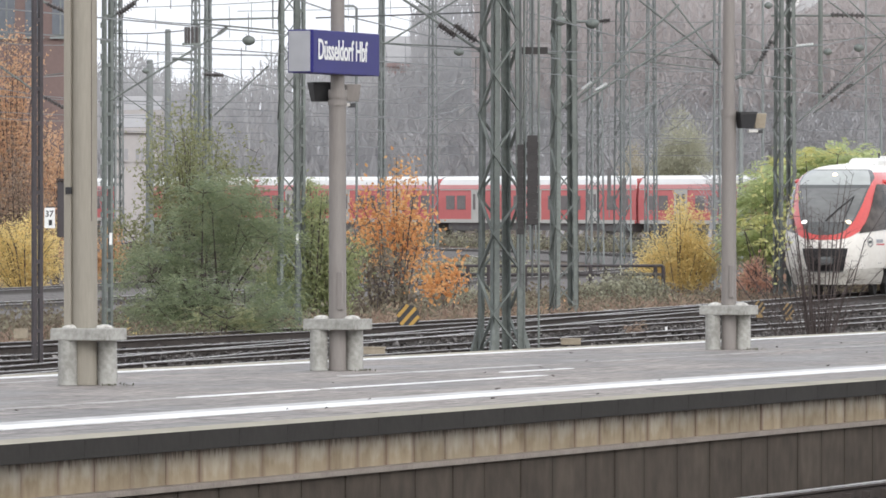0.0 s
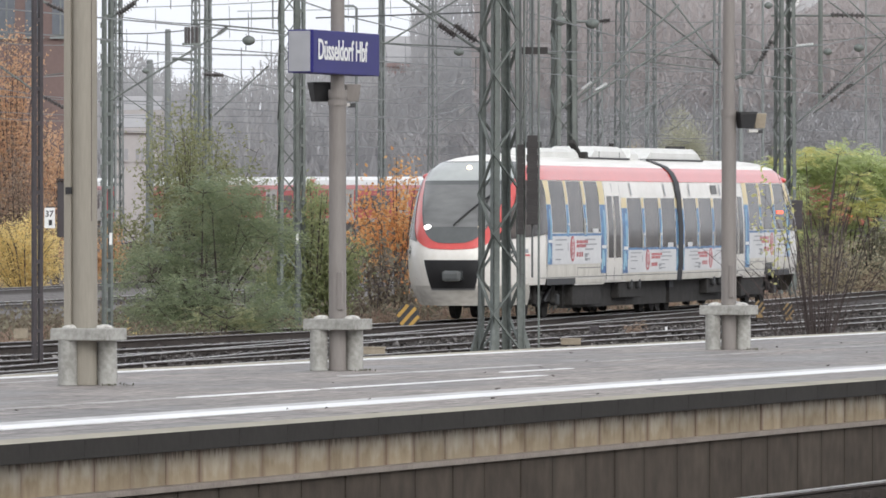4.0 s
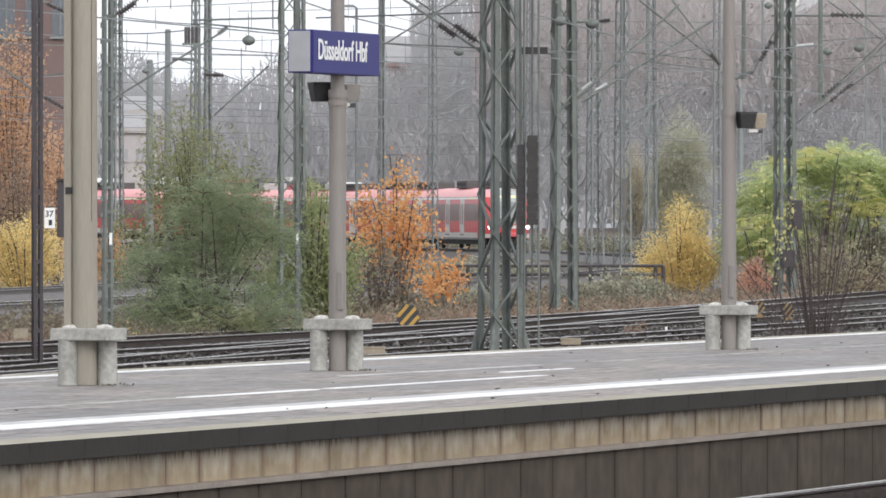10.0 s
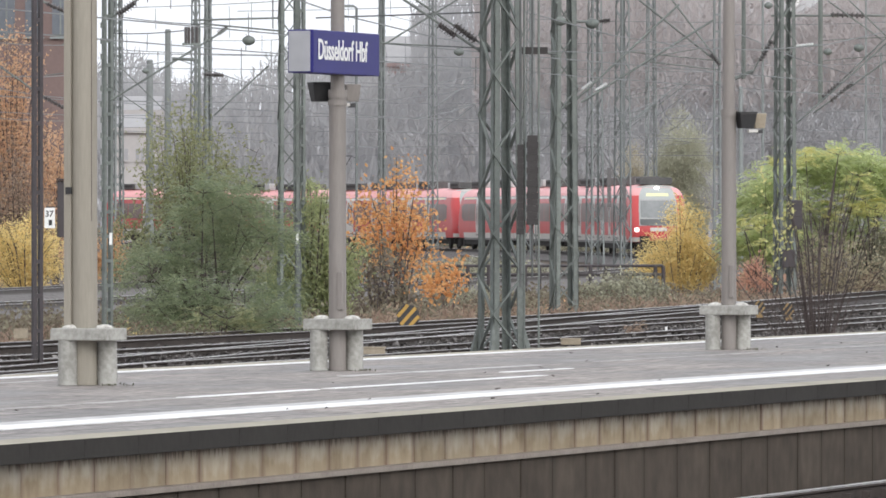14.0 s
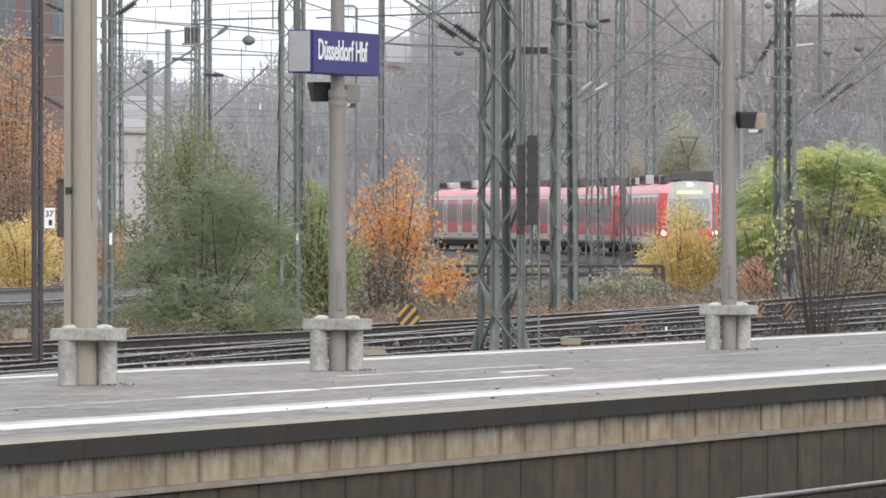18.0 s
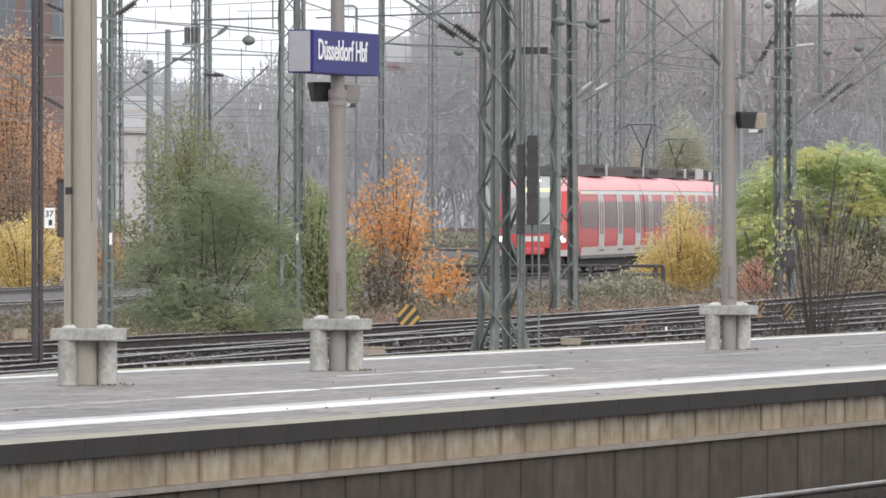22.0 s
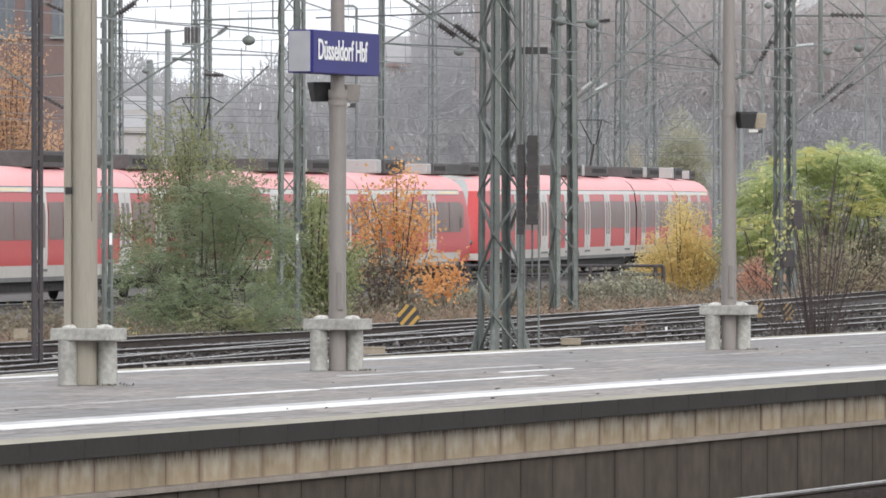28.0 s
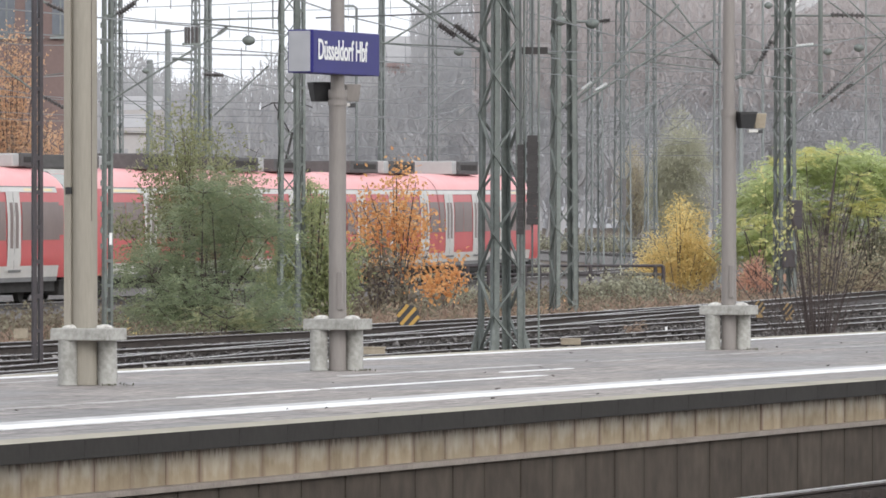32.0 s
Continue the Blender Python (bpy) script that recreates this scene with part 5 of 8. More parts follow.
    arm([((2.907, 202.462, 7.326), (4.208, 202.462, 7.355), 0.05)], [((4.02, 202.462, 7.355), (4.281, 202.462, 7.384), 0.09, "insulator")])
    pod((2.992, 201.385, 7.327), 0.17)
    pod((3.798, 201.385, 7.27), 0.19)
    pod((0.431, 215.385, 6.858), 0.16)
    # right-hand mast group
    arm([((9.127, 234.015, 6.600), (10.330, 234.015, 8.839), 0.04), ((8.625, 234.015, 6.466), (9.161, 234.015, 6.700), 0.08), ((8.892, 234.015, 8.806), (8.892, 234.015, 6.466), 0.11)], [((9.378, 234.015, 7.001), (9.729, 234.015, 7.602), 0.10, "insulator")])
    arm([((10.279, 247.692, 8.702), (13.871, 247.692, 8.702), 0.05), ((10.898, 247.692, 7.711), (11.818, 247.692, 7.782), 0.05), ((11.818, 247.692, 9.232), (11.818, 247.692, 5.977), 0.13)], [((12.137, 247.692, 8.737), (13.198, 247.692, 8.702), 0.10, "insulator"), ((10.987, 247.692, 7.746), (11.606, 247.692, 7.817), 0.05, "insulator_white")])
    arm([((10.129, 234.015, 4.861), (13.286, 235.157, 7.630), 0.04), ((11.019, 235.157, 5.479), (13.371, 235.157, 7.159), 0.04), ((11.220, 235.157, 5.849), (13.202, 235.157, 7.731), 0.035)],
        [((11.271, 235.157, 5.950), (11.892, 235.157, 6.453), 0.09, "insulator"), ((11.522, 235.157, 5.815), (12.194, 235.157, 6.403), 0.07, "insulator"), ((10.683, 235.157, 5.312), (11.153, 235.157, 5.714), 0.04, "insulator_white")])
    arm([((11.7, 242.308, 9.078), (13.431, 242.308, 7.832), 0.035), ((12.392, 242.308, 9.078), (13.569, 242.308, 7.935), 0.035), ((11.613, 242.308, 7.797), (13.569, 242.308, 7.901), 0.02), ((11.613, 242.308, 7.174), (13.569, 242.308, 7.347), 0.02)], [])
    pod((11.787, 242.308, 7.451), 0.15)
    pod((12.738, 242.308, 7.572), 0.18)
    pod((9.969, 242.308, 8.87), 0.15)
    pod((9.877, 235.157, 6.521), 0.13)
    # left group
    arm([((-6.785, 161.538, 4.682), (-4.385, 161.538, 6.158), 0.035), ((-5.527, 161.538, 5.535), (-5.065, 161.538, 5.512), 0.05), ((-6.6, 161.538, 5.374), (-5.515, 161.538, 4.312), 0.018), ((-6.854, 161.538, 5.005), (-5.931, 161.538, 4.37), 0.016)], [])
    arm([((-5.635, 177.692, 6.74), (-3.605, 177.692, 6.791), 0.035), ((-5.445, 177.692, 6.664), (-3.541, 177.692, 6.486), 0.03), ((-3.909, 177.692, 5.725), (-5.153, 177.692, 4.595), 0.03), ((-5.483, 177.692, 6.562), (-5.483, 177.692, 3.897), 0.05), ((-5.534, 177.692, 6.689), (-5.483, 177.692, 6.055), 0.035)],
        [((-5.356, 177.692, 5.522), (-4.925, 177.692, 5.496), 0.08, "insulator"), ((-5.052, 177.692, 6.435), (-4.848, 177.692, 6.588), 0.07, "insulator")])
    root = thing("line_switch", Matrix.Translation((-5.652, 176.615, 6.359)), "cluster of dark line switch insulators", "switch")
    for dx in (-0.09, -0.02, 0.06, 0.16):
        rodpart("post", (dx, 0, -0.16), (dx, 0, 0.2), 0.035, M["insulator"], root)
    boxpart("bar", (0.03, 0, -0.18), (0.4, 0.1, 0.05), M["mast"], root)
    pod((-4.366, 177.692, 6.283), 0.16)
    pod((-12.138, 323.077, 8.443), 0.16)
    arm([((-6.854, 161.538, 6.32), (-6.138, 161.538, 6.805), 0.04), ((-9.046, 161.538, 5.374), (-8.354, 161.538, 4.889), 0.03), ((-8.181, 161.538, 4.774), (-7.569, 161.538, 4.451), 0.03)], [((-6.646, 161.538, 6.435), (-6.277, 161.538, 6.689), 0.10, "insulator"), ((-8.146, 161.538, 4.751), (-7.685, 161.538, 4.497), 0.06, "insulator")])
    arm([((-11.889, 234.769, 7.788), (-10.967, 234.769, 7.788), 0.03), ((-11.806, 234.769, 6.581), (-11.269, 234.769, 6.648), 0.03), ((-11.973, 234.769, 8.828), (-11.001, 234.769, 8.358), 0.06)], [((-11.772, 234.769, 8.727), (-11.101, 234.769, 8.425), 0.10, "insulator")])
    root = thing("line_breaker", Matrix.Translation((-11.067, 233.692, 7.194)), "dark round line breaker on the mast", "switch")
    part("loop", rod(BM(), (0, 0, -0.25), (0, 0, 0.25), 0.12, 0.12, 12), M["black"], root)
    boxpart("cap", (0, 0, 0.28), (0.36, 0.2, 0.06), M["mast"], root)
    # step irons on the slender mast
    for k in range(15):
        root = thing("step_iron", Matrix.Translation((-6.93, 161.5, 6.214 - 0.322 * k)), "dark step iron on the slender mast", "step", "step irons")
        boxpart("tread", (0, 0, 0), (0.13, 0.06, 0.11), M["mast"], root)
    # span wires and droppers across the throat
    wire((-6.88, 165, 6.13), (-5.35, 165, 6.20), 0.012, "wire", 0.03)
    wire((-8.20, 200, 7.41), (-6.11, 200, 7.21), 0.012, "wire", 0.03)
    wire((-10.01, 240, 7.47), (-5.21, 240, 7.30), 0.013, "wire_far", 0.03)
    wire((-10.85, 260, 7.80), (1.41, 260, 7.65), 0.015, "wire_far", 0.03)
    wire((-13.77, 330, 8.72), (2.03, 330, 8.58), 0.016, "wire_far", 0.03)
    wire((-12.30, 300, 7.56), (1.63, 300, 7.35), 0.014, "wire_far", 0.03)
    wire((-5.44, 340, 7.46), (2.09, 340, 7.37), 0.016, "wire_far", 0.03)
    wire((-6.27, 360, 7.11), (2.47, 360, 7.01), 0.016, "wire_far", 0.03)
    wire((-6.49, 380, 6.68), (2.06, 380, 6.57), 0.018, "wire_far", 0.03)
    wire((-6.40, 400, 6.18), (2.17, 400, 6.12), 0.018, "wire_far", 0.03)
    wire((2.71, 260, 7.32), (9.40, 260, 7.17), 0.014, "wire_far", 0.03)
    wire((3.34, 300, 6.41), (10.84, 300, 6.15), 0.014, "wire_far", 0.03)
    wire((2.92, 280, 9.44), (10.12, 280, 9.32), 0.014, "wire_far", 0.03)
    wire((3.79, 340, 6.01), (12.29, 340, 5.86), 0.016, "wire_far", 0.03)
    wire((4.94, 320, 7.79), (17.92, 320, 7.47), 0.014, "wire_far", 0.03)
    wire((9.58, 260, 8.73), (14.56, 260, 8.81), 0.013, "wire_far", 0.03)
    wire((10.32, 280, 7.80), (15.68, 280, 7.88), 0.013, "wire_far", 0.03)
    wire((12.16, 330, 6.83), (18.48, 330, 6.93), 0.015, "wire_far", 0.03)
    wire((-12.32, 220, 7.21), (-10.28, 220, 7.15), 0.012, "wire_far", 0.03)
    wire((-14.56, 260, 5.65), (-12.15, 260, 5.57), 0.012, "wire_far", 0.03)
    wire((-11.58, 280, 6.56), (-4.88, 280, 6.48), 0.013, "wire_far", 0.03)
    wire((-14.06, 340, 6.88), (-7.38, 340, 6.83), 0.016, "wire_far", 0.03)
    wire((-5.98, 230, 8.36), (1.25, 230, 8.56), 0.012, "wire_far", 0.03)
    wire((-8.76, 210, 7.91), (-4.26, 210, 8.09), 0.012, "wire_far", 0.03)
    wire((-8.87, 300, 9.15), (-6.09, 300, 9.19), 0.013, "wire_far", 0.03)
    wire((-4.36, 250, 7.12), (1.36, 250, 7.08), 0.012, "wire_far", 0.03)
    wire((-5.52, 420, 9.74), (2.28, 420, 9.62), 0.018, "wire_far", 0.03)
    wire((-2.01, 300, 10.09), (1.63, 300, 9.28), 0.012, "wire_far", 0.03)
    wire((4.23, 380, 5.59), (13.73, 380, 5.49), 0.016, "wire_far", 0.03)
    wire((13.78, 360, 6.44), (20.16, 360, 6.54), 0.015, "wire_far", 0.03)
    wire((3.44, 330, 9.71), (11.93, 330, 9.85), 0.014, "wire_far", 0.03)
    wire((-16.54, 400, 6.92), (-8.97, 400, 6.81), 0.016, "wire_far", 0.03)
    rng = random.Random(9)
    for i in range(46):
        bearing = rng.choice((rng.uniform(-0.041, -0.0217), rng.uniform(-0.0274, 0.0054), rng.uniform(0.0104, 0.0554)))
        rise = rng.uniform(0.0164, 0.0289)
        d = rng.uniform(190, 330)
        p = Vector((bearing * d, d, 2.12 + rise * d))
        wire(p, p + Vector((rng.uniform(-0.00006, 0.00006) * d, 0, rng.uniform(0.0018, 0.0057) * d)), 0.011, "wire_far" if d > 240 else "wire", 0, "dropper_wire")
    for x, d, w, h in FAR_MASTS[4:]:
        for k in range(2):
            z, l = rng.uniform(5.5, 9.0), rng.uniform(1.6, 3.0)
            p = Vector((x, d, z))
            arm([(p, p + Vector((l, 0, l * 0.75)), 0.035), (p + Vector((0, 0, 1.4)), p + Vector((l, 0, l * 0.75)), 0.025)], [], "mast_far", "distant slanting cantilever tube")
    # the wires over the tracks
    for line, ya, yb in ((LINE_1, 400, 60), (LINE_2, 250, 60), (LINE_S, 480, 90), (LINE_4, 400, 130), (LINE_X, 700, 400)):
        s0, s1 = sorted((line.where_y(ya), line.where_y(yb)))
        n = max(2, int((s1 - s0) / 48))
        for h, sag in ((5.6, 0.0), (7.0, 0.9)):
            for i in range(n):
                wire(line.at(s0 + (s1 - s0) * i / n) + Vector((0, 0, h)), line.at(s0 + (s1 - s0) * (i + 1) / n) + Vector((0, 0, h)), 0.012, "wire_far", sag, "contact_wire")


build_wires()
# ---- trains: in a car's own axes x points ahead, the nose is at x = 0, y is its left, z = 0 the rail ----
class Hull:
    """The skin of a car: half width and nose position by height, rounded in plan at the nose."""

    def __init__(self, width, nose, depth, power=2.5, slim=((0, 1.0), (4, 1.0))):
        self.sz, self.sw = zip(*slim)
        self.wz, self.ww = zip(*width)
        self.nz, self.nx = zip(*nose)
        self.d, self.n = depth, power

    def w(self, z):
        return float(np.interp(z, self.wz, self.ww))

    def f(self, z):
        return float(np.interp(z, self.nz, self.nx))

    def g(self, back, z):
        """How far the nose has widened to the full width."""
        slim = float(np.interp(z, self.sz, self.sw))
        return slim + (1 - slim) * min(1.0, max(0.0, back / self.d))

    def angle(self, y, z):
        """The angle at which the nose is y metres off its middle."""
        return math.degrees(math.asin(min(0.999, y / (self.w(z) * (float(np.interp(z, self.sz, self.sw)) + 0.02))) ** (self.n / 2)))

    def front(self, th, z, off=0.0):
        a = radians(th)
        w, xf, d, e = self.w(z), self.f(z), self.d, 2 / self.n
        y = w * math.copysign(abs(math.sin(a)) ** e, a)
        x = xf + d - d * abs(math.cos(a)) ** e
        y *= self.g(x - xf, z)
        return Vector((-(x - off * math.cos(a)), y + off * math.sin(a), z))

    def side(self, s, xb, z, off=0.0):
        w, k = self.w(z), self.f(z) + self.d
        y = w
        if xb < k:
            r = min(1.0, max(0.0, (k - xb) / self.d))
            y = w * max(0.0, 1 - r**self.n) ** (1 / self.n) * self.g(xb - self.f(z), z)
        return Vector((-xb, s * (y + off), z))


def grid_part(name, rows, material, parent, label="", smooth=True):
    k = len(rows[0])
    verts = [p for r in rows for p in r]
    faces = [(j * k + i, j * k + i + 1, (j + 1) * k + i + 1, (j + 1) * k + i) for j in range(len(rows) - 1) for i in range(k - 1)]
    ob = new(name, raw(name, verts, faces, material, smooth))
    ob.parent = parent
    if label:
        tagged(ob, label)
    return ob


def side_patch(name, hull, s, x0, x1, z0, z1, off, material, parent, label="", nx=2, nz=6, lean=0.0):
    rows = []
    for j in range(nz + 1):
        z = z0 + (z1 - z0) * j / nz
        rows.append([hull.side(s, x0 + (x1 - x0) * i / nx + lean * (z - z0), z, off) for i in range(nx + 1)])
    return grid_part(name, rows, material, parent, label)


def front_patch(name, hull, th, lo, hi, off, material, parent, label="", n=24, nz=10):
    rows = []
    for j in range(nz + 1):
        row = []
        for i in range(n + 1):
            a = -th + 2 * th * i / n
            row.append(hull.front(a, lo(a) + (hi(a) - lo(a)) * j / nz, off))
        rows.append(row)
    return grid_part(name, rows, material, parent, label)


def shell(name, hull, length, zs, material, parent, tail=True):
    ths = [-90 + 180 * i / 28 for i in range(29)]
    rows = []
    for z in zs:
        k = hull.f(z) + hull.d
        row = [hull.side(-1, length, z), hull.side(-1, max(k + 0.01, 4.2), z)]
        row += [hull.front(a, z) for a in ths]
        row += [hull.side(1, max(k + 0.01, 4.2), z), hull.side(1, length, z)]
        rows.append(row)
    return grid_part(name, rows, material, parent)


def wheelset(parent, x, r=0.38, k="dark", spread=1.0):
    b = part("bogie", box(BM(), (x, 0, 0.48), (spread * 2 + 0.9, 2.0, 0.22), None, 0.03), M[k], parent)
    for dx in (-spread, spread):
        for s in (-1, 1):
            part("wheel", rod(BM(), (x + dx, s * 0.70, r), (x + dx, s * 0.83, r), r, r * 0.96, 20), M[k], b)
    for s in (-1, 1):
        part("side_frame", box(BM(), (x, s * 1.02, 0.5), (spread * 2 + 0.7, 0.12, 0.24), None, 0.03), M[k], b)
    return b


TALENT = Hull(((0.3, 1.22), (0.6, 1.38), (0.9, 1.45), (1.2, 1.46), (2.1, 1.46), (2.8, 1.40), (3.13, 1.34), (3.35, 1.22), (3.5, 1.06), (3.62, 0.75), (3.68, 0.40), (3.70, 0.02)),
              ((0.3, -0.08), (0.75, -0.32), (1.1, -0.45), (1.45, -0.48), (1.62, -0.44), (1.95, -0.28), (2.4, 0.08), (2.8, 0.48), (3.1, 0.86), (3.35, 1.24), (3.55, 1.7), (3.66, 2.2), (3.7, 2.6)), 2.0, 3.3, ((0, 0.68), (1.6, 0.68), (2.2, 0.71), (3.1, 0.85), (3.7, 0.92)))


def railcar(m, leading=True):
    """One half of the two-part diesel railcar; the halves carry different roof gear."""
    h, L = TALENT, 16.75
    root = thing("railcar_half", m, "white and red diesel railcar half with advertising stripes", "railcar", "halves of the articulated railcar")
    shell("body", h, L, [0.78, 0.9, 1.0, 1.2, 1.45, 1.62, 1.95, 2.2, 2.5, 2.8, 3.0, 3.13, 3.25, 3.35, 3.45, 3.5, 3.56, 3.62, 3.66, 3.69, 3.7], M["t_white"], root)
    boxpart("inner_floor", (-L / 2 - 0.6, 0, 0.86), (L - 1.4, 2.7, 0.1), M["dark"], root)
    # nose apron
    rows = []
    for z in (0.34, 0.45, 0.6, 0.78):
        rows.append([h.front(-78 + 156 * i / 20, z) for i in range(21)])
    grid_part("front_apron", rows, M["t_dirty"], root, "soot-stained white apron")
    for s in (-1, 1):
        side_patch("apron_wing", h, s, 0.9, 1.75, 0.34, 0.80, 0.004, M["t_dirty"], root, "", 3, 3, -0.9)
    # red surround, grey mask, windscreen
    def lower_edge(pairs, last):
        ang = [h.angle(y, z) for y, z in pairs]
        zs = [z for _, z in pairs]
        return lambda a: float(np.interp(abs(a), ang + [last], zs + [zs[-1]]))

    mask_low = lower_edge(((0, 1.72), (0.30, 1.73), (0.48, 1.79), (0.60, 1.90), (0.69, 2.03), (0.767, 2.22), (0.85, 2.5), (0.93, 2.9), (0.98, 3.15), (1.0, 3.3)), 80)
    red_low = lower_edge(((0, 1.58), (0.48, 1.60), (0.67, 1.66), (0.82, 1.78), (0.94, 1.97), (1.02, 2.22), (1.09, 2.6), (1.14, 3.0), (1.15, 3.12)), 88)
    front_patch("red_surround", h, 84, red_low, lambda a: 3.44, 0.012, M["t_red"], root, "coral red band sweeping round the windscreen", 48, 12)
    front_patch("front_mask", h, h.angle(1.0, 3.3), mask_low, lambda a: 3.54, 0.022, M["mask"], root, "dark grey glazed front mask", 48, 12)
    wide = h.angle(0.91, 2.98)
    front_patch("windscreen", h, wide, lower_edge(((0, 2.08), (0.66, 2.08), (0.72, 2.2), (0.80, 2.5), (0.87, 2.8), (0.91, 2.98)), 80), lambda a: 3.02, 0.032, M["t_screen"], root, "grey reflecting windscreen", 40, 8)
    front_patch("destination_panel", h, h.angle(0.95, 3.2), lambda a: 3.11, lambda a: 3.52, 0.030, M["panel_glass"], root, "pale glazed destination panel")
    for s in (-1, 1):
        p = h.front(s * h.angle(0.60, 2.07), 2.07, 0.03)
        bm = BM()
        bmesh.ops.create_uvsphere(bm, u_segments=12, v_segments=8, radius=0.076, matrix=Matrix.Translation(p) @ Matrix.Diagonal((0.5, 1.2, 0.8, 1)))
        part("headlamp", bm, M["lamp_white"] if s < 0 else M["lamp_warm"], root, "lit headlamp", True)
    bm = BM()
    bmesh.ops.create_uvsphere(bm, u_segments=12, v_segments=8, radius=0.07, matrix=Matrix.Translation(h.front(0, 3.38, 0.02)))
    part("top_lamp", bm, M["lamp_warm"], root, "lit roof headlamp", True)
    bm = BM()
    pts = [h.front(h.angle(0.62 * i / 5, 2.4), 2.12 + 0.66 * i / 5, 0.075) for i in range(6)]
    for p, q in zip(pts, pts[1:]):
        rod(bm, p, q, 0.022, 0.02, 6)
    part("wiper", bm, M["black"], root)
    bm = BM()
    pts = [h.front(h.angle(0.52 + 0.1 * i / 4, 2.4), 2.22 + 0.58 * i / 4, 0.075) for i in range(5)]
    for p, q in zip(pts, pts[1:]):
        rod(bm, p, q, 0.014, 0.014, 5)
    part("wiper_blade", bm, M["black"], root)
    # coupler opening
    rows = []
    for j in range(5):
        half = h.angle(0.52 + 0.11 * j / 4, 1.0)
        rows.append([h.front(-half + 2 * half * i / 12, 0.72 + 0.63 * j / 4, 0.012) for i in range(13)])
    grid_part("coupler_opening", rows, M["black"], root, "black coupler opening")
    part("coupler", box(BM(), (0.50, 0.05, 1.0), (0.4, 0.42, 0.24), None, 0.07), M["mask"], root, "grey automatic coupler")
    front_patch("coupler_lip", h, h.angle(0.5, 0.75), lambda a: 0.68, lambda a: 0.72, 0.02, M["s_grey"], root, "", 12, 2)
    for s in (-1, 1):
        # side red band and dark cab glazing
        side_patch("red_band", h, s, 1.75, L, 3.13, 3.46, 0.014, M["t_red"], root, "", 30, 6)
        rows = []
        for j in range(9):
            z = 1.82 + (3.12 - 1.82) * j / 8
            y = float(np.interp(z, (1.78, 2.2, 2.6, 3.0, 3.12), (0.80, 0.935, 1.01, 1.055, 1.065)))
            a = -h.front(h.angle(y, z), z).x
            rows.append([h.side(s, a + (2.62 - a) * (i / 8) ** 1.4, z + (-0.06 + 0.16 * (i / 8)) * (1 - j / 8), 0.026) for i in range(9)])
        grid_part("cab_glazing", rows, M["glass"], root, "dark sloping cab side window")
        bm = BM()
        bmesh.ops.create_uvsphere(bm, u_segments=14, v_segments=8, radius=0.17, matrix=Matrix.Translation((-2.4, s * 1.2, 3.2)) @ Matrix.Diagonal((1.5, 0.8, 0.5, 1)))
        part("mirror_fairing", bm, M["t_red"], root, "", True)
        # glazing strips
        for a, b in ((3.1, 4.55), (4.9, 6.3), (6.75, 8.2)):
            side_patch("window", h, s, a, b, 1.95, 3.11, 0.014, M["glass"], root)
        for a, b in ((11.0, 12.6), (12.95, 14.5), (14.85, 16.45)):
            side_patch("window", h, s, a, b, 1.57, 2.74, 0.014, M["glass"], root)
        # advert posts: cream above, blue below
        for a, b, lo2, top in ((2.62, 3.1, 1.23, 3.12), (4.6, 4.86, 1.85, 3.12), (6.4, 6.68, 1.85, 3.12), (8.12, 8.7, 1.0, 3.12), (10.45, 11.05, 0.98, 2.74), (12.65, 12.92, 1.5, 2.74), (14.55, 14.82, 1.5, 2.74), (16.42, 16.72, 1.0, 2.74)):
            cut = 2.58 if top > 3 else 2.50
            side_patch("cream_post", h, s, a, b, cut, top, 0.018, M["ad_yellow"], root, "", 1, 3)
            side_patch("blue_post", h, s, a, b, lo2, cut, 0.018, M["ad_blue"], root, "", 1, 4)
            for x in (a - 0.035, b):
                side_patch("white_edge", h, s, x, x + 0.035, lo2, top, 0.019, M["white"], root, "", 1, 4)
            wide = b - a
            for k, (f0, f1, g0, g1, lean2) in enumerate(((0.62, 0.86, 0.42, 0.92, -0.06), (0.10, 0.40, 0.05, 0.34, 0.16), (0.15, 0.95, 0.36, 0.41, 0.0), (0.5, 0.75, 0.10, 0.30, -0.2))):
                z2, z3 = lo2 + (cut - lo2) * g0, lo2 + (cut - lo2) * g1
                x2, x3 = a + wide * f0, a + wide * f1
                top_x = lean2 * (z3 - z2)
                if x2 + min(0, top_x) >= a and x3 + max(0, top_x) <= b:
                    side_patch("light_streak", h, s, x2, x3, z2, z3, 0.022, M["ad_sky"] if k != 2 else M["white"], root, "", 1, 2, lean2)
            if wide < 0.3 and b > 6 and b < 16:
                side_patch("pale_figure", h, s, a - 0.06, a + 0.14, lo2 + 0.05, lo2 + 0.42, 0.023, M["ad_pale"], root, "", 1, 2)
        # advert boards with unreadable lines of writing
        for a, b, lo2, hi2 in ((3.1, 8.2, 1.23, 1.90), (11.0, 16.45, 0.99, 1.55)):
            side_patch("advert_board", h, s, a, b, lo2, hi2, 0.017, M["t_board"], root, "white advertising board with small print")
            hh = hi2 - lo2
            side_patch("board_edge", h, s, a, b, hi2 - 0.03, hi2 + 0.02, 0.020, M["ad_blue"], root, "", 2, 1)
            side_patch("paper_label", h, s, b - 1.0, b - 0.4, hi2 + 0.02, hi2 + 0.13, 0.024, M["t_board"], root, "", 1, 1)
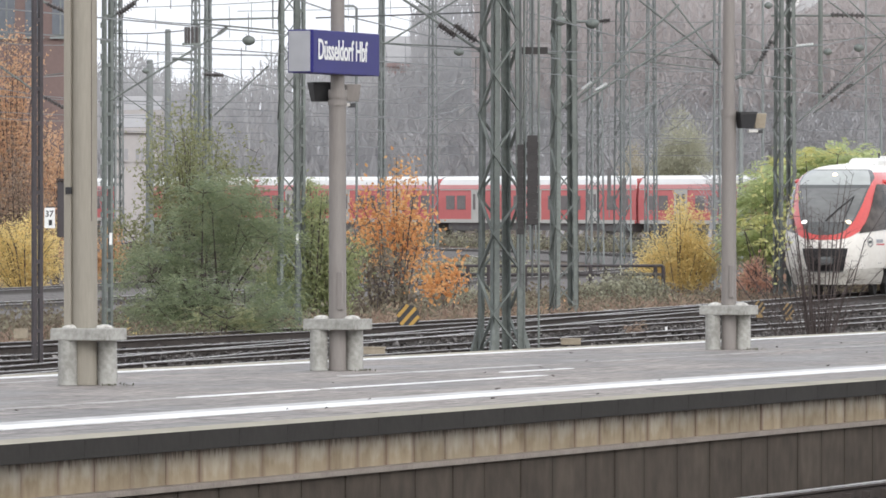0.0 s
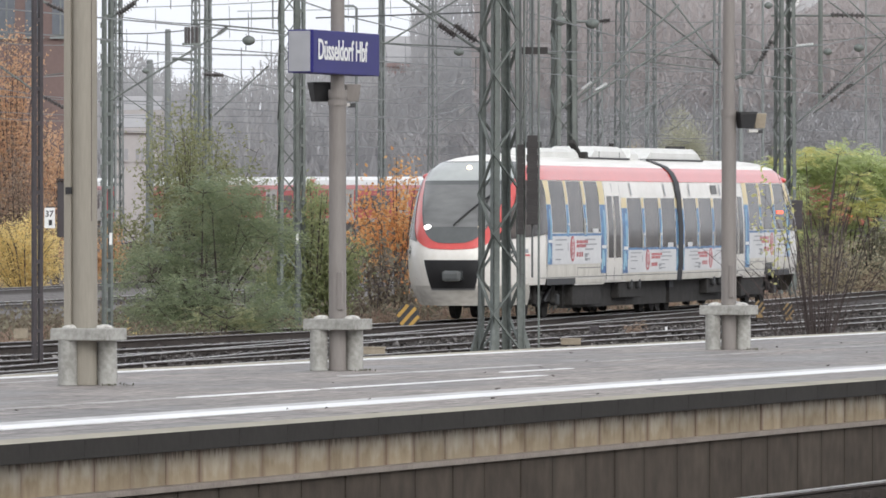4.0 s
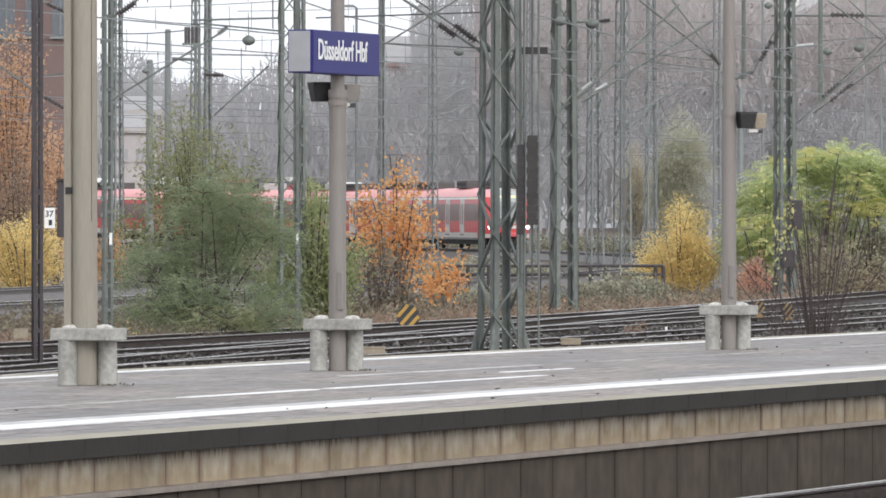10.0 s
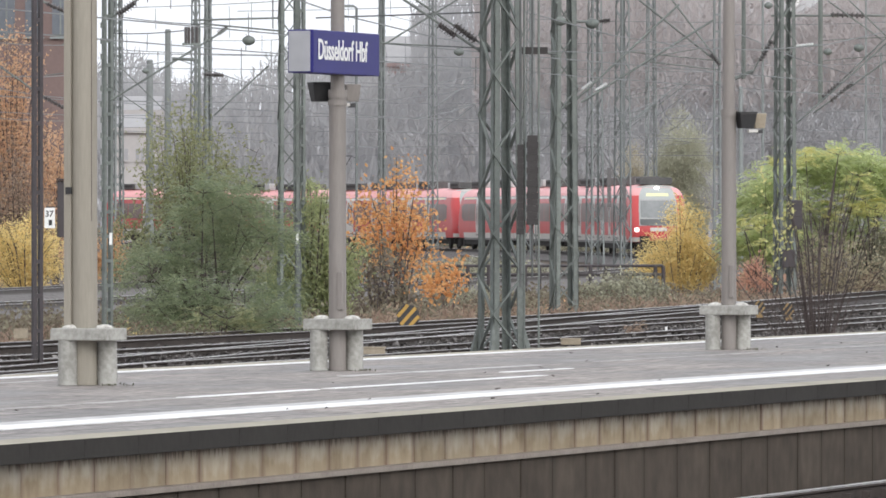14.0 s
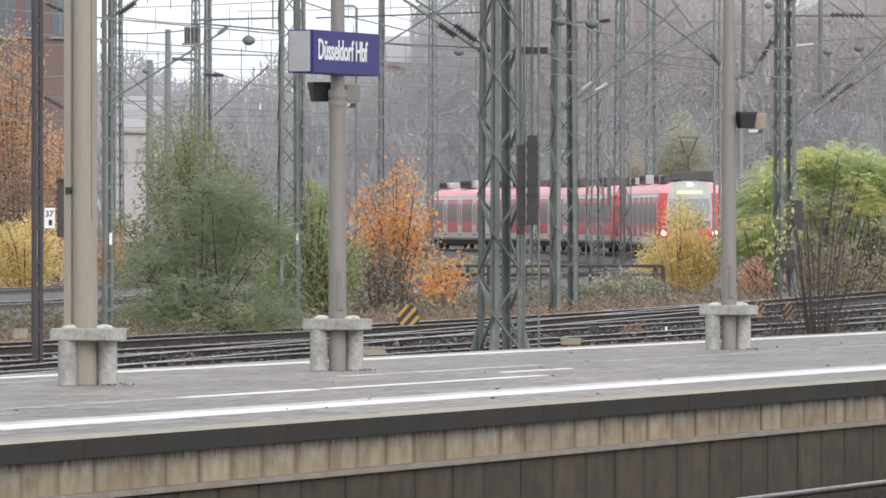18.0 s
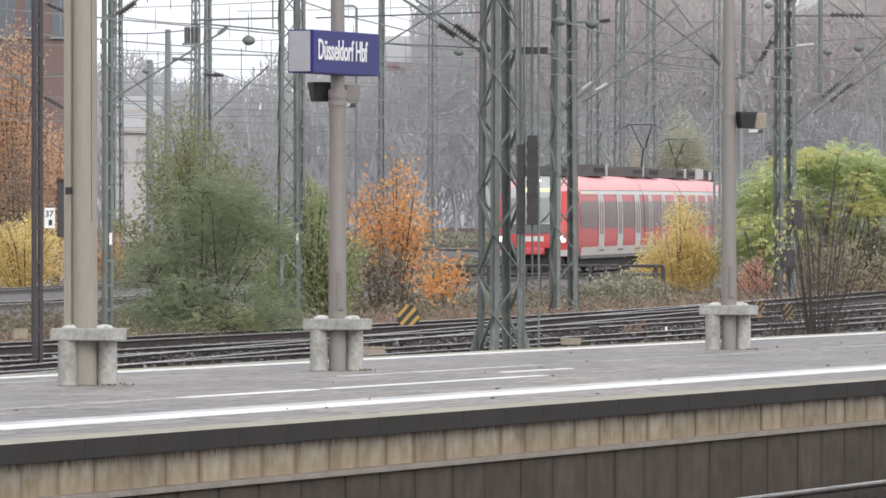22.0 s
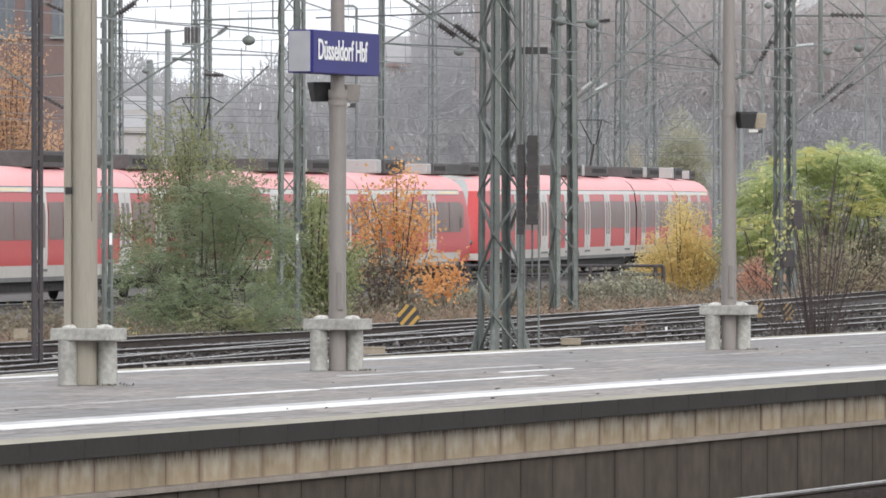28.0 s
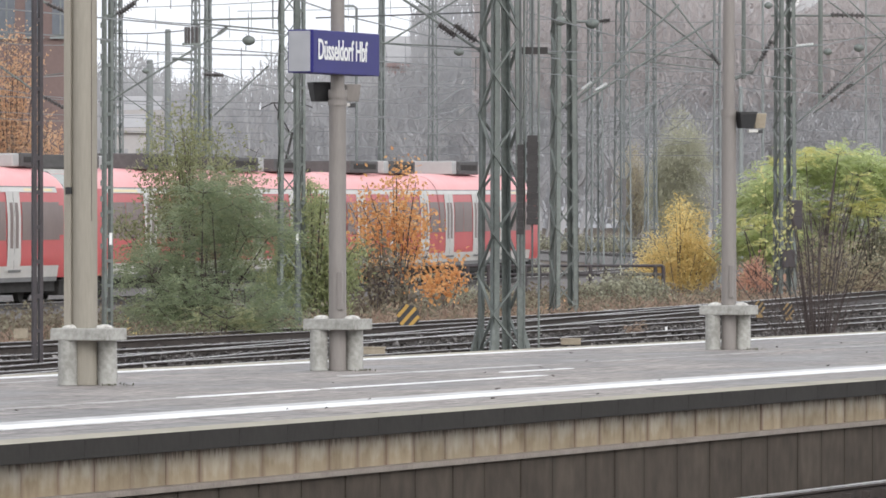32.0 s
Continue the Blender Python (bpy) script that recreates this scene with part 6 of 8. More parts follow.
            # small print: columns of short grey bars
            for x2, widths in ((a + 0.30, (1.15, 0.62, 0.78, 0.0, 0.55)), (b - 1.75, (1.05, 1.2, 0.85, 0.4, 0.5))):
                for k, w2 in enumerate(widths):
                    if w2:
                        side_patch("print_bar", h, s, x2, x2 + w2, hi2 - hh * (0.20 + 0.165 * k), hi2 - hh * (0.155 + 0.165 * k), 0.022, M["ad_grey"], root, "", 1, 1)
            side_patch("print_bar", h, s, a + 1.55, a + 1.61, lo2 + hh * 0.45, lo2 + hh * 0.72, 0.022, M["ad_grey"], root, "", 1, 1)
            ox = a + (b - a) * 0.40
            for f, g, o, mm in ((0.24, 0.44, 0.022, "ad_red"), (0.13, 0.35, 0.025, "t_board"), (0.085, 0.27, 0.028, "ad_red"), (0.03, 0.16, 0.031, "t_board")):
                rows = []
                for j in range(13):
                    aa = math.pi * j / 12
                    rows.append([h.side(s, ox + q * f * math.sin(aa), lo2 + hh * (0.52 - g * math.cos(aa)), o) for q in (-1, 1)])
                grid_part("red_oval" if mm == "ad_red" else "white_figure", rows, M[mm], root)
            # headline in two red rows of blocks, a smaller row below and a dark mark
            for z2, z3, blocks in ((0.70, 0.80, (0.16, 0.12, 0.14, 0.12, 0.14, 0.12, 0.16)), (0.56, 0.665, (0.14, 0.12, 0.12, 0.16, 0.12, 0.14))):
                x2 = ox + 0.42
                for w2 in blocks:
                    side_patch("red_print", h, s, x2, x2 + w2, lo2 + hh * z2, lo2 + hh * z3, 0.022, M["ad_red"], root, "", 1, 1)
                    x2 += w2 + 0.035
            x2 = ox + 0.42
            for w2 in (0.14, 0.1, 0.12, 0.14):
                side_patch("red_print", h, s, x2, x2 + w2, lo2 + hh * 0.24, lo2 + hh * 0.40, 0.022, M["ad_red"], root, "", 1, 1)
                x2 += w2 + 0.05
            side_patch("dark_mark", h, s, ox + 1.28, ox + 1.56, lo2 + hh * 0.10, lo2 + hh * 0.34, 0.022, M["ad_grey"], root, "", 1, 1, -0.3)
            side_patch("mark_stripe", h, s, ox + 1.30, ox + 1.54, lo2 + hh * 0.19, lo2 + hh * 0.23, 0.026, M["t_board"], root, "", 1, 1, -0.3)
        # double door
        door = side_patch("door", h, s, 8.75, 10.4, 0.82, 3.1, 0.016, M["t_white"], root, "white double door")
        for a, b in ((8.92, 9.48), (9.68, 10.24)):
            side_patch("door_window", h, s, a, b, 1.35, 2.78, 0.022, M["glass"], door)
        side_patch("door_gap", h, s, 9.56, 9.60, 0.85, 3.08, 0.021, M["s_grey"], door, "", 1, 4)
        for a in (8.74, 10.40):
            side_patch("door_seam", h, s, a, a + 0.03, 0.85, 3.08, 0.021, M["s_grey"], door, "", 1, 4)
        for a in (11.6, 15.4):
            side_patch("vent", h, s, a, a + 0.13, 2.80, 3.08, 0.016, M["ad_grey"], root, "", 1, 1, -0.15)
        # emblem
        rows = []
        for rr in (0.10, 0.138):
            rows.append([h.side(s, 0.40 + rr * math.sin(math.pi * i / 3) * 1.1, 1.52 + rr * 1.15 * math.cos(math.pi * i / 3), 0.014) for i in range(7)])
        grid_part("emblem_ring", rows, M["s_grey"], root, "dark six-sided emblem ring", False)
        side_patch("emblem_bar", h, s, 0.32, 0.48, 1.48, 1.56, 0.014, M["mask"], root, "", 1, 1)
        side_patch("print_bar", h, s, 0.72, 1.15, 1.50, 1.59, 0.014, M["ad_grey"], root, "", 1, 1)
        side_patch("red_print", h, s, 0.72, 1.22, 1.43, 1.47, 0.014, M["ad_red"], root, "", 1, 1)
        # panel seams and hatches
        side_patch("seam", h, s, 0.0, 16.7, 0.925, 0.94, 0.012, M["s_grey"], root, "", 16, 1)
        for x in (2.63, 8.72, 10.44):
            side_patch("seam", h, s, x, x + 0.015, 0.80, 1.25, 0.020, M["s_grey"], root, "", 1, 1)
        side_patch("hatch_seam", h, s, 5.7, 8.4, 1.13, 1.145, 0.012, M["s_grey"], root, "", 2, 1)
        for x in (5.7, 8.4):
            side_patch("hatch_seam", h, s, x, x + 0.015, 0.95, 1.14, 0.012, M["s_grey"], root, "", 1, 1)
        # lower skirts and underframe boxes
        side_patch("skirt", h, s, 5.6, 8.7, 0.74, 0.84, 0.0, M["t_white"], root, "", 2, 2)
        for a, b, lo2, mm in ((5.7, 8.6, 0.28, "dark"), (10.6, 13.0, 0.40, "dark")):
            part("equipment_box", box(BM(), (-(a + b) / 2, s * 1.1, (lo2 + 0.82) / 2), (b - a, 0.5, 0.82 - lo2), None, 0.03), M[mm], root)
        for a in (11.6, 12.5):
            part("hanger", box(BM(), (-a, s * 1.38, 0.72), (0.22, 0.14, 0.24), None, 0.05), M["black"], root)
        part("side_bay", box(BM(), (-11.1, s * 1.10, 0.53), (11.2, 0.12, 0.62)), M["dark"], root)
        # front bogie: frame, axle boxes, springs and damper
        frame_bar = part("bogie_frame", box(BM(), (-4.05, s * 1.02, 0.52), (2.7, 0.12, 0.15), None, 0.03), M["dark"], root)
        for x in (3.1, 5.0):
            boxpart("axle_box", (-x, s * 1.1, 0.42), (0.3, 0.16, 0.26), M["black"], frame_bar, "", 0.04)
            rodpart("spring", (-x + 0.28, s * 1.08, 0.36), (-x + 0.28, s * 1.08, 0.74), 0.085, M["dark"], frame_bar)
        rodpart("damper", (-3.7, s * 1.12, 0.40), (-4.4, s * 1.12, 0.70), 0.04, M["black"], frame_bar)
        boxpart("sand_box", (-2.35, s * 1.0, 0.62), (0.35, 0.25, 0.36), M["dark"], root, "", 0.03)
        part("wheel_arch", box(BM(), (-4.05, s * 1.40, 0.84), (2.9, 0.13, 0.14)), M["black"], root)
    # roof gear
    def fairing(name, x0, x1, z1, half, slope, material, label=""):
        """A roof fairing with sloping ends and sides."""
        bm = BM()
        z0 = 3.66
        low = [bm.verts.new((-x, y, z0)) for x, y in ((x0, -half), (x1, -half), (x1, half), (x0, half))]
        mid = [bm.verts.new((-x, y, z0 + (z1 - z0) * 0.6)) for x, y in ((x0 + slope * 0.6, -half), (x1 - slope * 0.6, -half), (x1 - slope * 0.6, half), (x0 + slope * 0.6, half))]
        top = [bm.verts.new((-x, y, z1)) for x, y in ((x0 + slope, -half * 0.86), (x1 - slope, -half * 0.86), (x1 - slope, half * 0.86), (x0 + slope, half * 0.86))]
        for u, v in ((low, mid), (mid, top)):
            for k in range(4):
                bm.faces.new((u[k], u[(k + 1) % 4], v[(k + 1) % 4], v[k]))
        bm.faces.new(top)
        return part(name, bm, material, root, label)

    if leading:
        fairing("roof_pod", 6.0, 10.5, 3.88, 0.42, 0.35, M["t_roof"], "low white roof fairing")
        pod_b = fairing("roof_pod", 11.0, 15.2, 3.96, 0.56, 0.8, M["t_roof"], "white roof equipment fairing")
        for x in (12.0, 14.2):
            for s2 in (-1, 1):
                part("seam", box(BM(), (-x, s2 * 0.565, 3.76), (0.025, 0.01, 0.16)), M["s_grey"], pod_b)
        part("pod_base", box(BM(), (-13.1, 0, 3.675), (4.3, 1.18, 0.04)), M["black"], root, "dark gap under the roof fairing")
        fairing("roof_pod", 15.5, 16.6, 3.90, 0.52, 0.3, M["t_roof"])
        part("exhaust", box(BM(), (0, 0, 0), (0.75, 0.16, 0.10), pose(-10.35, 0.35, 3.90, 0, -24, 0), 0.03), M["dark"], root, "sooty slanting exhaust")
        part("exhaust_box", box(BM(), (-10.75, 0.3, 3.74), (0.35, 0.5, 0.16), None, 0.04), M["dark"], root)
        part("roof_step", box(BM(), (-5.6, 0, 3.68), (0.5, 0.8, 0.12), None, 0.05), M["t_roof"], root)
        rodpart("aerial", (-7.0, 0.3, 3.84), (-7.05, 0.3, 4.02), 0.025, M["black"], root)
    else:
        fairing("roof_pod", 9.7, 16.6, 3.96, 0.56, 0.8, M["t_roof"], "long white roof equipment fairing")
        part("pod_base", box(BM(), (-13.1, 0, 3.675), (6.9, 1.18, 0.04)), M["black"], root, "dark gap under the roof fairing")
        part("intake", box(BM(), (0, 0, 0), (0.55, 0.5, 0.3), pose(-9.2, 0.25, 3.82, 0, -20, 0), 0.03), M["dark"], root, "dark slanting air intake")
        rodpart("roof_pipe", (-15.6, 0.5, 3.8), (-15.6, 0.5, 4.08), 0.06, M["dark"], root)
        side_patch("side_display", h, -1, 3.45, 4.35, 2.34, 2.42, 0.024, M["lamp_red"], root, "small glowing red side display", 1, 1)
    for s in (-1, 1):
        if not leading:
            side_patch("grille", h, s, 5.0, 6.0, 0.80, 1.10, 0.018, M["mask"], root, "dark louvred grille", 1, 2)
            side_patch("roof_hatch", h, s, 12.0, 12.7, 2.84, 3.06, 0.018, M["s_grey"], root, "", 1, 1)
        # dusty lower panels
        for x2, x3, z3 in ((2.65, 8.7, 1.22), (10.45, 16.7, 0.98)):
            side_patch("dusty_panel", h, s, x2, x3, 0.79, z3, 0.008, M["t_dusty"], root, "", 6, 2)
    wheelset(root, -4.1, 0.40)
    # joint with the other half
    ring = [(h.w(z) + 0.02, z) for z in (0.75, 1.2, 2.1, 2.8, 3.13, 3.35, 3.5, 3.62, 3.70)]
    rows = [[Vector((-L - 0.15 + dx, s2 * (y + 0.01), z + 0.01)) for s2, seq in ((-1, ring), (1, ring[::-1])) for y, z in seq] for dx in (0.22, -0.30)]
    grid_part("gangway_bellows", rows, M["rubber"], root, "black rubber gangway bellows")
    boxpart("gangway_core", (-L - 0.1, 0, 1.9), (0.35, 2.5, 2.6), M["rubber"], root)
    wheelset(root, -L + 0.4, 0.38, spread=0.9)
    return root


# ---- red suburban electric train ----
SUB = Hull(((0.62, 1.42), (1.1, 1.49), (2.4, 1.50), (3.0, 1.44), (3.2, 1.37), (3.38, 1.26), (3.52, 1.08), (3.62, 0.86), (3.69, 0.5), (3.72, 0.02)),
           ((0.62, 0.16), (1.1, 0.0), (1.6, 0.04), (2.1, 0.24), (2.85, 0.68), (3.2, 0.95), (3.52, 1.3), (3.72, 1.9)), 1.0, 3.4)
END_L, MID_L = 19.25, 15.46
ROOF_Z = [3.12, 3.2, 3.3, 3.38, 3.46, 3.52, 3.58, 3.62, 3.66, 3.69, 3.72]


def suburban_side(h, s, root, doors, x_lo, x_hi):
    """Doors by their middles; a red field with a wide dark window lies between two doors."""
    side_patch("cornice_band", h, s, x_lo, x_hi, 3.0, 3.13, 0.012, M["s_white"], root, "", 4, 2)
    side_patch("gutter", h, s, x_lo, x_hi, 3.13, 3.16, 0.014, M["s_grey"], root, "", 4, 1)
    side_patch("sill_stripe", h, s, x_lo, x_hi, 0.72, 1.03, 0.012, M["s_white"], root, "", 4, 2)
    side_patch("skirt", h, s, x_lo, x_hi, 0.60, 0.72, 0.006, M["s_grey"], root, "", 4, 1)
    edges = [x_lo - 0.2]
    for x in doors:
        d = side_patch("door", h, s, x - 0.74, x + 0.74, 0.92, 3.02, 0.016, M["s_white"], root, "light grey double door", 1, 6)
        for a in (-0.46, 0.12):
            side_patch("door_window", h, s, x + a, x + a + 0.34, 1.5, 2.72, 0.020, M["s_glass"], d, "", 1, 4)
        side_patch("door_gap", h, s, x - 0.02, x + 0.02, 0.95, 3.0, 0.021, M["s_grey"], d, "", 1, 4)
        side_patch("door_step", h, s, x - 0.7, x + 0.7, 0.86, 0.93, 0.05, M["s_grey"], d, "", 1, 1)
        edges += [x - 0.74, x + 0.74]
    edges.append(x_hi + 0.1)
    for a, b in zip(edges[0::2], edges[1::2]):
        if b - a < 0.9:
            continue
        n = 2 if b - a > 2.2 else 1
        w = (b - a - 0.24) / n
        for k in range(n):
            side_patch("window", h, s, a + 0.12 + k * w + 0.03, a + 0.12 + (k + 1) * w - 0.03, 1.72, 2.74, 0.014, M["s_glass"], root, "", 1, 4)


def roof_gear(root, spots):
    for k, (x, l, w, hgt) in enumerate(spots):
        u = part("roof_unit", box(BM(), (-x, 0, 3.72 + hgt / 2 - 0.03), (l, w, hgt), None, 0.05), M["front_grey"] if k in (1, 3) else M["roof_case"], root, "rooftop equipment case")
        for s in (-1, 1) if k not in (1, 3) else ():
            boxpart("louvre", (-x, s * w / 2, 3.72 + hgt * 0.45), (l * 0.8, 0.02, hgt * 0.4), M["dark"], u)


def suburban_end(m, lit=True):
    h, L = SUB, END_L
    root = thing("suburban_end_car", m, "bright red suburban train end car with light grey doors", "train car", "cars of the red suburban train")
    shell("body", h, L, [0.70, 0.9, 1.1, 1.35, 1.6, 2.1, 2.5, 2.85, 3.12], M["s_red"], root)
    shell("roof", h, L, ROOF_Z, M["s_roof"], root)
    front_patch("front_frame", h, 30, lambda a: 1.55, lambda a: 3.69, 0.014, M["front_grey"], root, "grey front window frame")
    front_patch("windscreen", h, 25, lambda a: 1.95 + 0.04 * abs(a) / 25, lambda a: 2.86, 0.024, M["screen"], root, "large windscreen")
    front_patch("front_panel", h, 27, lambda a: 1.55 + 0.0001 * a * a, lambda a: 1.90, 0.026, M["mask"], root, "dark grey panel under the windscreen")
    front_patch("roof_rim", h, 66, lambda a: 3.53, lambda a: 3.71, 0.020, M["s_white"], root, "pale rim over the front window", 16, 3)
    front_patch("upper_pane", h, 30, lambda a: 2.92, lambda a: 3.52, 0.022, M["panel_glass"], root, "pale upper front glazing")
    front_patch("destination_display", h, 13, lambda a: 3.08, lambda a: 3.24, 0.030, M["display"] if lit else M["mask"], root, "lit destination display", 10, 2)
    bm = BM()
    pts = [h.front(3 + 10 * i / 5, 1.93 + 0.42 * i / 5, 0.06) for i in range(6)]
    for p, q in zip(pts, pts[1:]):
        rod(bm, p, q, 0.022, 0.02, 6)
    part("wiper", bm, M["black"], root)
    for s in (-1, 1):
        bm = BM()
        bmesh.ops.create_uvsphere(bm, u_segments=10, v_segments=6, radius=0.13, matrix=Matrix.Translation(h.front(s * 38, 1.34, 0.02)) @ Matrix.Diagonal((0.5, 1.0, 0.85, 1)))
        part("headlamp", bm, M["lamp_white"] if lit else M["mask"], root, "lit headlamp" if lit else "dark headlamp", True)
    bm = BM()
    bmesh.ops.create_uvsphere(bm, u_segments=10, v_segments=6, radius=0.12, matrix=Matrix.Translation(h.front(0, 3.5, 0.03)) @ Matrix.Diagonal((0.6, 1.2, 0.8, 1)))
    part("top_lamp", bm, M["lamp_white"] if lit else M["mask"], root, "roof headlamp", True)
    front_patch("emblem_plate", h, 7, lambda a: 1.26, lambda a: 1.45, 0.03, M["s_white"], root, "", 4, 1)
    front_patch("apron", h, 74, lambda a: 0.72, lambda a: 0.95, 0.012, M["s_white"], root, "", 16, 2)
    front_patch("coupler_recess", h, 30, lambda a: 0.66, lambda a: 1.02, 0.018, M["black"], root, "dark coupler recess", 12, 2)
    part("coupler", box(BM(), (0.14, 0, 0.90), (0.6, 0.95, 0.26), None, 0.06), M["ad_red"], root, "red coupler hood")
    part("snow_plough", box(BM(), (-0.5, 0, 0.42), (0.7, 2.2, 0.46), None, 0.06), M["dark"], root)
    for s in (-1, 1):
        suburban_side(h, s, root, (L - 11.7, L - 6.7, L - 1.8), 2.5, L)
        side_patch("cab_side_window", h, s, 2.0, 2.75, 1.85, 2.65, 0.014, M["s_glass"], root, "", 1, 3)
        side_patch("first_class_stripe", h, s, 3.0, 6.2, 3.03, 3.10, 0.018, M["ad_yellow"], root, "", 1, 1)
    boxpart("underframe", (-L / 2 - 0.4, 0, 0.52), (L - 3.2, 2.5, 0.4), M["dark"], root)
    roof_gear(root, ((2.9, 2.4, 1.7, 0.38), (4.5, 0.7, 1.6, 0.36), (11.0, 3.6, 1.8, 0.46), (13.3, 0.8, 1.7, 0.46)))
    wheelset(root, -3.0, 0.43, spread=1.1)
    wheelset(root, -L, 0.43, spread=1.1)
    boxpart("gangway", (-L - 0.02, 0, 1.95), (0.3, 2.3, 2.3), M["rubber"], root)
    return root


def suburban_mid(m, raised):
    h, L = Hull(list(zip(SUB.wz, SUB.ww)), [(0, -2.0), (4, -2.0)], 0.1, 2.5), MID_L
    root = thing("suburban_middle_car", m, "bright red suburban train middle car with light grey doors", "train car", "cars of the red suburban train")

    def tube(name, zs, material):
        rows = []
        for z in zs:
            rows.append([Vector((-0.10, -h.w(z), z)), Vector((-L + 0.10, -h.w(z), z))])
        for z in zs[::-1]:
            rows.append([Vector((-0.10, h.w(z), z)), Vector((-L + 0.10, h.w(z), z))])
        grid_part(name, rows, material, root)

    tube("body", [0.70, 1.1, 2.4, 2.7, 3.0, 3.12], M["s_red"])
    tube("roof", ROOF_Z, M["s_roof"])
    for s in (-1, 1):
        suburban_side(h, s, root, (2.5, 7.73, 12.96), 0.12, L - 0.12)
    boxpart("underframe", (-L / 2, 0, 0.52), (L - 3, 2.5, 0.4), M["dark"], root)
    roof_gear(root, ((3.2, 4.0, 1.8, 0.42), (5.8, 0.8, 1.7, 0.42), (9.6, 4.4, 1.8, 0.40)))
    if raised:
        wheelset(root, -L, 0.43, spread=1.1)
        base = part("pantograph_base", box(BM(), (-13.6, 0, 3.75), (1.3, 1.2, 0.12)), M["dark"], root)
        part("pantograph_arm", rod(BM(), (-13.0, 0, 3.8), (-14.3, 0, 4.95), 0.045, 0.04, 6), M["dark"], base)
        for s in (-1, 1):
            part("pantograph_arm", rod(BM(), (-14.3, s * 0.08, 4.95), (-13.5, s * 0.42, 5.85), 0.022, 0.02, 6), M["dark"], base)
            part("horn", rod(BM(), (-13.5, s * 0.45, 5.9), (-13.5, s * 0.85, 5.72), 0.018, 0.012, 6), M["dark"], base)
        part("collector_bar", rod(BM(), (-13.5, -0.5, 5.89), (-13.5, 0.5, 5.89), 0.018, 0.018, 6), M["dark"], base)
    boxpart("gangway", (-L, 0, 1.95), (0.34, 2.3, 2.3), M["rubber"], root)
    return root


# ---- far push-pull train ----
COACH_L = 26.4


def coach(m):
    root = thing("regional_coach", m, "red regional coach with pale roof and light grey doors", "train car", "coaches of the far red train")
    L = COACH_L

    def tube(name, ring, material):
        rows = [[Vector((-0.04, y, z)), Vector((-L + 0.04, y, z))] for y, z in ring]
        grid_part(name, rows, material, root, smooth=False)

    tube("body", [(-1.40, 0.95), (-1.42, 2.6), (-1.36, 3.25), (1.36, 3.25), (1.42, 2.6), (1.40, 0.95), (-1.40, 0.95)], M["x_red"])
    # plain white paints in the bright reflection on the wet roof
    tube("roof", [(-1.365, 3.25), (-1.33, 3.55), (-1.2, 3.85), (-0.8, 4.02), (0, 4.09), (0.8, 4.02), (1.2, 3.85), (1.33, 3.55), (1.365, 3.25)], M["white"])
    for x in (-0.1, -L + 0.1):
        boxpart("end_wall", (x, 0, 2.45), (0.06, 2.6, 2.9), M["x_red"], root)
    for s in (-1, 1):
        boxpart("roof_band", (-L / 2, s * 1.345, 3.36), (L - 0.3, 0.08, 0.26), M["s_roof"], root)
        boxpart("cornice_line", (-L / 2, s * 1.39, 3.17), (L - 0.5, 0.06, 0.07), M["s_white"], root)
        boxpart("sill_stripe", (-L / 2, s * 1.41, 1.05), (L - 0.5, 0.05, 0.24), M["s_white"], root)
        for x in (4.9, 12.4, 20.2):
            d = boxpart("door", (-x - 0.8, s * 1.42, 2.05), (1.6, 0.05, 2.15), M["s_white"], root, "light grey double door")
            for a in (0.42, 1.18):
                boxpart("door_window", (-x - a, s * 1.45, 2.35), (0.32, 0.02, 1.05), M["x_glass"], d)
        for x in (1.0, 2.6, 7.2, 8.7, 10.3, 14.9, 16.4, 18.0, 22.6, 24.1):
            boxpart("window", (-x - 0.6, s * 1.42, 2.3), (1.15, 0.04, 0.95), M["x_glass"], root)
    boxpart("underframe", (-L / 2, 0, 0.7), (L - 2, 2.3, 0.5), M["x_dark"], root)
    boxpart("gangway", (-L, 0, 2.1), (0.3, 1.6, 2.4), M["rubber"], root)
    for x in (-3.3, -L + 3.3):
        wheelset(root, x, 0.45, "x_dark", 1.2)
    return root


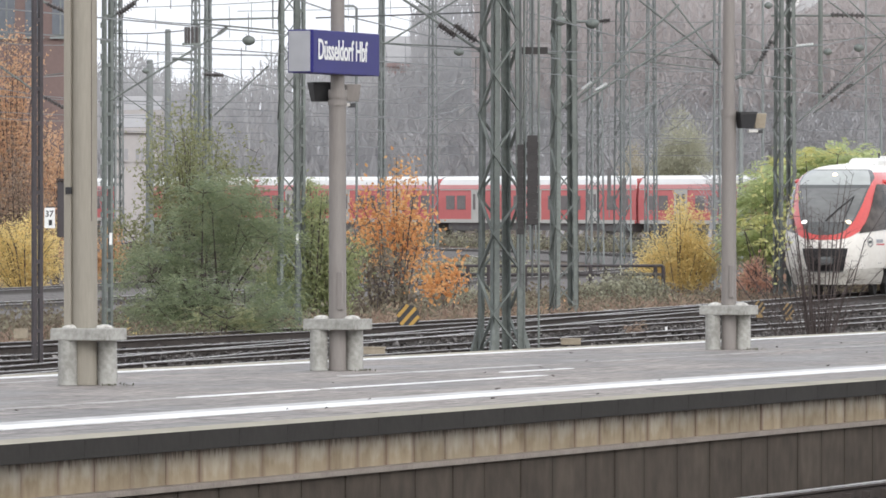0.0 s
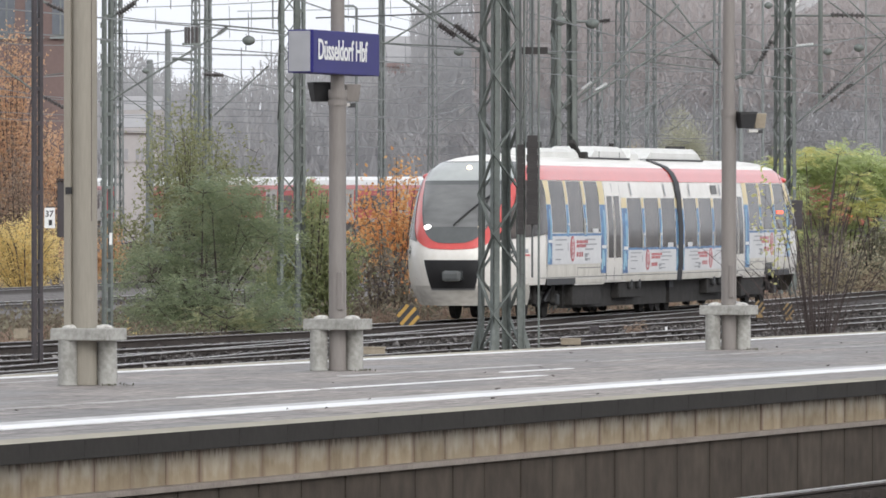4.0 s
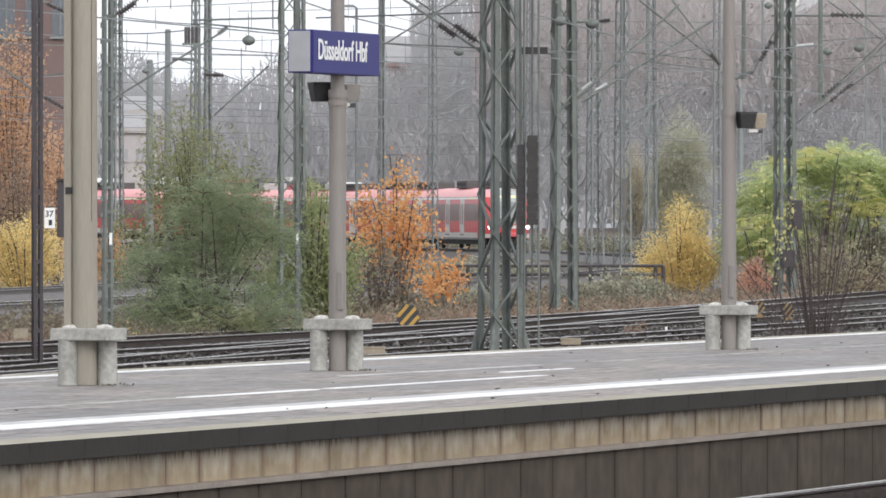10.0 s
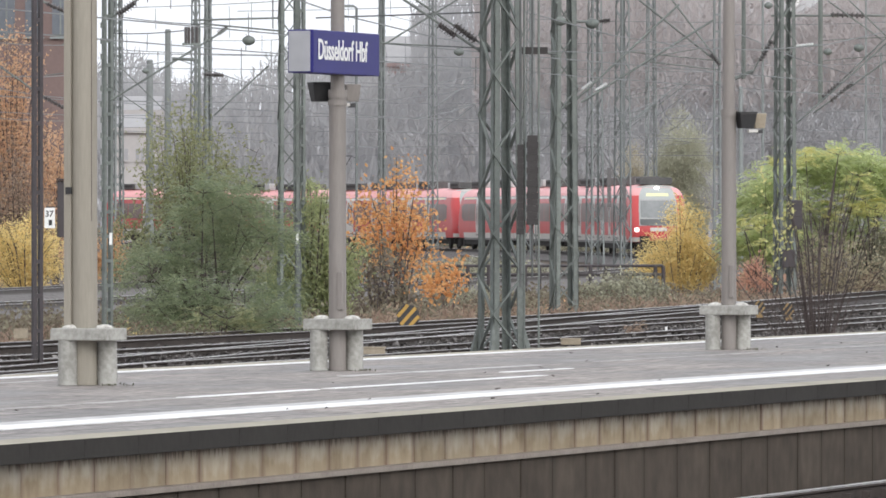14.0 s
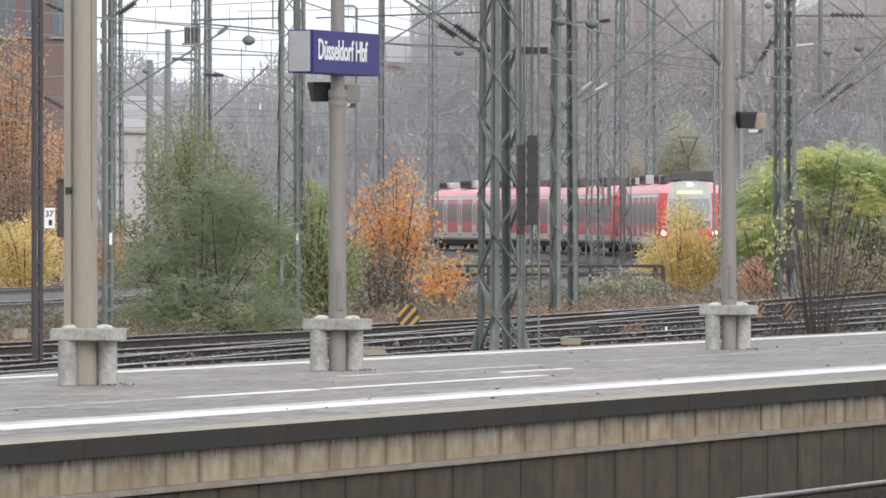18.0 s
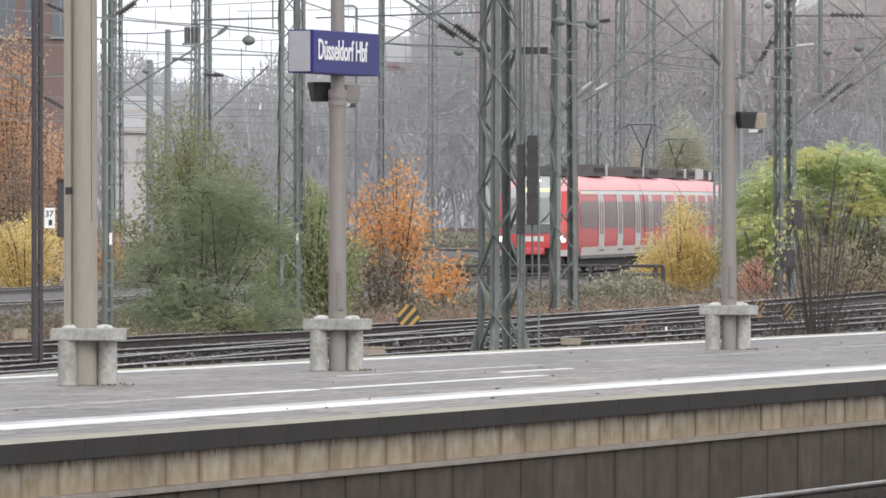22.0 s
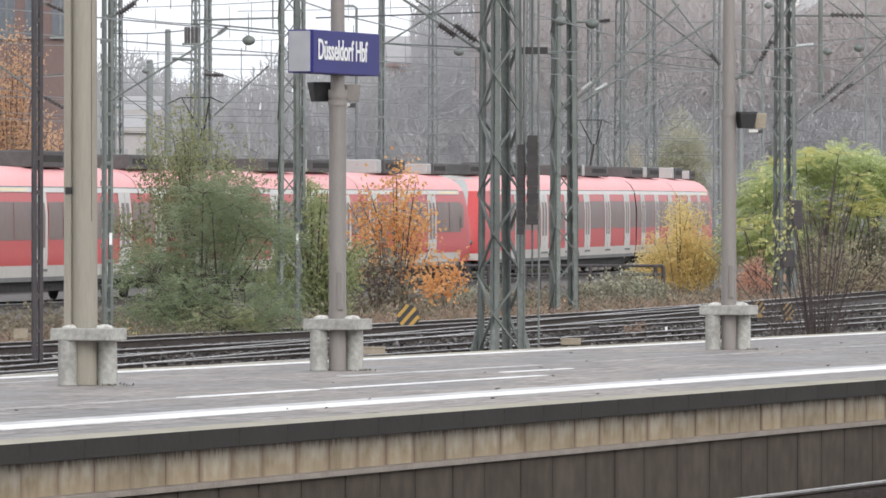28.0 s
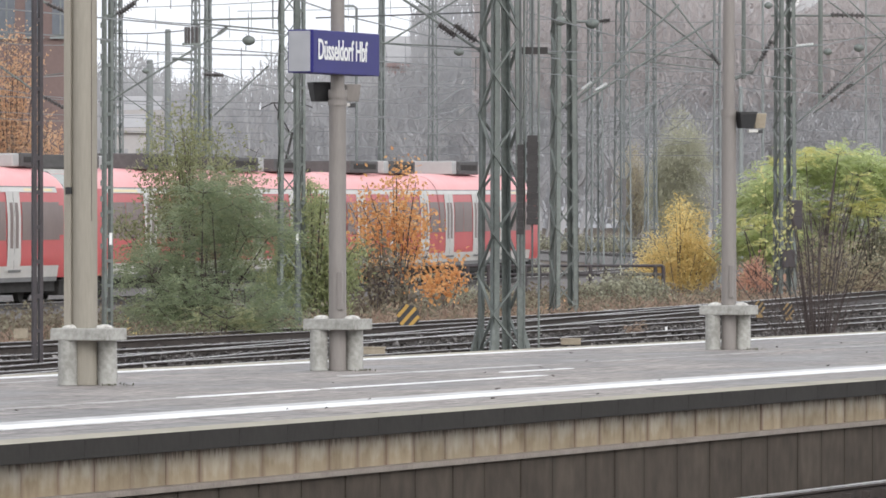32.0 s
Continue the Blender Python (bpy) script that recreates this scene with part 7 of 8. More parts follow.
def locomotive(m):
    """The pushing electric locomotive; its free end is at x = 0."""
    root = thing("electric_locomotive", m, "red electric locomotive with pale cab windows", "locomotive")
    L = 16.6
    prof = [(0.9, 0.0), (1.9, 0.0), (2.2, 0.04), (3.3, 0.38), (3.55, 0.55)]
    rows = []
    for z, x in prof:
        rows.append([Vector((-L + x, -1.48, z)), Vector((-x - 0.25, -1.48, z)), Vector((-x, -1.2, z)), Vector((-x, 1.2, z)), Vector((-x - 0.25, 1.48, z)), Vector((-L + x, 1.48, z))])
    grid_part("body", rows, M["x_red"], root, smooth=False)
    boxpart("roof", (-L / 2, 0, 3.65), (L - 1.3, 2.7, 0.24), M["s_grey"], root, bevel=0.06)
    boxpart("roof_edge", (-0.75, 0, 3.60), (0.9, 2.6, 0.18), M["t_roof"], root, bevel=0.05)
    part("cab_window_frame", box(BM(), (0, 0, 0), (0.06, 2.5, 1.0), pose(-0.17, 0, 2.8, 0, -17, 0)), M["s_white"], root)
    part("cab_window", box(BM(), (0, 0, 0), (0.06, 2.2, 0.72), pose(-0.13, 0, 2.82, 0, -17, 0)), M["screen"], root)
    boxpart("front_stripe", (0.02, 0, 1.75), (0.04, 2.5, 0.3), M["s_white"], root)
    for s in (-1, 1):
        bm = rod(BM(), (0.0, s * 1.0, 1.42), (0.06, s * 1.0, 1.42), 0.12, 0.12, 12)
        part("tail_lamp", bm, M["lamp_red"], root, "red tail lamp")
        part("buffer", rod(BM(), (0.0, s * 0.88, 1.05), (0.5, s * 0.88, 1.05), 0.12, 0.22, 12), M["x_dark"], root)
        boxpart("side_window", (-1.1, s * 1.485, 2.8), (0.7, 0.03, 0.6), M["x_glass"], root)
    boxpart("underframe", (-L / 2, 0, 0.65), (L - 2, 2.4, 0.5), M["x_dark"], root)
    for k, x in enumerate((4.4, 8.3, 12.2)):
        boxpart("roof_unit", (-x, 0, 3.9), (2.2, 1.5, 0.3), M["s_white"] if k == 1 else M["x_dark"], root, bevel=0.05)
    wheelset(root, -4, 0.55, "x_dark", 1.5)
    wheelset(root, -L + 4, 0.55, "x_dark", 1.5)
    return root


# ---- where the trains are, by time ----
def stand(line, s_front, s_back, length, flip=False):
    """The pose of a car whose ends lie at two lengths of its line."""
    a, b = line.at(s_front), line.at(s_back)
    d = (a - b).normalized()
    o = a
    if flip:
        d, o = -d, b
    y = Vector((0, 0, 1)).cross(d).normalized()
    z = d.cross(y)
    m = Matrix((d, y, z)).transposed().to_4x4()
    m.translation = o
    return m


def s_talent(t):
    return float(np.interp(t, T_TIMES, T_WAYS))


T_KEYS = ((0.0, 219.6), (1.0, 209.5), (1.5, 204.1), (2.0, 197.9), (2.5, 192.3), (3.0, 186.4), (3.5, 180.7), (5.5, 157.4), (6.0, 151.6), (6.5, 146.0), (7.0, 139.9), (8.0, 128.2), (9.0, 117.3), (9.5, 110.8), (10.0, 105.0), (14.0, 62.0), (20.0, 8.0), (27.0, -45.0), (32.0, -55.0))
T_TIMES = [k[0] for k in T_KEYS]
T_WAYS = [LINE_1.where_y(k[1]) for k in T_KEYS]
S_KEYS = ((6, 525.58), (8, 497.81), (9, 483.35), (10, 468.72), (11.5, 446.77), (13, 424.66), (14.5, 402.41), (16, 380.14), (17.5, 357.88), (18, 350.47), (19, 335.7), (20.5, 314.2), (21.5, 299.7), (23.5, 270.8), (25, 249.1), (26.5, 227.3), (27.5, 212.9), (28.5, 198.7), (30, 177.6), (32, 149.5))
S_TIMES = [k[0] for k in S_KEYS]
S_WAYS = [LINE_S.where_y(k[1]) for k in S_KEYS]


def s_suburban(t):
    if t < S_TIMES[0]:
        return S_WAYS[0] - (S_TIMES[0] - t) * 14.85
    return float(np.interp(t, S_TIMES, S_WAYS))


RAILCAR = railcar(Matrix.Identity(4))
RAILCAR_2 = railcar(Matrix.Identity(4), False)
SUB_END = suburban_end(Matrix.Identity(4))
SUB_MID = suburban_mid(Matrix.Identity(4), True)
SUB_PLAIN = suburban_mid(Matrix.Identity(4), False)
SUB_DARK = suburban_end(Matrix.Identity(4), False)
SUBURBAN = [SUB_END, SUB_MID, SUB_PLAIN, SUB_DARK, copy_thing(SUB_DARK, Matrix.Identity(4))]
SUBURBAN += [copy_thing(SUB_MID, Matrix.Identity(4)), copy_thing(SUB_PLAIN, Matrix.Identity(4)), copy_thing(SUB_DARK, Matrix.Identity(4))]
LOCO = locomotive(Matrix.Identity(4))
COACHES = [coach(Matrix.Identity(4))]
COACHES += [copy_thing(COACHES[0], Matrix.Identity(4)) for _ in range(5)]


def motions():
    times = [0.5 * i for i in range(65)]
    half = 16.85
    walk(RAILCAR, [(t, stand(LINE_1, s_talent(t), s_talent(t) - half, half)) for t in times])
    walk(RAILCAR_2, [(t, stand(LINE_1, s_talent(t) - half - 0.12, s_talent(t) - 2 * half - 0.12, half, True)) for t in times])
    back = 0.0
    for i, car in enumerate(SUBURBAN):
        length = END_L if i % 4 in (0, 3) else MID_L
        walk(car, [(t, stand(LINE_S, s_suburban(t) - back, s_suburban(t) - back - length, length, i % 4 in (2, 3))) for t in times])
        back += length + (0.8 if i == 3 else 0.0)
    way0 = LINE_X.where_y(517.0)
    for i, car in enumerate([LOCO] + COACHES):
        length = 16.6 if i == 0 else COACH_L
        ahead = 0.0 if i == 0 else 17.0 + (i - 1) * (COACH_L + 0.2)
        rows = []
        for t in times:
            s = way0 + 11.2 * (t - 6.0) + ahead
            rows.append((t, stand(LINE_X, s + length, s, length, True)))
        walk(car, rows)


# ---- vegetation ----
def leaf_mats(name, cs, rough=0.6):
    return mat(name, cs[1], cs[0], rough, scale=1.2, fine=6, bump=0, island=True, c3=cs[2], through_light=0.5)


LEAF = {
    "dark_green": leaf_mats("willow_leaf", ((0.225, 0.275, 0.17), (0.305, 0.35, 0.215), (0.395, 0.43, 0.265))),
    "fresh": leaf_mats("fresh_green_leaf", ((0.27, 0.315, 0.155), (0.38, 0.41, 0.21), (0.47, 0.49, 0.27))),
    "orange": leaf_mats("orange_leaf", ((0.60, 0.27, 0.11), (0.76, 0.43, 0.18), (0.80, 0.56, 0.28))),
    "yellow": leaf_mats("yellow_leaf", ((0.72, 0.55, 0.24), (0.82, 0.67, 0.31), (0.85, 0.75, 0.42))),
    "lime": leaf_mats("yellowing_leaf", ((0.56, 0.55, 0.25), (0.68, 0.66, 0.29), (0.78, 0.74, 0.36))),
    "rust": leaf_mats("rust_leaf", ((0.52, 0.31, 0.18), (0.68, 0.43, 0.23), (0.75, 0.56, 0.31))),
    "sumac": leaf_mats("sumac_leaf", ((0.43, 0.50, 0.27), (0.55, 0.61, 0.31), (0.66, 0.68, 0.36))),
    "beech": leaf_mats("beech_leaf", ((0.52, 0.31, 0.19), (0.65, 0.42, 0.26), (0.70, 0.53, 0.35))),
    "dry": leaf_mats("grey_straw_leaf", ((0.40, 0.35, 0.24), (0.48, 0.42, 0.30), (0.56, 0.50, 0.36))),
    "pink_rust": leaf_mats("reddish_leaf", ((0.58, 0.33, 0.25), (0.72, 0.46, 0.34), (0.77, 0.56, 0.42))),
    "olive": leaf_mats("olive_leaf", ((0.22, 0.235, 0.125), (0.30, 0.31, 0.165), (0.38, 0.38, 0.215))),
    # leaf colours of a distant tree, paled and evened to hold the haze
    "pale_gold": leaf_mats("misty_golden_leaf", ((0.44, 0.40, 0.30), (0.48, 0.43, 0.32), (0.51, 0.46, 0.345))),
    "brush": leaf_mats("bramble_leaf", ((0.14, 0.105, 0.085), (0.22, 0.195, 0.135), (0.33, 0.31, 0.22))),
    "straw": leaf_mats("dry_grass", ((0.28, 0.195, 0.15), (0.36, 0.265, 0.195), (0.45, 0.37, 0.275))),
    # far willow: haze likewise painted into its pale leaf colours
    "pale": leaf_mats("hazed_willow_leaf", ((0.43, 0.425, 0.33), (0.47, 0.465, 0.355), (0.50, 0.49, 0.38))),
    "bramble": leaf_mats("grey_green_bramble_leaf", ((0.17, 0.155, 0.12), (0.32, 0.315, 0.225), (0.56, 0.56, 0.43))),
}


def leaves(name, centres, spread, count, size, material, rng, droop=0.3, long=1.6):
    """Small leaves scattered round clump centres, as one mesh."""
    c = np.repeat(centres, count, axis=0)
    n = len(c)
    pos = c + rng.normal(0, 1, (n, 3)) * spread
    d = rng.normal(0, 1, (n, 3))
    d[:, 2] -= droop
    d /= np.linalg.norm(d, axis=1)[:, None]
    e = np.cross(d, rng.normal(0, 1, (n, 3)))
    e /= np.linalg.norm(e, axis=1)[:, None]
    s = size * rng.uniform(0.5, 1.3, (n, 1))
    v = np.empty((n, 4, 3))
    v[:, 0], v[:, 1], v[:, 2], v[:, 3] = pos - d * s * long / 2, pos + e * s / 2, pos + d * s * long / 2, pos - e * s / 2
    me = bpy.data.meshes.new(name)
    me.from_pydata(v.reshape(-1, 3).tolist(), [], np.arange(n * 4).reshape(n, 4).tolist())
    me.materials.append(material)
    return me


def shrub(name, base, boughs, leaf, seed, label, category="bush", sprays=7, per=26, size=0.08, spread=0.1, stem=0.03, droop=0.3, long=1.8, bark="bark", low=0.25, lean=0.35):
    """A shrub of boughs: (dx, dy, height, reach) each; every bough carries side sprays, and leaves sit along the sprays."""
    rng = np.random.default_rng(seed)
    root = thing(name, Matrix.Translation(base), label, category)
    bm = BM()
    centres = []
    for dx, dy, h, reach in boughs:
        p0 = np.array((dx * 0.18, dy * 0.18, 0.0))
        tip = np.array((dx, dy, h))
        mid = p0 * 0.4 + tip * 0.6 + np.array((0, 0, h * 0.12)) + rng.normal(0, 0.06, 3)
        rod(bm, p0, mid, stem, stem * 0.65, 5)
        rod(bm, mid, tip, stem * 0.65, stem * 0.25, 5)
        for k in range(sprays):
            t = low + (1 - low) * (k + rng.random()) / sprays
            a = p0 + (mid - p0) * (t / 0.6) if t < 0.6 else mid + (tip - mid) * ((t - 0.6) / 0.4)
            ang = rng.uniform(0, 6.283)
            l = reach * rng.uniform(0.45, 1.1) * (1.15 - 0.6 * t)
            b = a + l * np.array((math.cos(ang), math.sin(ang) * 0.9, rng.uniform(-0.25, 0.75) - droop * 0.4))
            if per == 0 or rng.random() < 0.5:
                rod(bm, a, b, stem * 0.3, stem * 0.14, 4)
            for q in np.linspace(0.25, 1.08, 4):
                centres.append(a + (b - a) * q + np.array((0, 0, -droop * 0.25 * l * q * q)))
    me = leaves("foliage", np.array(centres), spread, per, size, leaf, rng, droop, long)
    piece("foliage", me, None, root)
    part("bough", bm, M[bark], root)
    return root


def clump_bush(name, base, clumps, leaf, seed, label, category="bush", per=60, frond=(0.30, 0.55), leaflet=0.13, stems=9, bark="bark", thin=1.0, lift=0.1):
    """A bush of rounded clumps (x, y, z, radius, height): drooping feathered fronds cover every clump, bare gaps lie between them."""
    rng = np.random.default_rng(seed)
    root = thing(name, Matrix.Translation(base), label, category)
    bm = BM()
    for k in range(stems):
        x, y, z, r, hgt = clumps[int(rng.integers(0, len(clumps)))]
        mid = np.array((x * 0.45, y * 0.45, z * 0.5)) + rng.normal(0, 0.08, 3)
        rod(bm, (x * 0.12, y * 0.12, 0), mid, 0.035, 0.024, 5)
        rod(bm, mid, (x, y, z), 0.024, 0.01, 5)
        for _ in range(4):
            rod(bm, (x, y, z), (x + rng.normal(0, r * 0.6), y + rng.normal(0, r * 0.6), z + rng.uniform(0.1, 1.0) * hgt), 0.009, 0.004, 4)
    part("bough", bm, M[bark], root)
    verts = []
    for x, y, z, r, hgt in clumps:
        for i in range(int(per * r * r * 6)):
            a, u = rng.uniform(0, 6.283), rng.uniform(-0.45, 1.0)
            f = math.sqrt(max(0.0, 1 - u * u)) * rng.uniform(0.55, 1.05)
            p = np.array((x + r * f * math.cos(a), y + r * f * math.sin(a), z + hgt * u * rng.uniform(0.7, 1.05)))
            d = np.array((math.cos(a), math.sin(a), lift + 0.35 * u)) + rng.normal(0, 0.35, 3)
            d /= np.linalg.norm(d)
            long = rng.uniform(*frond)
            sd = np.cross(d, (0, 0, 1.0))
            sd /= np.linalg.norm(sd) + 1e-6
            for k in range(8):
                t = k / 7
                c = p + d * long * t + np.array((0, 0, -0.42 * long * t * t))
                l = leaflet * (1 - 0.5 * t) * rng.uniform(0.75, 1.2)
                for sg in (-1, 1):
                    e = sd * sg * 0.75 + d * 0.5 + np.array((0, 0, -0.3 + rng.normal(0, 0.2)))
                    m = c + e * l * 0.5
                    verts += [c, m + d * 0.02 * thin, c + e * l, m - d * 0.02 * thin]
    me = raw("foliage", verts, np.arange(len(verts)).reshape(-1, 4).tolist(), leaf)
    piece("foliage", me, None, root)
    return root


def clumps_in(n, wide, deep, low, high, seed, peak=0.0, size=(0.38, 0.62), drop=0.55):
    """Clump places filling a crown that is tallest at peak (a share of its half width)."""
    rng = np.random.default_rng(seed)
    out = []
    for i in range(n):
        x = -1 + 2 * (i + rng.random()) / n
        roof = low + (high - low) * (1 - drop * min(1.0, abs(x - peak)) ** 1.7)
        z = low + (roof - low) * (1 - rng.random() ** 1.6 * 0.95)
        r = rng.uniform(*size)
        out.append((x * (wide - r * 0.7), rng.uniform(-0.8, 0.8) * deep, z - r * 0.5, r, r * rng.uniform(0.55, 0.8)))
    return out


def ring_of_boughs(n, wide, high, seed, deep=None, peak=0.0, flat=0.6, inner=0.4):
    """Boughs spread over a crown: tall in the middle, shorter outwards, uneven."""
    rng = np.random.default_rng(seed)
    deep = deep or wide * 0.8
    out = []
    for i in range(n):
        r, a = math.sqrt(rng.random()), rng.uniform(0, 6.283)
        x, y = r * math.cos(a), r * math.sin(a)
        h = high * (1 - flat * abs(x - peak) ** 1.6) * rng.uniform(0.55, 1.05)
        out.append((x * wide / 2, y * deep / 2, h, wide * inner * rng.uniform(0.3, 0.6)))
    return out


def build_bushes():
    # willow-like bush with a taller thin crown behind it
    clump_bush("willow_bush", (-4.9, 163.692, -0.5), clumps_in(54, 1.75, 1.0, 0.35, 3.75, 5, peak=0.15, drop=0.5), LEAF["dark_green"], 3, "large soft dark green willow-like bush beside the track", per=30, frond=(0.35, 0.75), leaflet=0.13, stems=20, thin=0.8)
    clump_bush("willow_bush", (-4.7, 162.0, -0.5), clumps_in(26, 1.8, 0.5, 0.15, 1.7, 9, peak=0.0, drop=0.4), LEAF["dark_green"], 7, "lower skirt of drooping willow-like shoots", per=20, frond=(0.3, 0.65), leaflet=0.12, stems=10, thin=0.8)
    clump_bush("olive_shoots", (-4.5, 160.462, -0.5), clumps_in(9, 0.9, 0.4, 0.25, 1.3, 4, drop=0.6, size=(0.25, 0.42)), LEAF["olive"], 4, "olive green leafy shoots at the foot of the willow bush", per=30, frond=(0.25, 0.45), leaflet=0.10, stems=8)
    shrub("thin_bush", (-5.5, 177.692, -0.4), ring_of_boughs(40, 4.2, 5.5, 5, flat=0.45), LEAF["olive"], 5, "thin half-bare bush with pale green leaves", per=8, size=0.04, spread=0.16, sprays=10, low=0.45, long=3.0, stem=0.018, droop=0.6)
    shrub("green_shrub", (-3.07, 185.231, -0.4), ring_of_boughs(34, 2.5, 3.6, 6, flat=0.5), LEAF["fresh"], 6, "narrow fresh green shrub behind a mast", per=17, size=0.04, spread=0.13, sprays=8, low=0.05, long=3.0, droop=0.8)
    # orange tree
    shrub("maple_tree", (-1.195, 199.231, -0.35), ring_of_boughs(19, 2.9, 4.5, 10, peak=-0.15, flat=0.55), LEAF["orange"], 8, "young multi-stemmed tree with glowing orange autumn leaves", "tree", per=4, size=0.074, spread=0.18, stem=0.026, sprays=10, low=0.44, long=1.5)
    shrub("maple_sucker", (0.155, 197.077, -0.35), ring_of_boughs(7, 1.6, 2.2, 11), LEAF["orange"], 18, "low shoots with orange leaves beside the young tree", per=4, size=0.08, spread=0.15, stem=0.018, sprays=5, low=0.55)
    shrub("bare_undergrowth", (-1.666, 196, -0.35), ring_of_boughs(14, 2.0, 2.3, 13), LEAF["brush"], 19, "leafless dark undergrowth with a few dry leaves", per=2, size=0.07, spread=0.15, stem=0.018, sprays=11)
    # golden and lime
    shrub("golden_bush", (7.252, 242.308, -0.35), ring_of_boughs(40, 2.7, 3.35, 12, flat=0.62), LEAF["yellow"], 12, "feathery golden yellow autumn bush", per=15, size=0.036, spread=0.15, sprays=11, low=0.02, droop=-0.4, long=2.6, stem=0.02)
    shrub("golden_sapling", (6.244, 245.538, -0.35), ring_of_boughs(9, 1.3, 1.9, 14), LEAF["yellow"], 14, "small thin yellow sapling", per=9, size=0.035, spread=0.12, sprays=6, stem=0.015)
    clump_bush("sumac_tree", (12.4, 246, -0.3), clumps_in(66, 2.75, 1.5, 1.5, 4.75, 17, peak=-0.2, drop=0.22, size=(0.42, 0.7)), LEAF["sumac"], 17, "broad green sumac tree with long feathered leaves", "tree", per=19, frond=(0.5, 0.95), leaflet=0.22, stems=14, thin=1.4, lift=0.35)
    clump_bush("sumac_tree", (9.85, 242, -0.3), clumps_in(26, 1.0, 0.9, 1.1, 4.3, 21, peak=0.3, drop=0.45, size=(0.38, 0.6)), LEAF["sumac"], 21, "smaller green sumac beside a steel mast", "tree", per=28, frond=(0.45, 0.85), leaflet=0.2, stems=7, thin=1.5, lift=0.25)
    # yellowed boughs of the sumacs, in loose patches
    for x, y, lo, hi, wide, n, seed in ((11.6, 243.6, 2.6, 4.9, 1.9, 15, 27), (9.75, 240.4, 1.5, 3.4, 0.8, 6, 29), (13.2, 243.6, 2.4, 3.6, 0.7, 6, 30)):
        clump_bush("golden_sprays", (x, y, -0.3), clumps_in(n, wide, 0.5, lo, hi, seed, drop=0.3, size=(0.2, 0.36)), LEAF["lime"], seed, "yellowed sumac boughs among green leaves", "tree", per=22, frond=(0.25, 0.5), leaflet=0.15, stems=n, thin=1.4, lift=0.2)
    shrub("yellow_shoots", (6.35, 154.0, -0.45), ring_of_boughs(4, 1.1, 3.6, 28, flat=0.15), LEAF["lime"], 28, "few yellow leaves on thin bare shoots", per=2, size=0.055, spread=0.09, stem=0.008, sprays=6, low=0.5, long=1.8)
    shrub("dry_thicket", (12.3, 240.5, -0.35), ring_of_boughs(22, 4.2, 2.3, 51, deep=1.2, flat=0.25), LEAF["dry"], 51, "tangled grey-brown thicket under the sumacs", per=4, size=0.055, spread=0.16, stem=0.012, sprays=9, low=0.15)
    shrub("rust_bush", (9.5, 238.0, -0.35), ring_of_boughs(18, 1.9, 1.5, 22), LEAF["pink_rust"], 22, "low reddish-pink autumn bush", per=16, size=0.04, spread=0.11, sprays=6)
    shrub("rust_bush", (13.2, 243, -0.35), ring_of_boughs(10, 1.6, 1.0, 23), LEAF["straw"], 23, "low straw-brown bush beside the rails", per=14, size=0.04, spread=0.12, sprays=6)
    # twiggy shrub by the platform
    rng = np.random.default_rng(31)
    b = [(rng.normal(0, 0.85), rng.uniform(-0.5, 0.5), rng.uniform(1.2, 3.7), 0.5) for _ in range(44)]
    shrub("twiggy_shrub", (7.253, 152.923, -0.5), b, LEAF["lime"], 31, "leafless twiggy shrub with bare upright stems", per=0, size=0.05, spread=0.1, stem=0.0135, sprays=13, droop=-0.5)
    shrub("thin_weed", (3.882, 159.385, -0.4), ring_of_boughs(10, 0.6, 0.6, 33), LEAF["straw"], 33, "thin dry weed between the tracks", "weed", per=3, size=0.03, spread=0.05, stem=0.006, sprays=6)
    # the autumn trees at the brick building
    shrub("beech_tree", (-15.764, 290.769, -0.2), ring_of_boughs(40, 3.0, 9.6, 41, flat=0.3), LEAF["beech"], 41, "tall rust-orange beech tree before a brick building", "tree", per=7, size=0.07, spread=0.3, stem=0.03, sprays=10, low=0.3)
    shrub("beech_tree", (-14.564, 297.231, -0.2), ring_of_boughs(14, 1.4, 6.6, 42, flat=0.3), LEAF["beech"], 42, "slim rust-orange beech tree by the brick wall", "tree", per=6, size=0.07, spread=0.24, stem=0.02, sprays=9, low=0.2)
    shrub("bare_undergrowth", (-15.3, 284, -0.3), ring_of_boughs(34, 2.6, 5.6, 44, flat=0.35), LEAF["straw"], 44, "half-bare grey-brown shrub before the beech trees", per=4, size=0.06, spread=0.22, stem=0.016, sprays=10, low=0.2)
    shrub("golden_bush", (-14.212, 269.231, -0.3), ring_of_boughs(30, 3.0, 2.9, 43, flat=0.4), LEAF["yellow"], 43, "yellow autumn bush behind the outer track", per=20, size=0.045, spread=0.17, sprays=8, low=0.02)
    shrub("rust_bush", (-11.871, 282.154, -0.3), ring_of_boughs(10, 1.4, 2.6, 45), LEAF["rust"], 45, "orange-brown bush behind a green mast", per=10, size=0.06, spread=0.15, sprays=7)
    shrub("pale_willow", (17.3, 575, 0.9), ring_of_boughs(70, 4.2, 9.6, 47, flat=0.6), LEAF["pale"], 47, "slender pale yellow-green willow in the mist", "tree", per=30, size=0.07, spread=0.45, stem=0.03, sprays=12, low=0.1, droop=1.0, long=2.4, bark="bark_far")
    shrub("pale_willow", (14.2, 585, 0.9), ring_of_boughs(24, 3.4, 7.4, 48, flat=0.5), LEAF["pale_gold"], 48, "thin misty tree with pale golden leaves", "tree", per=14, size=0.07, spread=0.4, stem=0.03, sprays=10, low=0.15, droop=0.8, long=2.2, bark="bark_far")
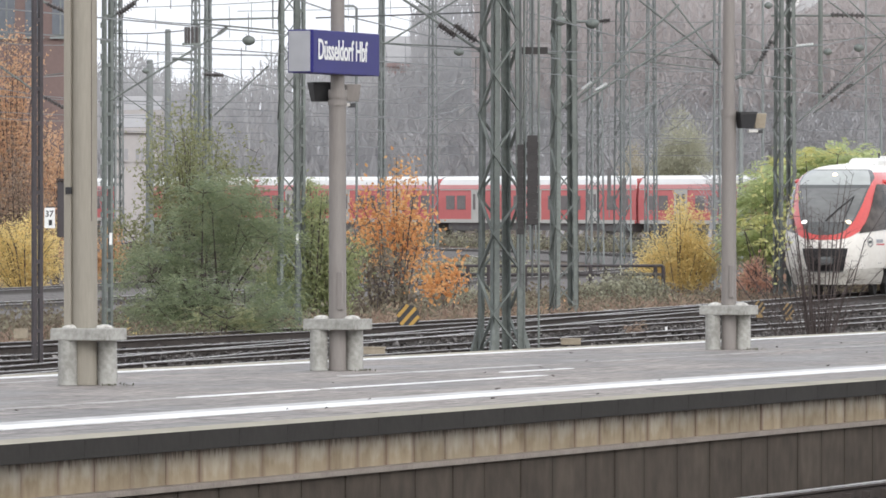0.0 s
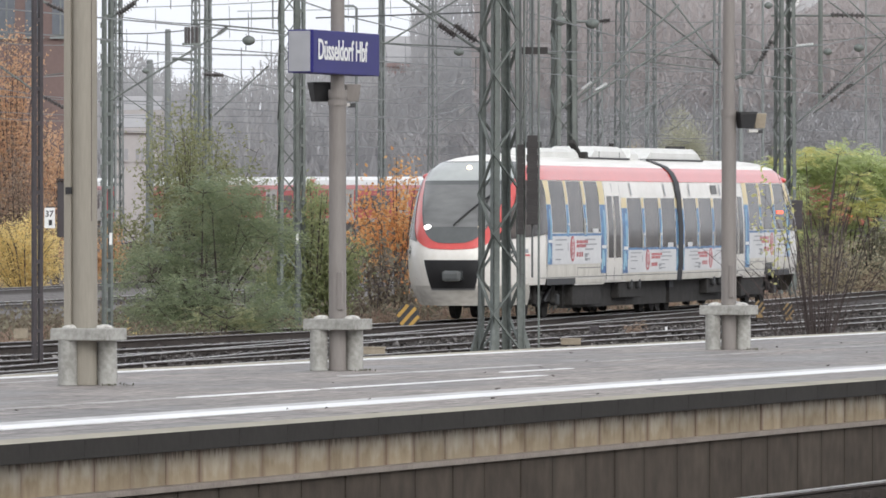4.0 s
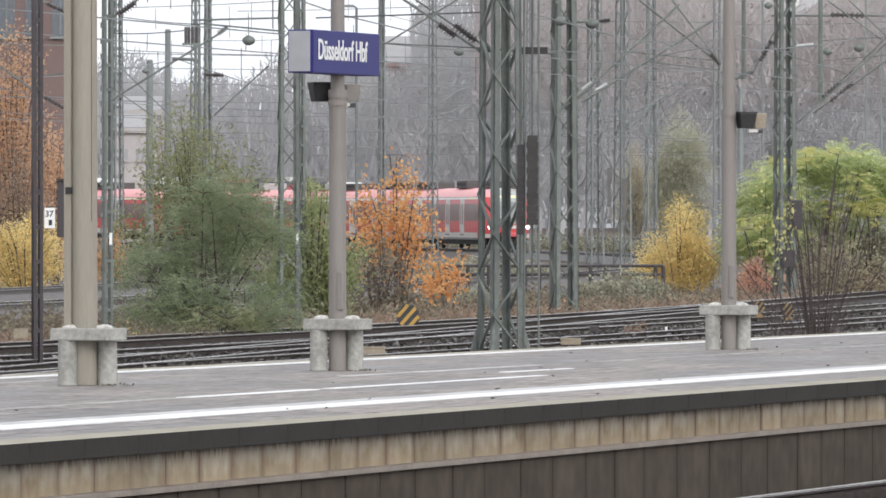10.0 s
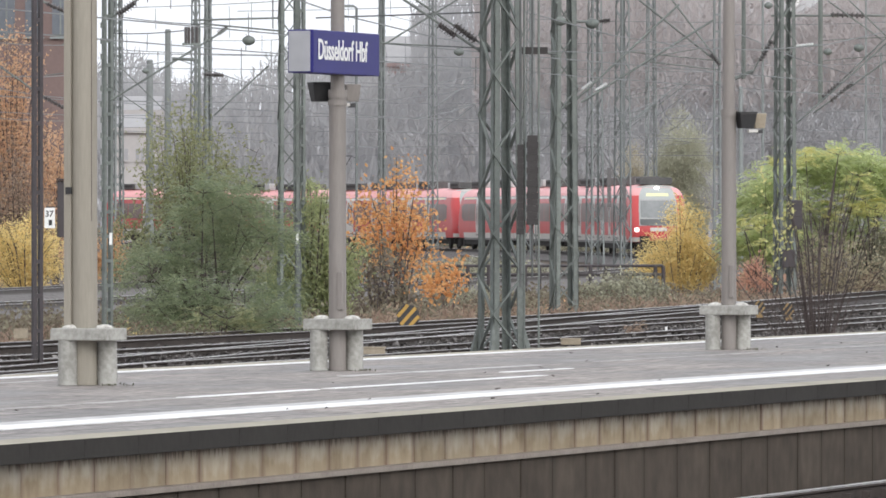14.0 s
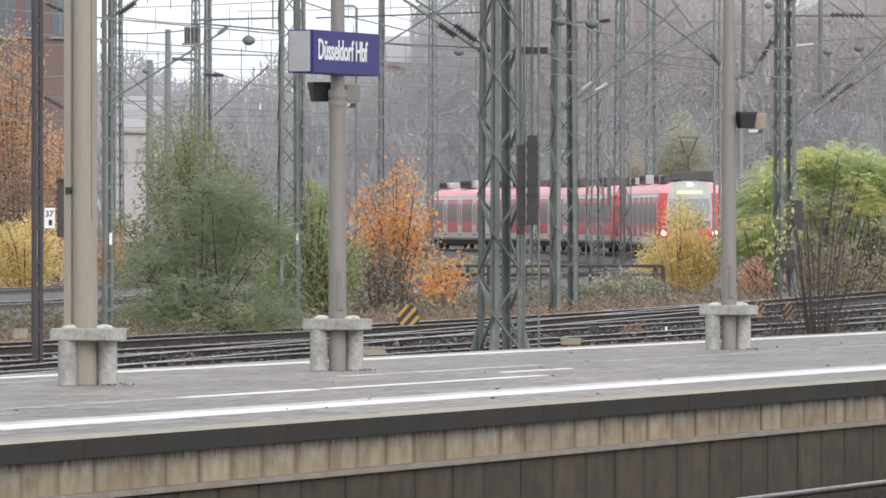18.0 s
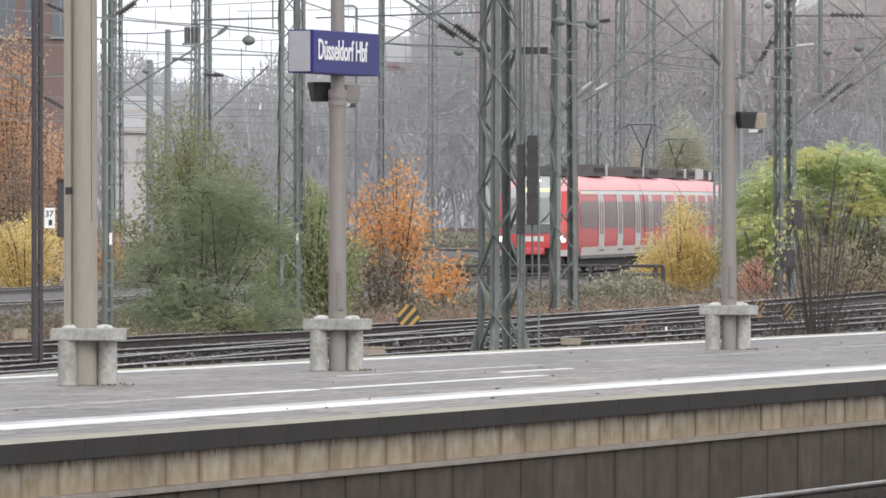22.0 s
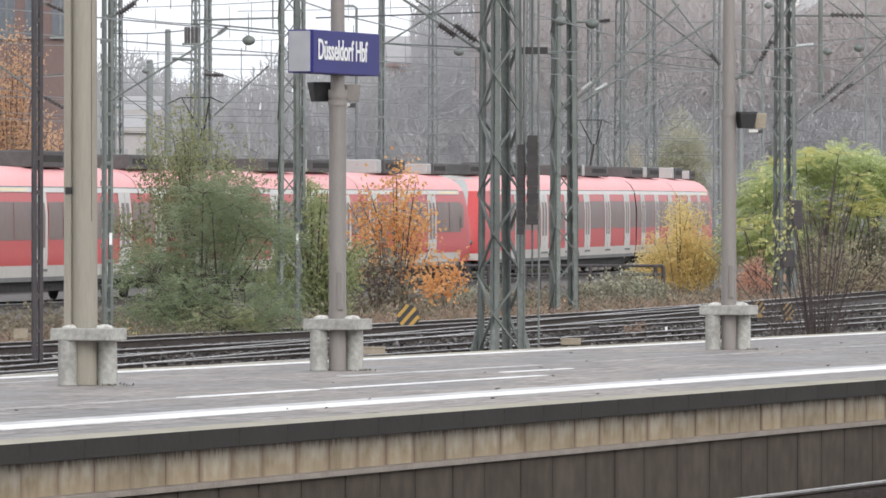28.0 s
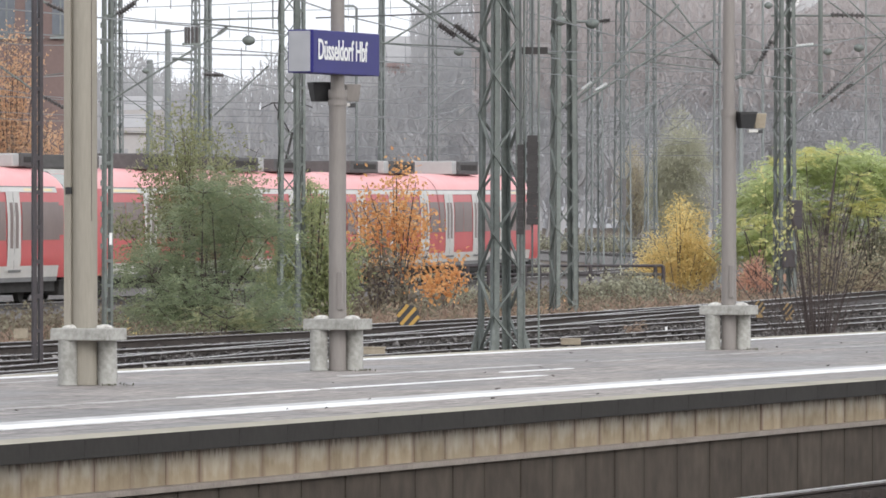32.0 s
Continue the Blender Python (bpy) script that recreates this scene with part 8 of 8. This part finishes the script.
    shrub("dark_bush", (13.4, 244, -0.3), ring_of_boughs(16, 2.2, 2.3, 49), LEAF["bramble"], 49, "grey-green bush under the yellow trees", per=16, size=0.06, spread=0.14, sprays=7)


def strip(name, material, label, n, per, size, spread, hmin, hmax, place, seed, long=2.0, droop=-0.6, category="undergrowth"):
    rng = np.random.default_rng(seed)
    cs = np.array([place(rng) for _ in range(n)])
    cs[:, 2] += rng.uniform(hmin, hmax, n)
    tagged(new(name, leaves(name, cs, spread, per, size, material, rng, droop, long)), label, category, kind="stuff")


def beyond_track(lo, hi, y0, y1):
    def place(rng):
        s = rng.uniform(LINE_1.where_y(y1), LINE_1.where_y(y0))
        p = LINE_1.at(s)
        d = (LINE_1.at(s + 1) - p).normalized()
        off = rng.uniform(lo, hi)
        q = Vector((p.x + d.y * off, p.y - d.x * off, 0))
        return (q.x, q.y, ground_z(q.y))
    return place


build_bushes()
strip("dry_grass", LEAF["straw"], "dry straw-brown grass along the tracks", 2600, 16, 0.05, 0.12, 0.02, 0.42, beyond_track(2.5, 8.0, 130, 235), 61, 5.0)
strip("brambles", LEAF["brush"], "dull brown-green brambles between the tracks", 3200, 16, 0.075, 0.14, 0.05, 0.62, beyond_track(3.2, 12.5, 140, 240), 63, 1.5, 0.2)


def mound(cx, cy, wx, wy, high):
    def place(rng):
        a, r = rng.uniform(0, 6.283), math.sqrt(rng.random())
        x, y = cx + wx * r * math.cos(a), cy + wy * r * math.sin(a)
        return (x, y, ground_z(y) + high * (1 - r * r) * rng.uniform(0.3, 1))
    return place


strip("bramble_mound", LEAF["bramble"], "tangled grey-green bramble mound by the pipe fence", 800, 15, 0.07, 0.12, 0.0, 0.25, mound(5.185, 226.154, 1.7, 4, 1.05), 65, 1.5, 0.2)
strip("bramble_mound", LEAF["bramble"], "low grey-green brambles beside a mast", 350, 16, 0.06, 0.13, 0.0, 0.25, mound(0.554, 215.385, 1.6, 4, 0.8), 66, 1.5, 0.2)
strip("bramble_mound", LEAF["brush"], "weedy tangle under the willow bush", 420, 18, 0.035, 0.13, 0.0, 0.2, mound(-5.436, 157.231, 1.6, 3, 0.5), 68, 1.5, 0.2)
strip("bramble_mound", LEAF["bramble"], "hazy low scrub between the far tracks", 700, 16, 0.09, 0.2, 0.0, 0.25, mound(1.6, 303, 2.6, 9, 0.7), 70, 1.5, 0.2)
def along_far_bank(rng):
    p = LINE_X.at(LINE_X.where_y(rng.uniform(470, 585)))
    off = rng.uniform(2.8, 6.5)
    return (p.x - 0.5 * off, p.y - 0.87 * off, ground_z(p.y - 0.87 * off) - 0.05)


strip("embankment_scrub", LEAF["bramble"], "pale low scrub along the bank of the far track", 2200, 14, 0.12, 0.28, 0.0, 0.75, along_far_bank, 71, 1.5, 0.2)
strip("red_brambles", LEAF["rust"], "reddish bramble leaves at the mast foot", 60, 12, 0.06, 0.12, 0.0, 0.2, mound(3.015, 210, 0.9, 3, 0.4), 67, 1.4, 0.2)
strip("yellow_weeds", LEAF["yellow"], "yellowing weeds beside the track", 60, 10, 0.05, 0.1, 0.0, 0.2, mound(-6.277, 161.538, 1.0, 4, 0.5), 69, 1.6, 0.2)


motions()
